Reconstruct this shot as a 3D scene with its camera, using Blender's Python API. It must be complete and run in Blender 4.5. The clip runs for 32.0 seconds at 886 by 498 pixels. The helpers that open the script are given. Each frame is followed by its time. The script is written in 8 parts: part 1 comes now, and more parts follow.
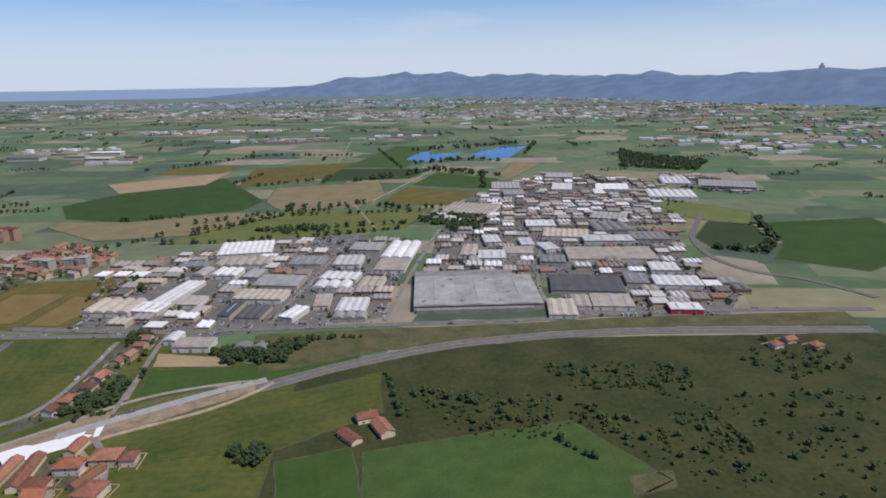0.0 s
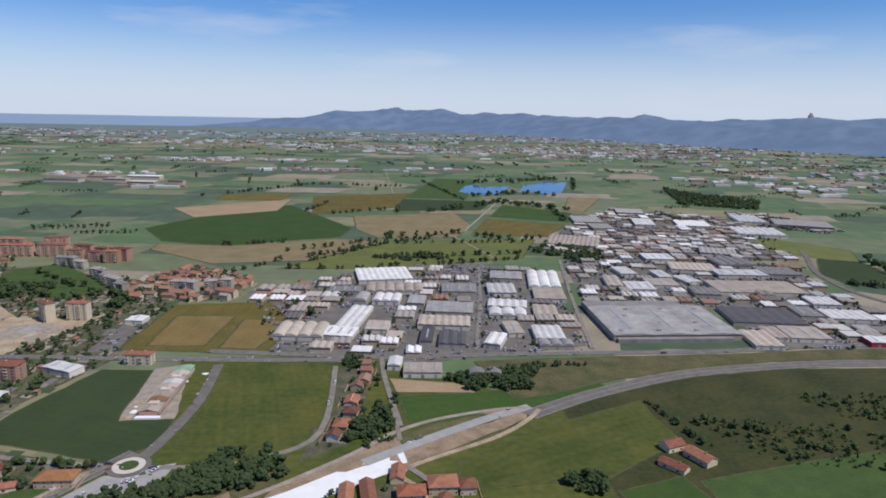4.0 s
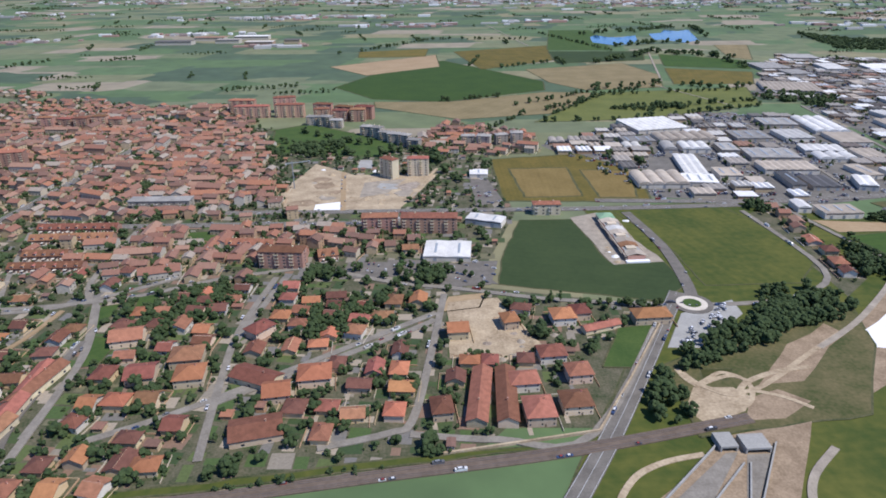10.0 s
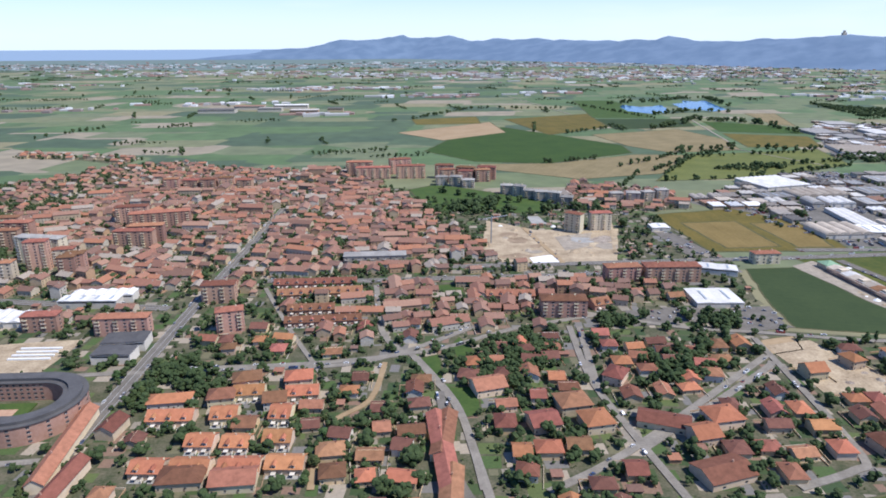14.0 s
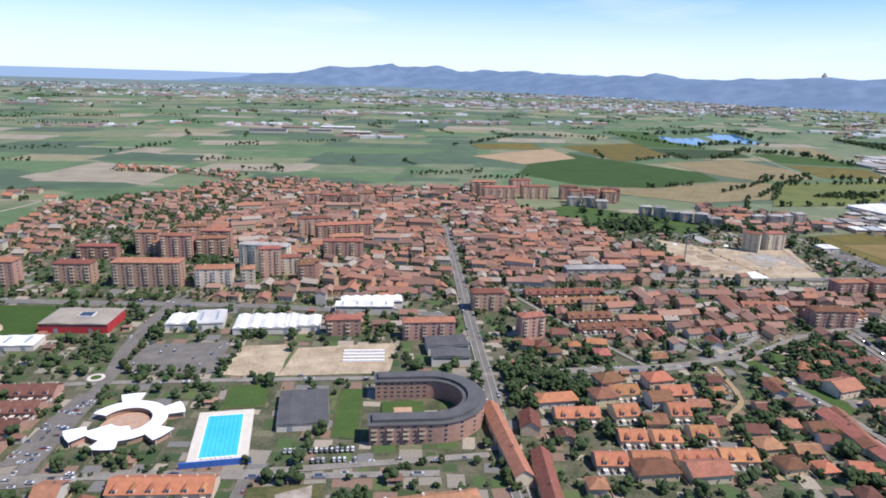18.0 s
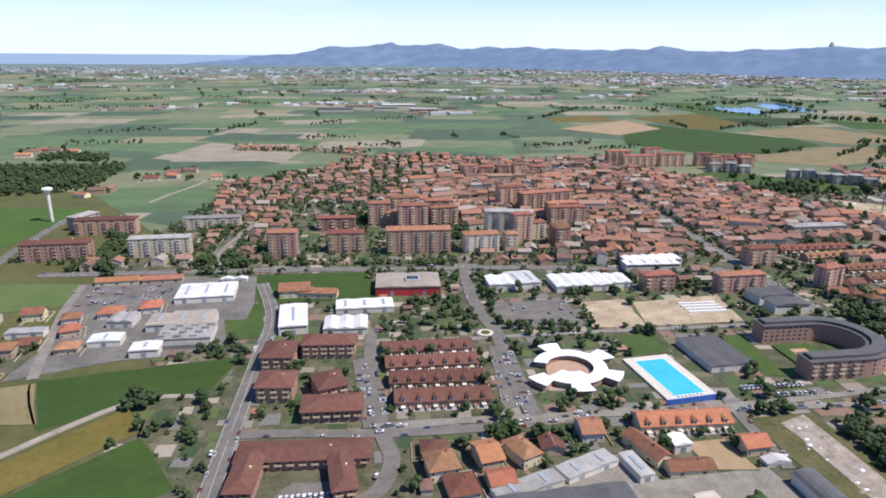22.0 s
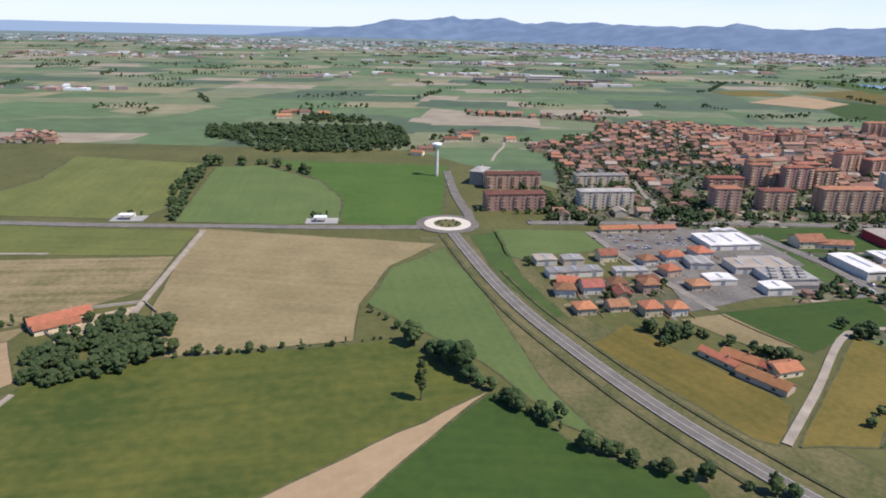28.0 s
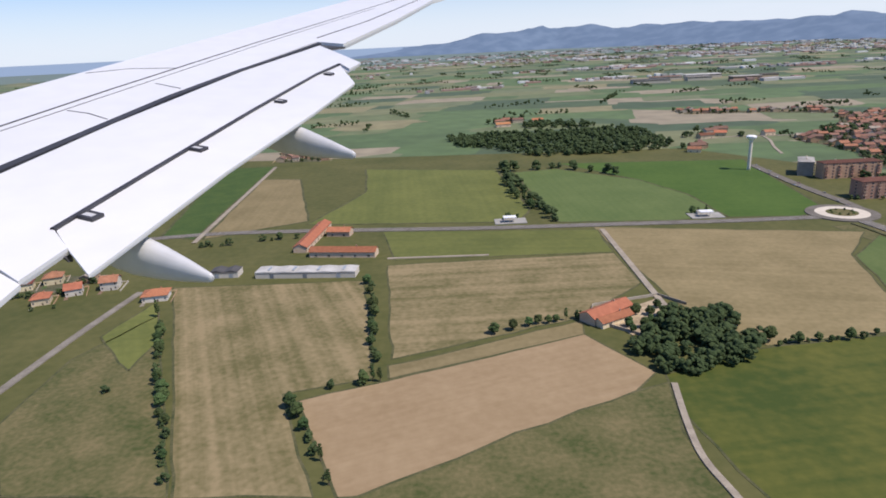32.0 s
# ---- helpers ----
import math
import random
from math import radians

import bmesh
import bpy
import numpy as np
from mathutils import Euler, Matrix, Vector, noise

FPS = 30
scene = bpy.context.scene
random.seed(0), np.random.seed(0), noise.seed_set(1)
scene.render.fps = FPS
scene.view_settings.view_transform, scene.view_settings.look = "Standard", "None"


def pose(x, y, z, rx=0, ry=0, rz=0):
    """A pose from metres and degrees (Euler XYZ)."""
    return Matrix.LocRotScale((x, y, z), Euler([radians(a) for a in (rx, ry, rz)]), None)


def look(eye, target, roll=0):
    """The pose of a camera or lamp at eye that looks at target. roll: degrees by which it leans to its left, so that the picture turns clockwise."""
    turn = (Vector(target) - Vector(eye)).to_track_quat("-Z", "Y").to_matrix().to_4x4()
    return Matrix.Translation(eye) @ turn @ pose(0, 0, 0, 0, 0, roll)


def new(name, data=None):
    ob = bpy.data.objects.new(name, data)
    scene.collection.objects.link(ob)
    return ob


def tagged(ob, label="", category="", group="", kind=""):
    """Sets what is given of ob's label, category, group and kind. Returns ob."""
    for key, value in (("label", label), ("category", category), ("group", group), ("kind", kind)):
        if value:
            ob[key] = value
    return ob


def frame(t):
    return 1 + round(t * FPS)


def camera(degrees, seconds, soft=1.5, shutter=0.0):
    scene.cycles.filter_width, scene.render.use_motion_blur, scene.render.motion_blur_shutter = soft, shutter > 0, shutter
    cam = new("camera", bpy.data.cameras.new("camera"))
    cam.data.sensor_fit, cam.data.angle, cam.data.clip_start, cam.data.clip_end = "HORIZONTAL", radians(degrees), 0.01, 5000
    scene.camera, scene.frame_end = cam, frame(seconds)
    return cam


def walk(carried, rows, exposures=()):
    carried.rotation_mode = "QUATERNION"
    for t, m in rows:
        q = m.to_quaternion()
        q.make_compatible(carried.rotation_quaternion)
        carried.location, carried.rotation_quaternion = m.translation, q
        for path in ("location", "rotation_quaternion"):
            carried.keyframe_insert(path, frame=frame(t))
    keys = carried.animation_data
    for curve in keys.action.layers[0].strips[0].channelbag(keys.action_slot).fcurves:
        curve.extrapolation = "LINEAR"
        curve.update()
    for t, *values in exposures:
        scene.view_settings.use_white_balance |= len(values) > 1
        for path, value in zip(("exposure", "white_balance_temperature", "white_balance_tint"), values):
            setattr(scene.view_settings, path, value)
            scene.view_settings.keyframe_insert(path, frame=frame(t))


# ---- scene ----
cam = camera(68.3, 32.0, soft=1.8)
# seconds, eye x y z in metres, turn about x y z in degrees
ROWS = [
    (0.0, -0.0, -0.0, 142.2, 74.76, 0.99, -0.65),
    (0.5, -17.8, 1.0, 141.4, 75.25, 1.10, -0.46),
    (1.0, -35.7, 1.9, 140.6, 75.72, 0.61, 0.21),
    (1.5, -53.5, 2.9, 139.7, 75.77, 0.89, -0.45),
    (2.0, -71.3, 3.9, 138.9, 75.41, 0.42, -1.37),
    (2.5, -89.2, 4.9, 138.0, 76.39, 0.38, -0.89),
    (4.5, -160.4, 8.9, 134.5, 77.94, -0.66, -4.42),
    (5.0, -178.2, 10.0, 133.7, 77.94, 0.46, -4.96),
    (5.5, -196.0, 11.0, 132.7, 80.01, 0.44, -4.69),
    (6.0, -213.8, 12.1, 131.8, 79.04, 1.65, -5.94),
    (6.5, -231.6, 13.2, 130.9, 76.46, -1.63, -4.85),
    (7.0, -249.4, 14.3, 130.0, 76.39, -0.49, -5.26),
    (7.5, -267.2, 15.4, 129.0, 75.90, -0.43, -4.69),
    (8.0, -285.0, 16.5, 128.1, 76.48, -1.08, -4.52),
    (8.5, -302.7, 17.7, 127.2, 76.99, -0.90, -5.93),
    (9.0, -320.5, 18.8, 126.2, 76.83, 0.20, -5.32),
    (9.5, -338.3, 20.0, 125.2, 69.32, 0.53, -3.89),
    (10.0, -356.1, 21.2, 124.3, 66.12, 0.65, -3.41),
    (10.5, -373.9, 22.4, 123.3, 65.75, 0.60, -3.53),
    (11.0, -391.6, 23.6, 122.3, 65.44, 0.13, -3.79),
    (11.5, -409.4, 24.8, 121.4, 66.71, -0.07, -4.07),
    (12.0, -427.2, 26.1, 120.4, 68.51, -2.65, -4.77),
    (12.5, -445.0, 27.3, 119.4, 70.47, -3.02, -4.79),
    (13.0, -462.7, 28.6, 118.4, 71.59, -1.63, -4.88),
    (13.5, -480.5, 29.9, 117.5, 72.14, -0.80, -5.46),
    (14.0, -498.3, 31.2, 116.5, 72.18, 0.17, -7.10),
    (14.5, -516.1, 32.6, 115.5, 73.08, -0.28, -8.51),
    (16.5, -587.2, 38.1, 111.5, 73.75, -1.71, -8.48),
    (17.0, -605.0, 39.6, 110.6, 74.09, -1.56, -8.57),
    (17.5, -622.8, 41.0, 109.6, 74.83, -1.05, -9.11),
    (18.0, -640.6, 42.5, 108.6, 74.70, -1.70, -9.87),
    (18.5, -658.4, 44.0, 107.6, 72.19, -0.35, -9.08),
    (19.0, -676.2, 45.5, 106.6, 66.65, -2.28, -8.69),
    (19.5, -694.0, 47.1, 105.7, 69.84, -2.25, -10.38),
    (20.0, -711.8, 48.6, 104.7, 70.82, -3.09, -11.07),
    (20.5, -729.6, 50.2, 103.7, 71.84, -2.26, -11.17),
    (21.0, -747.4, 51.8, 102.8, 72.81, -2.30, -10.81),
    (21.5, -765.2, 53.5, 101.8, 72.98, -2.26, -11.79),
    (22.0, -783.1, 55.1, 100.9, 73.00, -0.49, -11.61),
    (22.5, -800.9, 56.8, 99.9, 73.71, -0.98, -10.64),
    (23.0, -818.7, 58.5, 99.0, 74.31, -1.34, -9.88),
    (23.5, -836.6, 60.2, 98.1, 72.72, -2.63, -10.00),
    (24.0, -854.4, 62.0, 97.1, 71.29, -1.02, -10.22),
    (24.5, -872.3, 63.8, 96.2, 71.69, -1.03, -10.00),
    (25.0, -890.2, 65.6, 95.3, 73.70, -0.96, -9.41),
    (25.5, -908.0, 67.4, 94.4, 74.59, -0.11, -9.83),
    (26.0, -925.9, 69.3, 93.5, 73.63, -0.85, -10.12),
    (26.5, -943.8, 71.2, 92.6, 69.58, -0.48, -7.95),
    (28.5, -1015.4, 79.0, 89.2, 71.45, -1.26, -9.75),
    (29.0, -1033.4, 81.0, 88.4, 71.65, -1.20, -10.26),
    (29.5, -1051.3, 83.1, 87.6, 72.12, -2.28, -10.15),
    (30.0, -1069.3, 85.2, 86.8, 72.61, -1.87, -10.12),
    (30.5, -1087.2, 87.3, 86.0, 70.48, -3.24, -7.72),
    (31.0, -1105.2, 89.4, 85.2, 69.14, -1.36, -6.67),
    (31.5, -1123.2, 91.6, 84.4, 70.44, 2.37, -4.40),
    (32.0, -1141.1, 93.8, 83.7, 72.27, 2.76, -3.56),
]
walk(cam, [(t, pose(*p)) for t, *p in ROWS], [(0, -0.2, 6100, 15), (8.5, -0.12, 5950, 15), (10, 0.18, 5850, 14), (12, 0.34, 5800, 13), (17, 0.44, 5900, 14), (24, 0.42, 6150, 15), (29, 0.28, 6350, 16), (30.5, 0.2, 6450, 16), (32, 0.14, 6450, 16)])
# ---- light ----
SUN_TURN, SUN_UP = 120.0, 56.0  # degrees: clockwise from the +y axis, and above the horizon
world = bpy.data.worlds.new("summer_sky")
scene.world = world
world.use_nodes = True
wn, wl = world.node_tree.nodes, world.node_tree.links
sky = wn.new("ShaderNodeTexSky")
sky.sky_type, sky.sun_disc = "NISHITA", False
sky.sun_elevation, sky.sun_rotation = radians(SUN_UP), radians(SUN_TURN)
sky.altitude, sky.air_density, sky.dust_density, sky.ozone_density = 300, 1.0, 0.1, 4.0
# thin high cloud, spread over the whole dome
wtc = wn.new("ShaderNodeTexCoord")
wmap = wn.new("ShaderNodeMapping")
wmap.inputs["Scale"].default_value = (1.6, 1.6, 9.0)
wnoise = wn.new("ShaderNodeTexNoise")
wnoise.inputs["Scale"].default_value, wnoise.inputs["Detail"].default_value = 2.2, 6
wramp = wn.new("ShaderNodeValToRGB")
wramp.color_ramp.elements[0].position, wramp.color_ramp.elements[1].position = 0.56, 0.8
wmix = wn.new("ShaderNodeMix")
wmix.data_type = "RGBA"
wmul = wn.new("ShaderNodeMath")
wmul.operation = "MULTIPLY"
wmul.inputs[1].default_value = 0.55
wl.new(wtc.outputs["Generated"], wmap.inputs[0])
wl.new(wmap.outputs[0], wnoise.inputs["Vector"])
wl.new(wnoise.outputs[0], wramp.inputs[0])
wl.new(wramp.outputs[0], wmul.inputs[0])
wl.new(wmul.outputs[0], wmix.inputs[0])
wtint = wn.new("ShaderNodeMix")
wtint.data_type, wtint.blend_type = "RGBA", "MULTIPLY"
wtint.inputs[0].default_value, wtint.inputs[7].default_value = 1.0, (0.60, 0.89, 1.22, 1)
wl.new(sky.outputs[0], wtint.inputs[6])
wl.new(wtint.outputs[2], wmix.inputs[6])
wmix.inputs[7].default_value = (8.2, 8.4, 8.8, 1)
# summer haze that whitens the lowest degrees of the sky all round
wsep = wn.new("ShaderNodeSeparateXYZ")
whaze = wn.new("ShaderNodeMapRange")
whaze.inputs["From Min"].default_value, whaze.inputs["From Max"].default_value = 0.0, 0.15
whaze.inputs["To Min"].default_value, whaze.inputs["To Max"].default_value = 0.85, 0.0
whaze.interpolation_type = "SMOOTHSTEP"
wlow = wn.new("ShaderNodeMix")
wlow.data_type = "RGBA"
wlow.inputs[7].default_value = (7.7, 8.4, 9.1, 1)
wl.new(wtc.outputs["Generated"], wsep.inputs[0])
wl.new(wsep.outputs["Z"], whaze.inputs[0])
wl.new(whaze.outputs[0], wlow.inputs[0])
wl.new(wmix.outputs[2], wlow.inputs[6])
wl.new(wlow.outputs[2], wn["Background"].inputs[0])
wn["Background"].inputs[1].default_value = 0.096
sun = new("sun", bpy.data.lights.new("sun", "SUN"))
sun.data.energy, sun.data.angle, sun.data.color = 4.6, radians(0.6), (1.0, 0.93, 0.81)
a, e = radians(SUN_TURN), radians(SUN_UP)
sun.matrix_world = look((0, 0, 500), (-math.sin(a) * math.cos(e), -math.cos(a) * math.cos(e), 500 - math.sin(e)))


# ---- materials ----
MATS = {}


def material(name, one, two, size=4.0, rough=0.9, bump=0.0, vary=0.0, metal=0.0, fine=0.0, hue=0.0, stripes=0.0, turn=0.0):
    """Two colours mixed by noise of that size in metres, with a finer noise on top; vary: from object to object."""
    m = bpy.data.materials.new(name)
    m.use_nodes = True
    n, l = m.node_tree.nodes, m.node_tree.links
    b = n["Principled BSDF"]
    b.inputs["Roughness"].default_value, b.inputs["Metallic"].default_value = rough, metal
    if rough >= 0.9:
        b.inputs["Specular IOR Level"].default_value = 0.2
    geo = n.new("ShaderNodeNewGeometry")
    big = n.new("ShaderNodeTexNoise")
    big.inputs["Scale"].default_value, big.inputs["Detail"].default_value = 1 / size, 5
    small = n.new("ShaderNodeTexNoise")
    small.inputs["Scale"].default_value, small.inputs["Detail"].default_value = 9 / size, 4
    ramp = n.new("ShaderNodeValToRGB")
    ramp.color_ramp.elements[0].position, ramp.color_ramp.elements[1].position = 0.35, 0.65
    ramp.color_ramp.elements[0].color, ramp.color_ramp.elements[1].color = (*one, 1), (*two, 1)
    l.new(geo.outputs["Position"], big.inputs["Vector"])
    l.new(geo.outputs["Position"], small.inputs["Vector"])
    total = n.new("ShaderNodeMath")
    total.operation = "MULTIPLY_ADD"
    total.inputs[1].default_value = 0.45
    l.new(small.outputs[0], total.inputs[0])
    half = n.new("ShaderNodeMath")
    half.operation = "MULTIPLY"
    half.inputs[1].default_value = 0.55
    l.new(big.outputs[0], half.inputs[0])
    l.new(half.outputs[0], total.inputs[2])
    source = total.outputs[0]
    if stripes:
        # drill lines along the field's own longest side
        own = n.new("ShaderNodeTexCoord")
        rot = n.new("ShaderNodeMapping")
        rot.inputs["Scale"].default_value = (0.03 if name != "stripes" else 0.008, 1, 1)
        wave = n.new("ShaderNodeTexNoise")
        wave.inputs["Scale"].default_value, wave.inputs["Detail"].default_value = 0.8 / stripes, 4
        l.new(own.outputs["Object"], rot.inputs[0])
        l.new(rot.outputs[0], wave.inputs["Vector"])
        both = n.new("ShaderNodeMath")
        both.operation = "MULTIPLY_ADD"
        both.inputs[1].default_value = 0.30 if name != "stripes" else 0.62
        l.new(wave.outputs[0], both.inputs[0])
        less = n.new("ShaderNodeMath")
        less.operation = "SUBTRACT"
        less.inputs[1].default_value = 0.15 if name != "stripes" else 0.31
        l.new(source, less.inputs[0])
        l.new(less.outputs[0], both.inputs[2])
        source = both.outputs[0]
    l.new(source, ramp.inputs[0])
    colour = ramp.outputs[0]
    if vary:
        info = n.new("ShaderNodeObjectInfo")
        hsv = n.new("ShaderNodeHueSaturation")
        val = n.new("ShaderNodeMapRange")
        val.inputs["To Min"].default_value, val.inputs["To Max"].default_value = 1 - vary, 1 + vary
        l.new(info.outputs["Random"], val.inputs[0])
        l.new(val.outputs[0], hsv.inputs["Value"])
        if hue:
            turn_node = n.new("ShaderNodeMath")
            turn_node.operation = "MULTIPLY"
            turn_node.inputs[1].default_value = 37.7
            frac = n.new("ShaderNodeMath")
            frac.operation = "FRACT"
            hr = n.new("ShaderNodeMapRange")
            hr.inputs["To Min"].default_value, hr.inputs["To Max"].default_value = 0.5 - hue, 0.5 + hue
            l.new(info.outputs["Random"], turn_node.inputs[0])
            l.new(turn_node.outputs[0], frac.inputs[0])
            l.new(frac.outputs[0], hr.inputs[0])
            l.new(hr.outputs[0], hsv.inputs["Hue"])
        l.new(colour, hsv.inputs["Color"])
        colour = hsv.outputs[0]
    l.new(colour, b.inputs["Base Color"])
    if bump:
        bn = n.new("ShaderNodeBump")
        bn.inputs["Strength"].default_value, bn.inputs["Distance"].default_value = 0.7, bump
        l.new(small.outputs[0], bn.inputs["Height"])
        l.new(bn.outputs[0], b.inputs["Normal"])
    MATS[name] = m
    return m


def island_material(name, colours, rough=0.9):
    """One colour of the list for each separate piece of a joined mesh."""
    m = bpy.data.materials.new(name)
    m.use_nodes = True
    n, l = m.node_tree.nodes, m.node_tree.links
    b = n["Principled BSDF"]
    b.inputs["Roughness"].default_value = rough
    geo = n.new("ShaderNodeNewGeometry")
    ramp = n.new("ShaderNodeValToRGB")
    ramp.color_ramp.interpolation = "CONSTANT"
    for i, c in enumerate(colours):
        el = ramp.color_ramp.elements[i] if i < 2 else ramp.color_ramp.elements.new(0.99)
        el.position, el.color = i / len(colours), (*c, 1)
    noise_node = n.new("ShaderNodeTexNoise")
    noise_node.inputs["Scale"].default_value = 1.3
    mix = n.new("ShaderNodeMix")
    mix.data_type, mix.blend_type = "RGBA", "MULTIPLY"
    mix.inputs[0].default_value = 0.5
    l.new(geo.outputs["Position"], noise_node.inputs["Vector"])
    l.new(geo.outputs["Random Per Island"], ramp.inputs[0])
    l.new(ramp.outputs[0], mix.inputs[6])
    l.new(noise_node.outputs[0], mix.inputs[7])
    l.new(mix.outputs[2], b.inputs["Base Color"])
    MATS[name] = m
    return m


material("soil", (0.27, 0.19, 0.105), (0.34, 0.248, 0.145), 24, vary=0.08, stripes=1.6, turn=15)
material("stubble", (0.172, 0.138, 0.066), (0.25, 0.198, 0.102), 18, vary=0.1, stripes=2.2, turn=80)
material("stripes", (0.125, 0.112, 0.045), (0.275, 0.215, 0.115), 16, vary=0.1, stripes=3.0, turn=8)
material("meadow", (0.042, 0.062, 0.012), (0.098, 0.10, 0.021), 30, vary=0.1, stripes=2.6, turn=30)
material("drygrass", (0.055, 0.068, 0.02), (0.155, 0.128, 0.06), 12, vary=0.1)
material("darkcrop", (0.031, 0.049, 0.017), (0.044, 0.064, 0.022), 25, vary=0.1, stripes=1.8, turn=75)
material("crop", (0.033, 0.064, 0.013), (0.05, 0.086, 0.016), 25, vary=0.1, stripes=2.0, turn=60)
material("palecrop", (0.078, 0.115, 0.034), (0.108, 0.142, 0.046), 20, vary=0.08, stripes=1.5)
material("olive", (0.095, 0.11, 0.03), (0.14, 0.15, 0.042), 25, vary=0.1, stripes=2.4, turn=85)
material("ripe", (0.088, 0.078, 0.017), (0.15, 0.112, 0.027), 18, vary=0.1, stripes=2.2)
material("pasture", (0.066, 0.074, 0.022), (0.112, 0.106, 0.038), 30, vary=0.05)
material("fresh", (0.052, 0.098, 0.017), (0.075, 0.125, 0.024), 28, vary=0.05, stripes=2.2)
material("ripe_brown", (0.15, 0.108, 0.034), (0.215, 0.155, 0.055), 16, vary=0.05, stripes=1.8)
material("grass", (0.038, 0.072, 0.017), (0.068, 0.102, 0.025), 10)
material("sand", (0.235, 0.175, 0.108), (0.48, 0.385, 0.26), 8)
material("earth", (0.175, 0.125, 0.078), (0.34, 0.255, 0.168), 6, bump=0.1)
material("gravel", (0.22, 0.185, 0.145), (0.37, 0.32, 0.25), 4)
material("asphalt", (0.112, 0.10, 0.084), (0.182, 0.164, 0.14), 5, rough=0.9)
material("concrete", (0.26, 0.25, 0.23), (0.36, 0.35, 0.32), 5)
material("street", (0.16, 0.142, 0.116), (0.265, 0.238, 0.198), 5)
material("ballast", (0.10, 0.075, 0.055), (0.17, 0.13, 0.10), 2)
material("rail", (0.20, 0.17, 0.15), (0.26, 0.23, 0.20), 1, rough=0.4, metal=0.6)
island_later = [("garden_patches", [(0.055, 0.09, 0.022), (0.035, 0.06, 0.018), (0.22, 0.19, 0.145), (0.08, 0.105, 0.03), (0.15, 0.14, 0.125), (0.045, 0.07, 0.02), (0.30, 0.25, 0.185), (0.13, 0.12, 0.065), (0.19, 0.12, 0.08)])]
material("sheet", (0.70, 0.69, 0.66), (0.80, 0.79, 0.77), 4)
material("paint", (0.65, 0.65, 0.62), (0.75, 0.75, 0.72), 1)
material("road_paint", (0.30, 0.30, 0.29), (0.48, 0.48, 0.46), 1)
material("verge", (0.036, 0.05, 0.017), (0.12, 0.108, 0.055), 5)
material("yard", (0.032, 0.048, 0.017), (0.145, 0.125, 0.083), 7)
material("works_ground", (0.095, 0.088, 0.078), (0.19, 0.175, 0.15), 11)
material("scrubland", (0.026, 0.036, 0.011), (0.066, 0.064, 0.02), 22)
w = material("water", (0.02, 0.09, 0.22), (0.03, 0.12, 0.28), 60, rough=0.12)
material("pool_water", (0.05, 0.42, 0.72), (0.08, 0.50, 0.80), 8, rough=0.1)
material("pool_blue", (0.03, 0.10, 0.36), (0.05, 0.14, 0.42), 2, rough=0.4)
material("pool_deck", (0.50, 0.44, 0.36), (0.60, 0.54, 0.45), 2)
material("wall_plaster", (0.50, 0.39, 0.26), (0.62, 0.51, 0.36), 2.0, vary=0.28, hue=0.025)
material("wall_white", (0.52, 0.475, 0.40), (0.64, 0.59, 0.51), 2.5, vary=0.12)
material("wall_cream", (0.47, 0.39, 0.28), (0.58, 0.495, 0.37), 2.5, vary=0.15, hue=0.02)
material("wall_brick", (0.32, 0.185, 0.13), (0.43, 0.265, 0.195), 1.2, vary=0.28, hue=0.014)
material("wall_yellow", (0.55, 0.40, 0.22), (0.62, 0.48, 0.30), 2, vary=0.15)
material("wall_red", (0.36, 0.03, 0.035), (0.44, 0.05, 0.05), 3)
material("wall_grey", (0.28, 0.245, 0.20), (0.39, 0.345, 0.285), 3, vary=0.2)
material("roof_tile", (0.175, 0.078, 0.047), (0.30, 0.132, 0.08), 1.6, vary=0.42, hue=0.02, bump=0.06)
material("roof_dark_tile", (0.105, 0.047, 0.035), (0.165, 0.075, 0.053), 1.6, vary=0.2, bump=0.06)
material("roof_orange", (0.27, 0.112, 0.056), (0.40, 0.168, 0.085), 1.6, vary=0.25, hue=0.014, bump=0.06)
material("roof_white", (0.46, 0.44, 0.40), (0.70, 0.675, 0.63), 6, rough=0.7, vary=0.25)
material("roof_tan", (0.29, 0.24, 0.185), (0.44, 0.375, 0.295), 7, rough=0.8, vary=0.22)
material("roof_old", (0.22, 0.205, 0.18), (0.43, 0.41, 0.375), 9, rough=0.8, vary=0.12)
material("roof_grey", (0.19, 0.178, 0.16), (0.33, 0.31, 0.28), 5, rough=0.8, vary=0.3)
material("roof_slate", (0.062, 0.059, 0.058), (0.10, 0.095, 0.092), 4, rough=0.8, vary=0.2)
material("membrane", (0.74, 0.74, 0.74), (0.86, 0.86, 0.86), 6, rough=0.5)
material("terracotta_paving", (0.34, 0.20, 0.13), (0.46, 0.30, 0.20), 2)
material("roof_green", (0.16, 0.27, 0.17), (0.26, 0.38, 0.25), 3)
material("window_glass", (0.03, 0.035, 0.045), (0.05, 0.055, 0.07), 2, rough=0.12)
material("skylight", (0.25, 0.28, 0.30), (0.35, 0.38, 0.40), 2, rough=0.3)
material("door_metal", (0.20, 0.22, 0.24), (0.28, 0.30, 0.32), 2, rough=0.5, vary=0.3)
material("balcony_slab", (0.50, 0.44, 0.36), (0.60, 0.54, 0.46), 1)
material("bark", (0.10, 0.075, 0.05), (0.15, 0.11, 0.08), 0.5)
material("leaves", (0.03, 0.052, 0.017), (0.07, 0.098, 0.033), 1.4, vary=0.35, hue=0.03, bump=0.25)
material("leaves_bush", (0.045, 0.07, 0.02), (0.085, 0.11, 0.035), 1.2, bump=0.2)
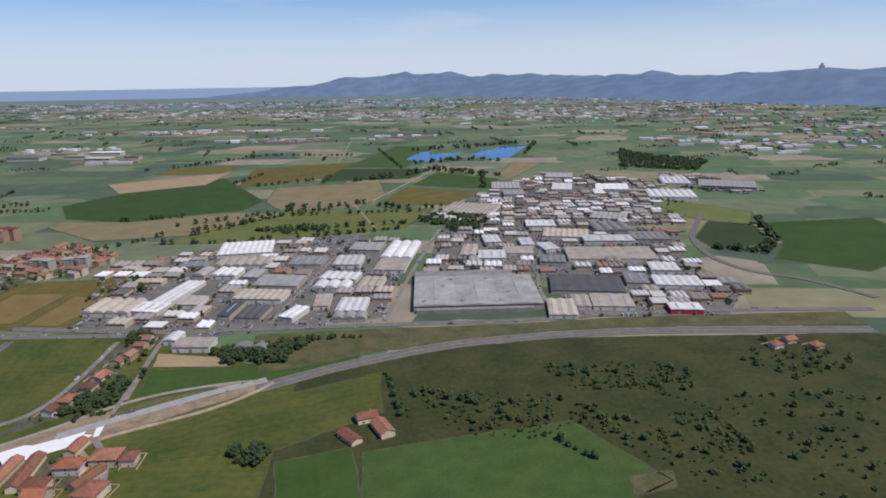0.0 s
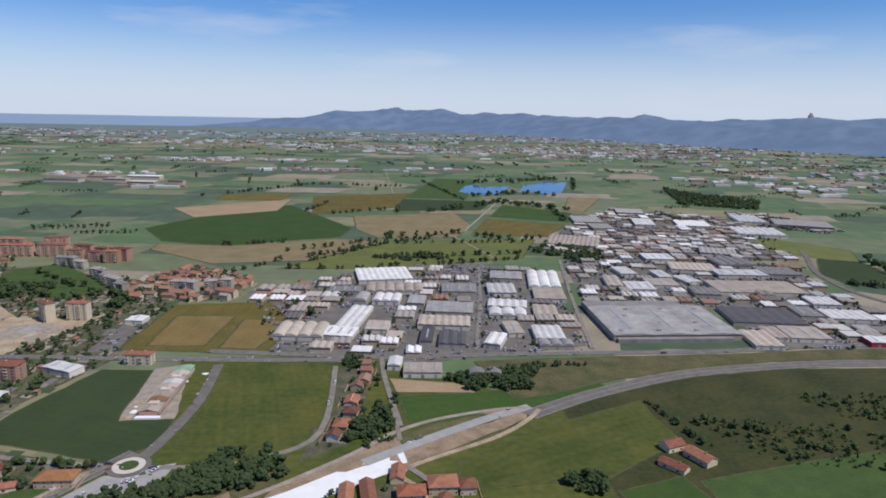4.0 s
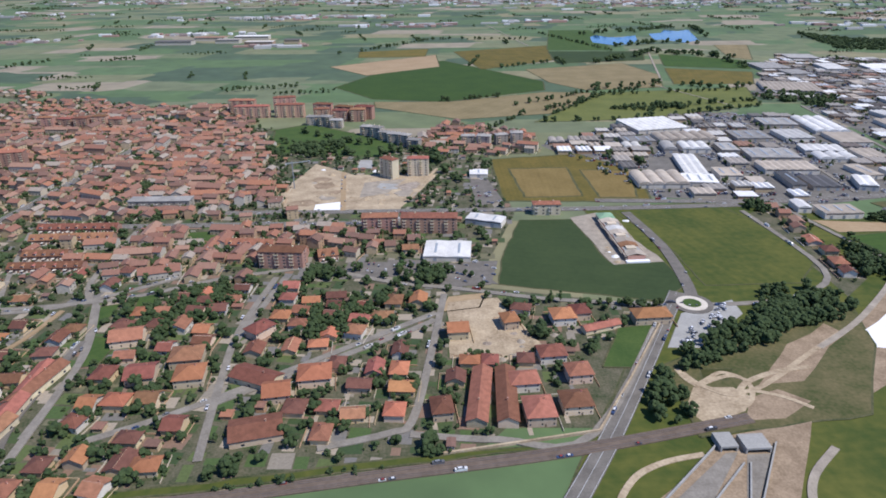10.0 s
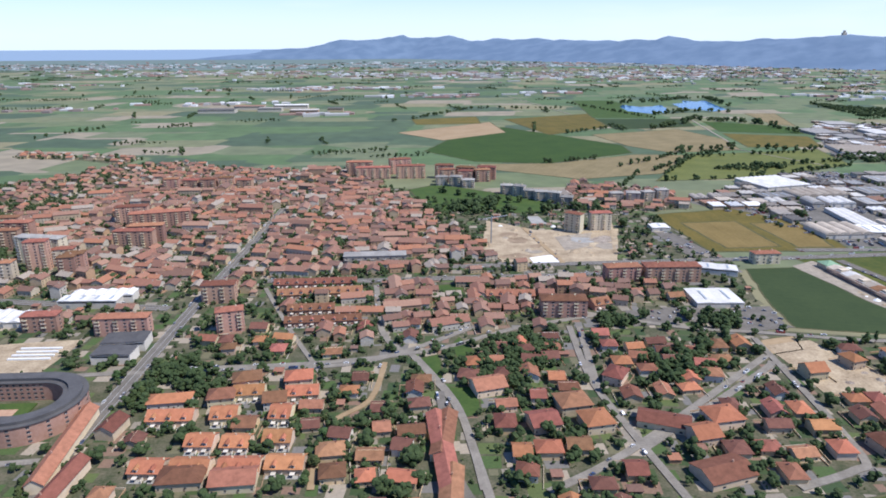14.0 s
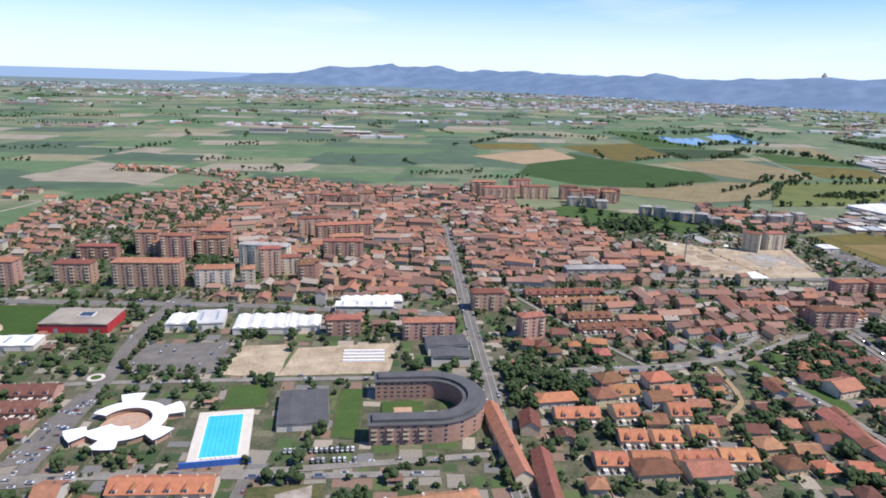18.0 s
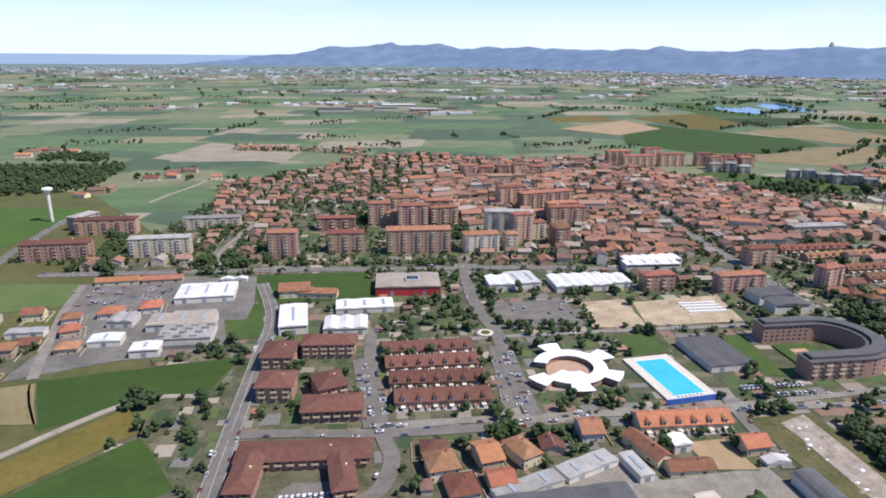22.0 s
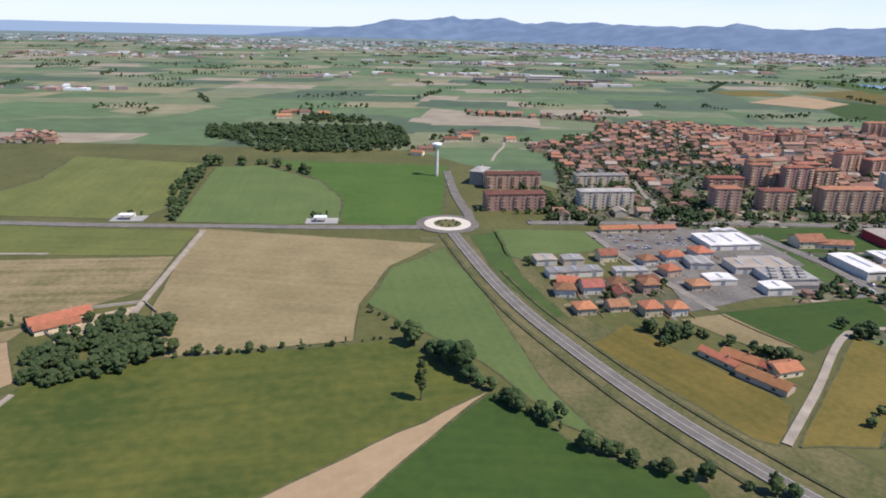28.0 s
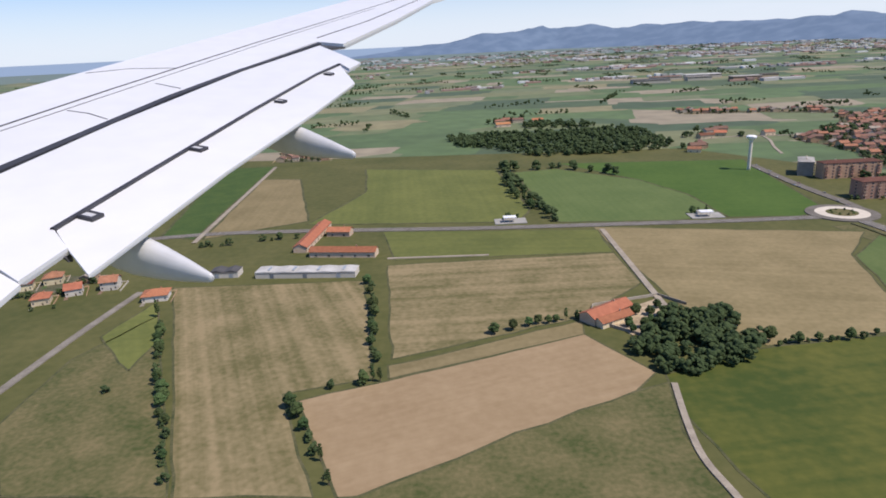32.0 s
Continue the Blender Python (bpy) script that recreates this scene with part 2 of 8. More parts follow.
material("leaves_wood", (0.027, 0.046, 0.017), (0.06, 0.084, 0.031), 3.5, bump=0.25)
material("car_paint", (0.45, 0.45, 0.46), (0.47, 0.47, 0.48), 3, rough=0.3, vary=0.85)
material("tyre", (0.02, 0.02, 0.02), (0.03, 0.03, 0.03), 1)
material("rubble", (0.17, 0.125, 0.09), (0.42, 0.365, 0.30), 3, bump=0.3)
for name, colours in island_later:
    island_material(name, [(r * 1.35, g * 1.35, b * 1.35) for r, g, b in colours])
island_material("town_roofs", [(0.31, 0.145, 0.094), (0.25, 0.125, 0.085), (0.38, 0.185, 0.115), (0.23, 0.13, 0.095), (0.39, 0.225, 0.15), (0.34, 0.19, 0.13), (0.41, 0.18, 0.098), (0.21, 0.115, 0.08), (0.40, 0.33, 0.26), (0.35, 0.155, 0.092), (0.30, 0.155, 0.105)])
island_material("town_walls", [(0.55, 0.43, 0.28), (0.62, 0.52, 0.38), (0.52, 0.33, 0.19), (0.44, 0.29, 0.18), (0.62, 0.47, 0.28), (0.54, 0.35, 0.21), (0.60, 0.54, 0.44)])
island_material("far_roofs", [(0.92, 0.91, 0.89), (0.56, 0.54, 0.51), (0.46, 0.29, 0.23), (0.70, 0.67, 0.64), (0.40, 0.27, 0.22), (0.46, 0.45, 0.43), (0.34, 0.27, 0.24)])
island_material("shed_roofs", [(0.88, 0.855, 0.81), (0.42, 0.37, 0.315), (0.62, 0.57, 0.50), (0.30, 0.26, 0.215), (0.55, 0.47, 0.375), (0.22, 0.18, 0.15), (0.95, 0.93, 0.89), (0.38, 0.34, 0.295), (0.48, 0.40, 0.315), (0.66, 0.62, 0.555), (0.165, 0.15, 0.135), (0.34, 0.19, 0.125)])


def plain_material():
    """The far plain: a patchwork of crops, hedged and uneven."""
    m = bpy.data.materials.new("far_plain")
    m.use_nodes = True
    n, l = m.node_tree.nodes, m.node_tree.links
    b = n["Principled BSDF"]
    b.inputs["Roughness"].default_value = 0.95
    geo = n.new("ShaderNodeNewGeometry")
    rot = n.new("ShaderNodeMapping")
    rot.inputs["Rotation"].default_value, rot.inputs["Scale"].default_value = (0, 0, radians(9)), (1 / 110, 1 / 62, 0)
    cell = n.new("ShaderNodeTexVoronoi")
    cell.distance = "CHEBYCHEV"
    cell.inputs["Scale"].default_value, cell.inputs["Randomness"].default_value = 1.0, 0.75
    pick = n.new("ShaderNodeSeparateColor")
    ramp = n.new("ShaderNodeValToRGB")
    ramp.color_ramp.interpolation = "CONSTANT"
    cols = [(0.076, 0.118, 0.046), (0.12, 0.145, 0.066), (0.066, 0.098, 0.048), (0.20, 0.182, 0.095), (0.088, 0.135, 0.053), (0.058, 0.088, 0.046), (0.15, 0.16, 0.078), (0.25, 0.212, 0.145), (0.083, 0.13, 0.049), (0.13, 0.15, 0.076)]
    for i, c in enumerate(cols):
        el = ramp.color_ramp.elements[i] if i < 2 else ramp.color_ramp.elements.new(0.99)
        el.position, el.color = i / len(cols), (*c, 1)
    spots = n.new("ShaderNodeTexNoise")
    spots.inputs["Scale"].default_value, spots.inputs["Detail"].default_value = 0.045, 8
    mix = n.new("ShaderNodeMix")
    mix.data_type, mix.blend_type = "RGBA", "OVERLAY"
    mix.inputs[0].default_value = 0.45
    l.new(geo.outputs["Position"], rot.inputs[0])
    l.new(rot.outputs[0], cell.inputs["Vector"])
    l.new(cell.outputs["Color"], pick.inputs[0])
    l.new(pick.outputs[0], ramp.inputs[0])
    l.new(geo.outputs["Position"], spots.inputs["Vector"])
    l.new(ramp.outputs[0], mix.inputs[6])
    l.new(spots.outputs["Fac"], mix.inputs[7])
    l.new(mix.outputs[2], b.inputs["Base Color"])
    MATS["far_plain"] = m


plain_material()


def hill_material():
    """Wooded hills far off, the haze before them painted as blue colour and glow."""
    m = bpy.data.materials.new("far_hills")
    m.use_nodes = True
    n, l = m.node_tree.nodes, m.node_tree.links
    b = n["Principled BSDF"]
    geo = n.new("ShaderNodeNewGeometry")
    spots = n.new("ShaderNodeTexNoise")
    spots.inputs["Scale"].default_value, spots.inputs["Detail"].default_value = 0.012, 6
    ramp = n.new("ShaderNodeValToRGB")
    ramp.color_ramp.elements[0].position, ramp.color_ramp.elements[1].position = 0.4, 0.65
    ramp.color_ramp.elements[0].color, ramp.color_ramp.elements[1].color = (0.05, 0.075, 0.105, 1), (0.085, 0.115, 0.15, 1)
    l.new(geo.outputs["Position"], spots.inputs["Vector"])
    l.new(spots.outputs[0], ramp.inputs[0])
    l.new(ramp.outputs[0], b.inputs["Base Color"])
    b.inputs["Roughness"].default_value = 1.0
    # emission adds the pale blue of the air; the hills give no light themselves
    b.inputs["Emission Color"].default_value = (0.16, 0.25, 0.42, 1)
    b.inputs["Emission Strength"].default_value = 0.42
    MATS["far_hills"] = m


hill_material()


# ---- building tools ----
rng = random.Random(7)


def mesh_of(name, verts, faces, mats, index=None, smooth=False):
    me = bpy.data.meshes.new(name)
    me.from_pydata(verts, [], faces)
    for m in mats:
        me.materials.append(MATS[m])
    if index is not None:
        me.polygons.foreach_set("material_index", index)
    if smooth:
        me.polygons.foreach_set("use_smooth", [True] * len(me.polygons))
    me.update()
    return me


class Solid:
    """Collects boxes, prisms and roofs into one mesh."""

    def __init__(self):
        self.v, self.f, self.i = [], [], []

    def add(self, verts, faces, k=0):
        o = len(self.v)
        self.v += verts
        self.f += [tuple(o + j for j in f) for f in faces]
        self.i += [k] * len(faces)
        return self

    def box(self, x0, y0, z0, x1, y1, z1, k=0):
        v = [(x, y, z) for z in (z0, z1) for y in (y0, y1) for x in (x0, x1)]
        return self.add(v, [(0, 2, 3, 1), (4, 5, 7, 6), (0, 1, 5, 4), (2, 6, 7, 3), (0, 4, 6, 2), (1, 3, 7, 5)], k)

    def gable(self, x0, y0, x1, y1, z, rise, thick=0.12, k=0):
        """A pitched roof with its ridge along x."""
        m = (y0 + y1) / 2
        t = thick
        v = [(x0, y0, z), (x1, y0, z), (x1, m, z + rise), (x0, m, z + rise), (x0, y1, z), (x1, y1, z)]
        v += [(a, b, c + t) for a, b, c in v]
        f = [(6, 7, 8, 9), (9, 8, 11, 10), (0, 3, 2, 1), (3, 4, 5, 2), (0, 1, 7, 6), (4, 10, 11, 5), (0, 6, 9, 3), (3, 9, 10, 4), (1, 2, 8, 7), (2, 5, 11, 8)]
        return self.add(v, f, k)

    def hip(self, x0, y0, x1, y1, z, rise, thick=0.12, k=0):
        w, d = x1 - x0, y1 - y0
        r = min(w, d) / 2
        mx, my = (x0 + x1) / 2, (y0 + y1) / 2
        a, b = ((x0 + r, my), (x1 - r, my)) if w >= d else ((mx, y0 + r), (mx, y1 - r))
        v = [(x0, y0, z), (x1, y0, z), (x1, y1, z), (x0, y1, z)]
        v += [(p, q, s + thick) for p, q, s in v]
        v += [(*a, z + rise + thick), (*b, z + rise + thick)]
        f = [(3, 2, 1, 0), (0, 1, 5, 4), (1, 2, 6, 5), (2, 3, 7, 6), (3, 0, 4, 7)]
        f += [(4, 5, 9, 8), (6, 7, 8, 9), (5, 6, 9), (7, 4, 8)] if w >= d else [(4, 5, 8), (6, 7, 9), (5, 6, 9, 8), (7, 4, 8, 9)]
        return self.add(v, f, k)

    def house(self, w, d, h, rise):
        """Walls with pointed gable ends."""
        x, y = w / 2, d
        v = [(-x, 0, 0), (x, 0, 0), (x, y, 0), (-x, y, 0), (-x, 0, h), (x, 0, h), (x, y, h), (-x, y, h), (-x, y / 2, h + rise), (x, y / 2, h + rise)]
        return self.add(v, [(0, 1, 5, 4), (2, 3, 7, 6), (1, 2, 6, 9, 5), (3, 0, 4, 8, 7), (4, 5, 9, 8), (6, 7, 8, 9)])

    def mesh(self, name, *mats):
        return mesh_of(name, self.v, self.f, mats, self.i)


def part(name, me, parent, label="", at=(0, 0, 0)):
    ob = new(name, me)
    ob.parent, ob.location = parent, at
    if label:
        ob["label"] = label
    return ob


def thing(name, x, y, turn, label, category, group=""):
    ob = new(name)
    ob.empty_display_size = 1
    ob.matrix_basis = pose(x, y, 0, 0, 0, turn)
    return tagged(ob, label, category, group)


def inside(x, y, poly):
    hit = False
    j = len(poly) - 1
    for i in range(len(poly)):
        (ax, ay), (bx, by) = poly[i], poly[j]
        if (ay > y) != (by > y) and x < (bx - ax) * (y - ay) / (by - ay) + ax:
            hit = not hit
        j = i
    return hit


TAKEN = []  # middle and reach of what is built, so that loose houses and trees keep clear
ROADS = []
FIELDS = []


CELLS = {"road": {}, "taken": {}}
BOOKED = {"road": 0, "taken": 0}


def book(kind, item, x0, y0, x1, y1):
    for i in range(int(x0 // 24), int(x1 // 24) + 1):
        for j in range(int(y0 // 24), int(y1 // 24) + 1):
            CELLS[kind].setdefault((i, j), []).append(item)
    BOOKED[kind] += 1


def near_road(x, y, gap):
    for r in ROADS[BOOKED["road"]:]:
        p = r[4] + 5
        book("road", r, min(r[0], r[2]) - p, min(r[1], r[3]) - p, max(r[0], r[2]) + p, max(r[1], r[3]) + p)
    for ax, ay, bx, by, half in CELLS["road"].get((int(x // 24), int(y // 24)), ()):
        dx, dy = bx - ax, by - ay
        t = max(0, min(1, ((x - ax) * dx + (y - ay) * dy) / (dx * dx + dy * dy + 1e-9)))
        if math.hypot(x - ax - t * dx, y - ay - t * dy) < half + gap:
            return True
    return False


def free(x, y, reach):
    for r in TAKEN[BOOKED["taken"]:]:
        p = r[2] + 5
        book("taken", r, r[0] - p, r[1] - p, r[0] + p, r[1] + p)
    return all(math.hypot(x - a, y - b) > r + reach for a, b, r in CELLS["taken"].get((int(x // 24), int(y // 24)), ()))


# ---- ground ----
me = mesh_of("ground", [(-6000, -1500, 0), (6000, -1500, 0), (6000, 5200, 0), (-6000, 5200, 0)], [(0, 1, 2, 3)], ["far_plain"])
tagged(new("ground", me), "wide green plain of small crop fields", "ground", kind="structure")
LEVEL = [0.04]
MARGINS = Solid()
COVER = {"water": ("pond", "blue pond among the fields", "water"), "asphalt": ("parking_lot", "grey asphalt lot between buildings", "pavement"), "sand": ("bare_lot", "sandy bare building lot", "ground"), "earth": ("bare_lot", "bare brown earth of the road works", "ground"), "gravel": ("bare_lot", "bare gravel lot", "ground"), "sheet": ("works_sheet", "white ground sheeting on the road works", "sheet"), "concrete": ("works_yard", "pale concrete yard", "pavement"), "works_ground": ("works_yard", "worn grey paved works yard", "pavement"), "street": ("works_yard", "pale worn concrete works yard", "pavement")}
NAMES = {"fresh": "fresh green crop field", "ripe_brown": "brown ripe grain field", "pasture": "olive green rough pasture", "soil": "ploughed brown field", "stubble": "harvested tan field", "stripes": "mown field with pale stripes", "meadow": "green meadow", "drygrass": "patchy dry grassland", "darkcrop": "dark green crop field", "crop": "bright green crop field", "palecrop": "pale green crop field", "olive": "olive green crop field", "ripe": "yellow ripening grain field", "grass": "green grass plot", "yard": "gardens and paved yards between houses", "scrubland": "rough green scrubland"}


def uneven(pts, step=7.0, much=0.9):
    """An outline with many small bends, the same wherever two fields meet."""
    out = []
    for i, b in enumerate(pts):
        a = pts[i - 1]
        m = max(1, int(math.hypot(b[0] - a[0], b[1] - a[1]) / step))
        for k in range(m):
            x, y = a[0] + (b[0] - a[0]) * k / m, a[1] + (b[1] - a[1]) * k / m
            out.append((x + much * noise.noise(Vector((x * 0.11, y * 0.11, 1))), y + much * noise.noise(Vector((x * 0.11, y * 0.11, 9)))))
    return out


def slab(name, pts, top, cover):
    """A flat sheet with edges that go down into the ground."""
    area = sum(pts[i - 1][0] * pts[i][1] - pts[i][0] * pts[i - 1][1] for i in range(len(pts)))
    if area < 0:
        pts = pts[::-1]
    n = len(pts)
    v = [(x, y, top) for x, y in pts] + [(x, y, -0.3) for x, y in pts]
    f = [tuple(range(n))] + [(i, i + n, (i + 1) % n + n, (i + 1) % n) for i in range(n)]
    return new(name, mesh_of(name, v, f, [cover]))


def field(cover, *pts):
    LEVEL[0] += 0.002
    name, label, cat = COVER.get(cover, ("field", NAMES.get(cover, "crop field"), "field"))
    plain = cover in ("asphalt", "concrete", "sheet", "yard", "works_ground", "street")
    edge = list(pts) if plain else uneven(pts)
    ob = tagged(slab(name, edge, LEVEL[0], cover), label, cat, kind="structure")
    # the object's own x axis runs along the longest side
    a, b = max(zip(pts, (*pts[1:], pts[0])), key=lambda q: math.dist(*q))
    g = Matrix.Rotation(math.atan2(b[1] - a[1], b[0] - a[0]), 4, "Z")
    ob.data.transform(g.inverted())
    ob.matrix_basis = g
    if not plain and cover not in ("water", "sand", "earth", "gravel", "rubble"):
        v, f = ribbon(edge + edge[:1], 0, 0.34 if pts[0][1] < 400 else 0.7, LEVEL[0] + 0.002, LEVEL[0] - 0.1)
        MARGINS.add(v, f)
    FIELDS.append((cover, pts))
    if cover == "yard":
        LEVEL[0] += 0.03


def smooth_line(pts, steps=5):
    out = []
    p = [pts[0], *pts, pts[-1]]
    for i in range(1, len(p) - 2):
        for s in range(steps):
            t = s / steps
            out.append(tuple(0.5 * (2 * p[i][k] + (p[i + 1][k] - p[i - 1][k]) * t + (2 * p[i - 1][k] - 5 * p[i][k] + 4 * p[i + 1][k] - p[i + 2][k]) * t * t + (3 * p[i][k] - p[i - 1][k] - 3 * p[i + 1][k] + p[i + 2][k]) * t ** 3) for k in (0, 1)))
    return out + [pts[-1]]


def ribbon(line, off, half, top, low):
    v, f = [], []
    for i, (x, y) in enumerate(line):
        a, b = line[max(i - 1, 0)], line[min(i + 1, len(line) - 1)]
        dx, dy = b[0] - a[0], b[1] - a[1]
        s = math.hypot(dx, dy) or 1
        nx, ny = -dy / s, dx / s
        for o, z in ((off + half, low), (off + half, top), (off - half, top), (off - half, low)):
            v.append((x + nx * o, y + ny * o, z))
    for i in range(len(line) - 1):
        k = 4 * i
        f += [(k + j, k + j + 1, k + j + 5, k + j + 4) for j in range(3)]
    return v, f


def road(cover, width, *pts):
    LEVEL[0] += 0.0015
    line = smooth_line(list(pts))
    v, f = ribbon(line, 0, width / 2, LEVEL[0] + 0.012, -0.3)
    paved = cover in ("asphalt", "concrete", "street")
    ob = tagged(new("road" if paved else "railway" if cover == "ballast" else "track", mesh_of("road", v, f, [cover])), {"asphalt": "grey asphalt road", "street": "narrow pale worn street", "ballast": "brown ballasted railway line", "concrete": "pale worn street", "gravel": "pale gravel track", "sand": "sandy road works strip", "soil": "brown dirt path", "rubble": "brown ballasted railway line", "verge": "rough dirt track beside the road", "earth": "bare earth road works strip"}.get(cover, "track"), "road", kind="structure")
    if cover == "ballast":
        for off in (-1.6, -0.9, 0.9, 1.6):
            v, f = ribbon(line, off, 0.06, LEVEL[0] + 0.1, LEVEL[0])
            part("rail", mesh_of("rail", v, f, ["rail"]), ob)
    if cover == "asphalt" and width >= 5.2:
        for off, name in ((0, "centre_line"), (width / 2 - 0.3, "edge_line"), (0.3 - width / 2, "edge_line")):
            v, f = ribbon(line, off, 0.07, LEVEL[0] + 0.018, LEVEL[0])
            part(name, mesh_of(name, v, f, ["road_paint"]), ob)
    for a, b in zip(line, line[1:]):
        ROADS.append((*a, *b, width / 2))


# fields, lots and water: cover, outline
field("meadow", (-335, 118), (-20, 118), (-20, 300), (-90, 300), (-160, 352), (-262, 352), (-262, 240))
field("pasture", (-1420, 110), (-820, 110), (-850, 400), (-940, 560), (-1420, 640))
field("yard", (-838, 150), (-640, 143), (-590, 148), (-480, 150), (-340, 162), (-262, 240), (-330, 262), (-300, 345), (-300, 500), (-480, 560), (-620, 640), (-850, 500), (-880, 400), (-840, 365))
field("drygrass", (-962, 352), (-952, 256), (-942, 205), (-918, 165), (-880, 108), (-850, 105), (-878, 170), (-903, 220), (-918, 262), (-926, 352))
field("scrubland", (-70, 290), (-40, 302), (10, 322), (70, 332), (230, 330), (420, 300), (420, 120), (-60, 120))
field("soil", (-1172, 239), (-1093, 265), (-1081, 240), (-1089, 232), (-1121, 218), (-1155, 201), (-1159, 201))
field("stubble", (-1150, 254), (-1091, 275), (-1093, 265), (-1150, 247))
field("stripes", (-1152, 339), (-1062, 336), (-1063, 302), (-1091, 277), (-1149, 258))
field("stripes", (-1232, 329), (-1160, 323), (-1154, 248), (-1177, 243), (-1164, 202), (-1192, 205))
field("stubble", (-1060, 374), (-955, 342), (-978, 316), (-991, 281), (-994, 254), (-1047, 250), (-1059, 286))
field("meadow", (-1074, 169), (-1078, 189), (-1080, 200), (-1082, 224), (-1079, 239), (-1050, 249), (-995, 252), (-980, 255), (-962, 221), (-979, 210), (-1015, 188), (-1029, 178), (-1038, 163))
field("drygrass", (-1194, 182), (-1198, 202), (-1159, 200), (-1155, 201), (-1121, 218), (-1089, 232), (-1080, 235), (-1085, 214), (-1085, 192), (-1090, 171))
field("palecrop", (-1074, 508), (-1045, 512), (-1007, 465), (-995, 423), (-996, 378), (-1022, 376), (-1073, 385))
field("fresh", (-1040, 530), (-922, 506), (-933, 452), (-948, 376), (-966, 370), (-996, 376), (-995, 423), (-1007, 465))
field("olive", (-1171, 550), (-1083, 520), (-1081, 412), (-1091, 390), (-1193, 409), (-1167, 476))
field("stubble", (-1239, 535), (-1213, 527), (-1193, 416), (-1240, 394))
field("grass", (-1278, 586), (-1240, 584), (-1244, 395), (-1262, 404))
field("olive", (-1155, 388), (-1059, 369), (-1062, 337), (-1149, 345))
field("palecrop", (-953, 336), (-947, 287), (-944, 221), (-938, 197), (-946, 205), (-958, 237), (-969, 253), (-989, 281), (-977, 315))
field("soil", (-960, 222), (-979, 210), (-1015, 188), (-1034, 174), (-1014, 163), (-995, 185), (-981, 200))
field("crop", (-960, 221), (-951, 209), (-944, 194), (-925, 182), (-924, 172), (-940, 150), (-1014, 163), (-995, 185), (-981, 200))
field("ripe", (-924, 244), (-907, 256), (-884, 205), (-899, 190), (-903, 193))
field("ripe", (-838, 239), (-832, 224), (-876, 186), (-895, 189))
field("crop", (-872, 261), (-808, 267), (-816, 245), (-836, 240), (-860, 230), (-870, 254))
field("stubble", (-888, 257), (-870, 260), (-861, 234), (-875, 236))
field("crop", (-831, 222), (-818, 197), (-844, 181), (-876, 186))
field("palecrop", (-926, 361), (-884, 354), (-884, 327), (-925, 320), (-929, 324))
field("grass", (-939, 351), (-925, 357), (-929, 302), (-924, 263), (-931, 264), (-938, 304))
field("crop", (-139, 269), (-145, 301), (-107, 304), (-46, 319), (-39, 308), (-89, 282))
field("meadow", (-249, 350), (-188, 353), (-173, 289), (-178, 273), (-195, 254), (-235, 255), (-235, 300))
field("soil", (-150, 322), (-108, 314), (-108, 304), (-146, 305))
field("meadow", (-119, 240), (-88, 265), (-29, 294), (-29, 276), (-25, 255), (-65, 227), (-124, 220))
field("crop", (-64, 218), (-36, 228), (-28, 194), (-58, 194))
field("grass", (-31, 224), (11, 235), (54, 244), (82, 202), (61, 190), (-28, 192))
field("drygrass", (68, 206), (84, 208), (82, 198), (66, 194))
field("ripe", (-300, 449), (-238, 456), (-211, 413), (-221, 356), (-303, 365))
field("ripe_brown", (-291, 426), (-253, 425), (-257, 369), (-290, 370))
field("ripe_brown", (-246, 419), (-214, 415), (-227, 364), (-248, 366))
field("darkcrop", (-299, 335), (-272, 334), (-268, 281), (-243, 279), (-242, 257), (-257, 243), (-320, 263), (-314, 292))
field("crop", (-431, 740), (-376, 857), (-303, 927), (-203, 750), (-212, 697), (-320, 648), (-388, 670))
field("ripe", (-283, 1019), (-133, 1073), (-158, 909), (-261, 843))
field("stubble", (-208, 837), (-77, 871), (-62, 774), (-87, 699), (-170, 692), (-198, 742))
field("stubble", (-386, 656), (-314, 648), (-213, 687), (-162, 675), (-229, 586), (-311, 572), (-384, 629))
field("olive", (-162, 675), (-3, 689), (-32, 601), (-165, 556), (-249, 555))
field("crop", (0, 949), (84, 878), (61, 804), (-33, 840))
field("ripe", (-38, 825), (51, 782), (14, 705), (-69, 715))
field("darkcrop", (-146, 1001), (-10, 983), (-39, 894), (-159, 881))
field("grass", (-81, 1306), (-4, 1295), (-49, 1002), (-144, 1015))
field("soil", (-452, 891), (-310, 988), (-311, 874), (-401, 815))
field("ripe", (-422, 1036), (-318, 1059), (-326, 971), (-420, 971))
field("stubble", (120, 1040), (169, 1033), (99, 876), (81, 908))
field("olive", (246, 724), (316, 641), (288, 585), (258, 605), (225, 640))
field("darkcrop", (256, 603), (292, 590), (276, 520), (222, 508), (222, 545))
field("crop", (300, 592), (413, 606), (405, 500), (305, 439), (256, 476), (286, 520))
field("sand", (-431, 391), (-417, 449), (-391, 422), (-337, 418), (-361, 357), (-400, 353), (-425, 362))
field("grass", (-462, 550), (-436, 568), (-361, 497), (-371, 460), (-454, 481))
field("gravel", (-272, 336), (-256, 342), (-243, 279), (-267, 278))
field("asphalt", (-716, 274), (-682, 269), (-680, 298), (-712, 299))
field("sand", (-680, 268), (-659, 265), (-655, 293), (-675, 294))
field("sand", (-659, 265), (-619, 263), (-613, 290), (-653, 289))
field("grass", (-812, 283), (-802, 281), (-805, 317), (-819, 301))
field("crop", (-807, 317), (-757, 311), (-759, 347), (-813, 353))
field("grass", (-641, 221), (-633, 220), (-629, 251), (-637, 252))
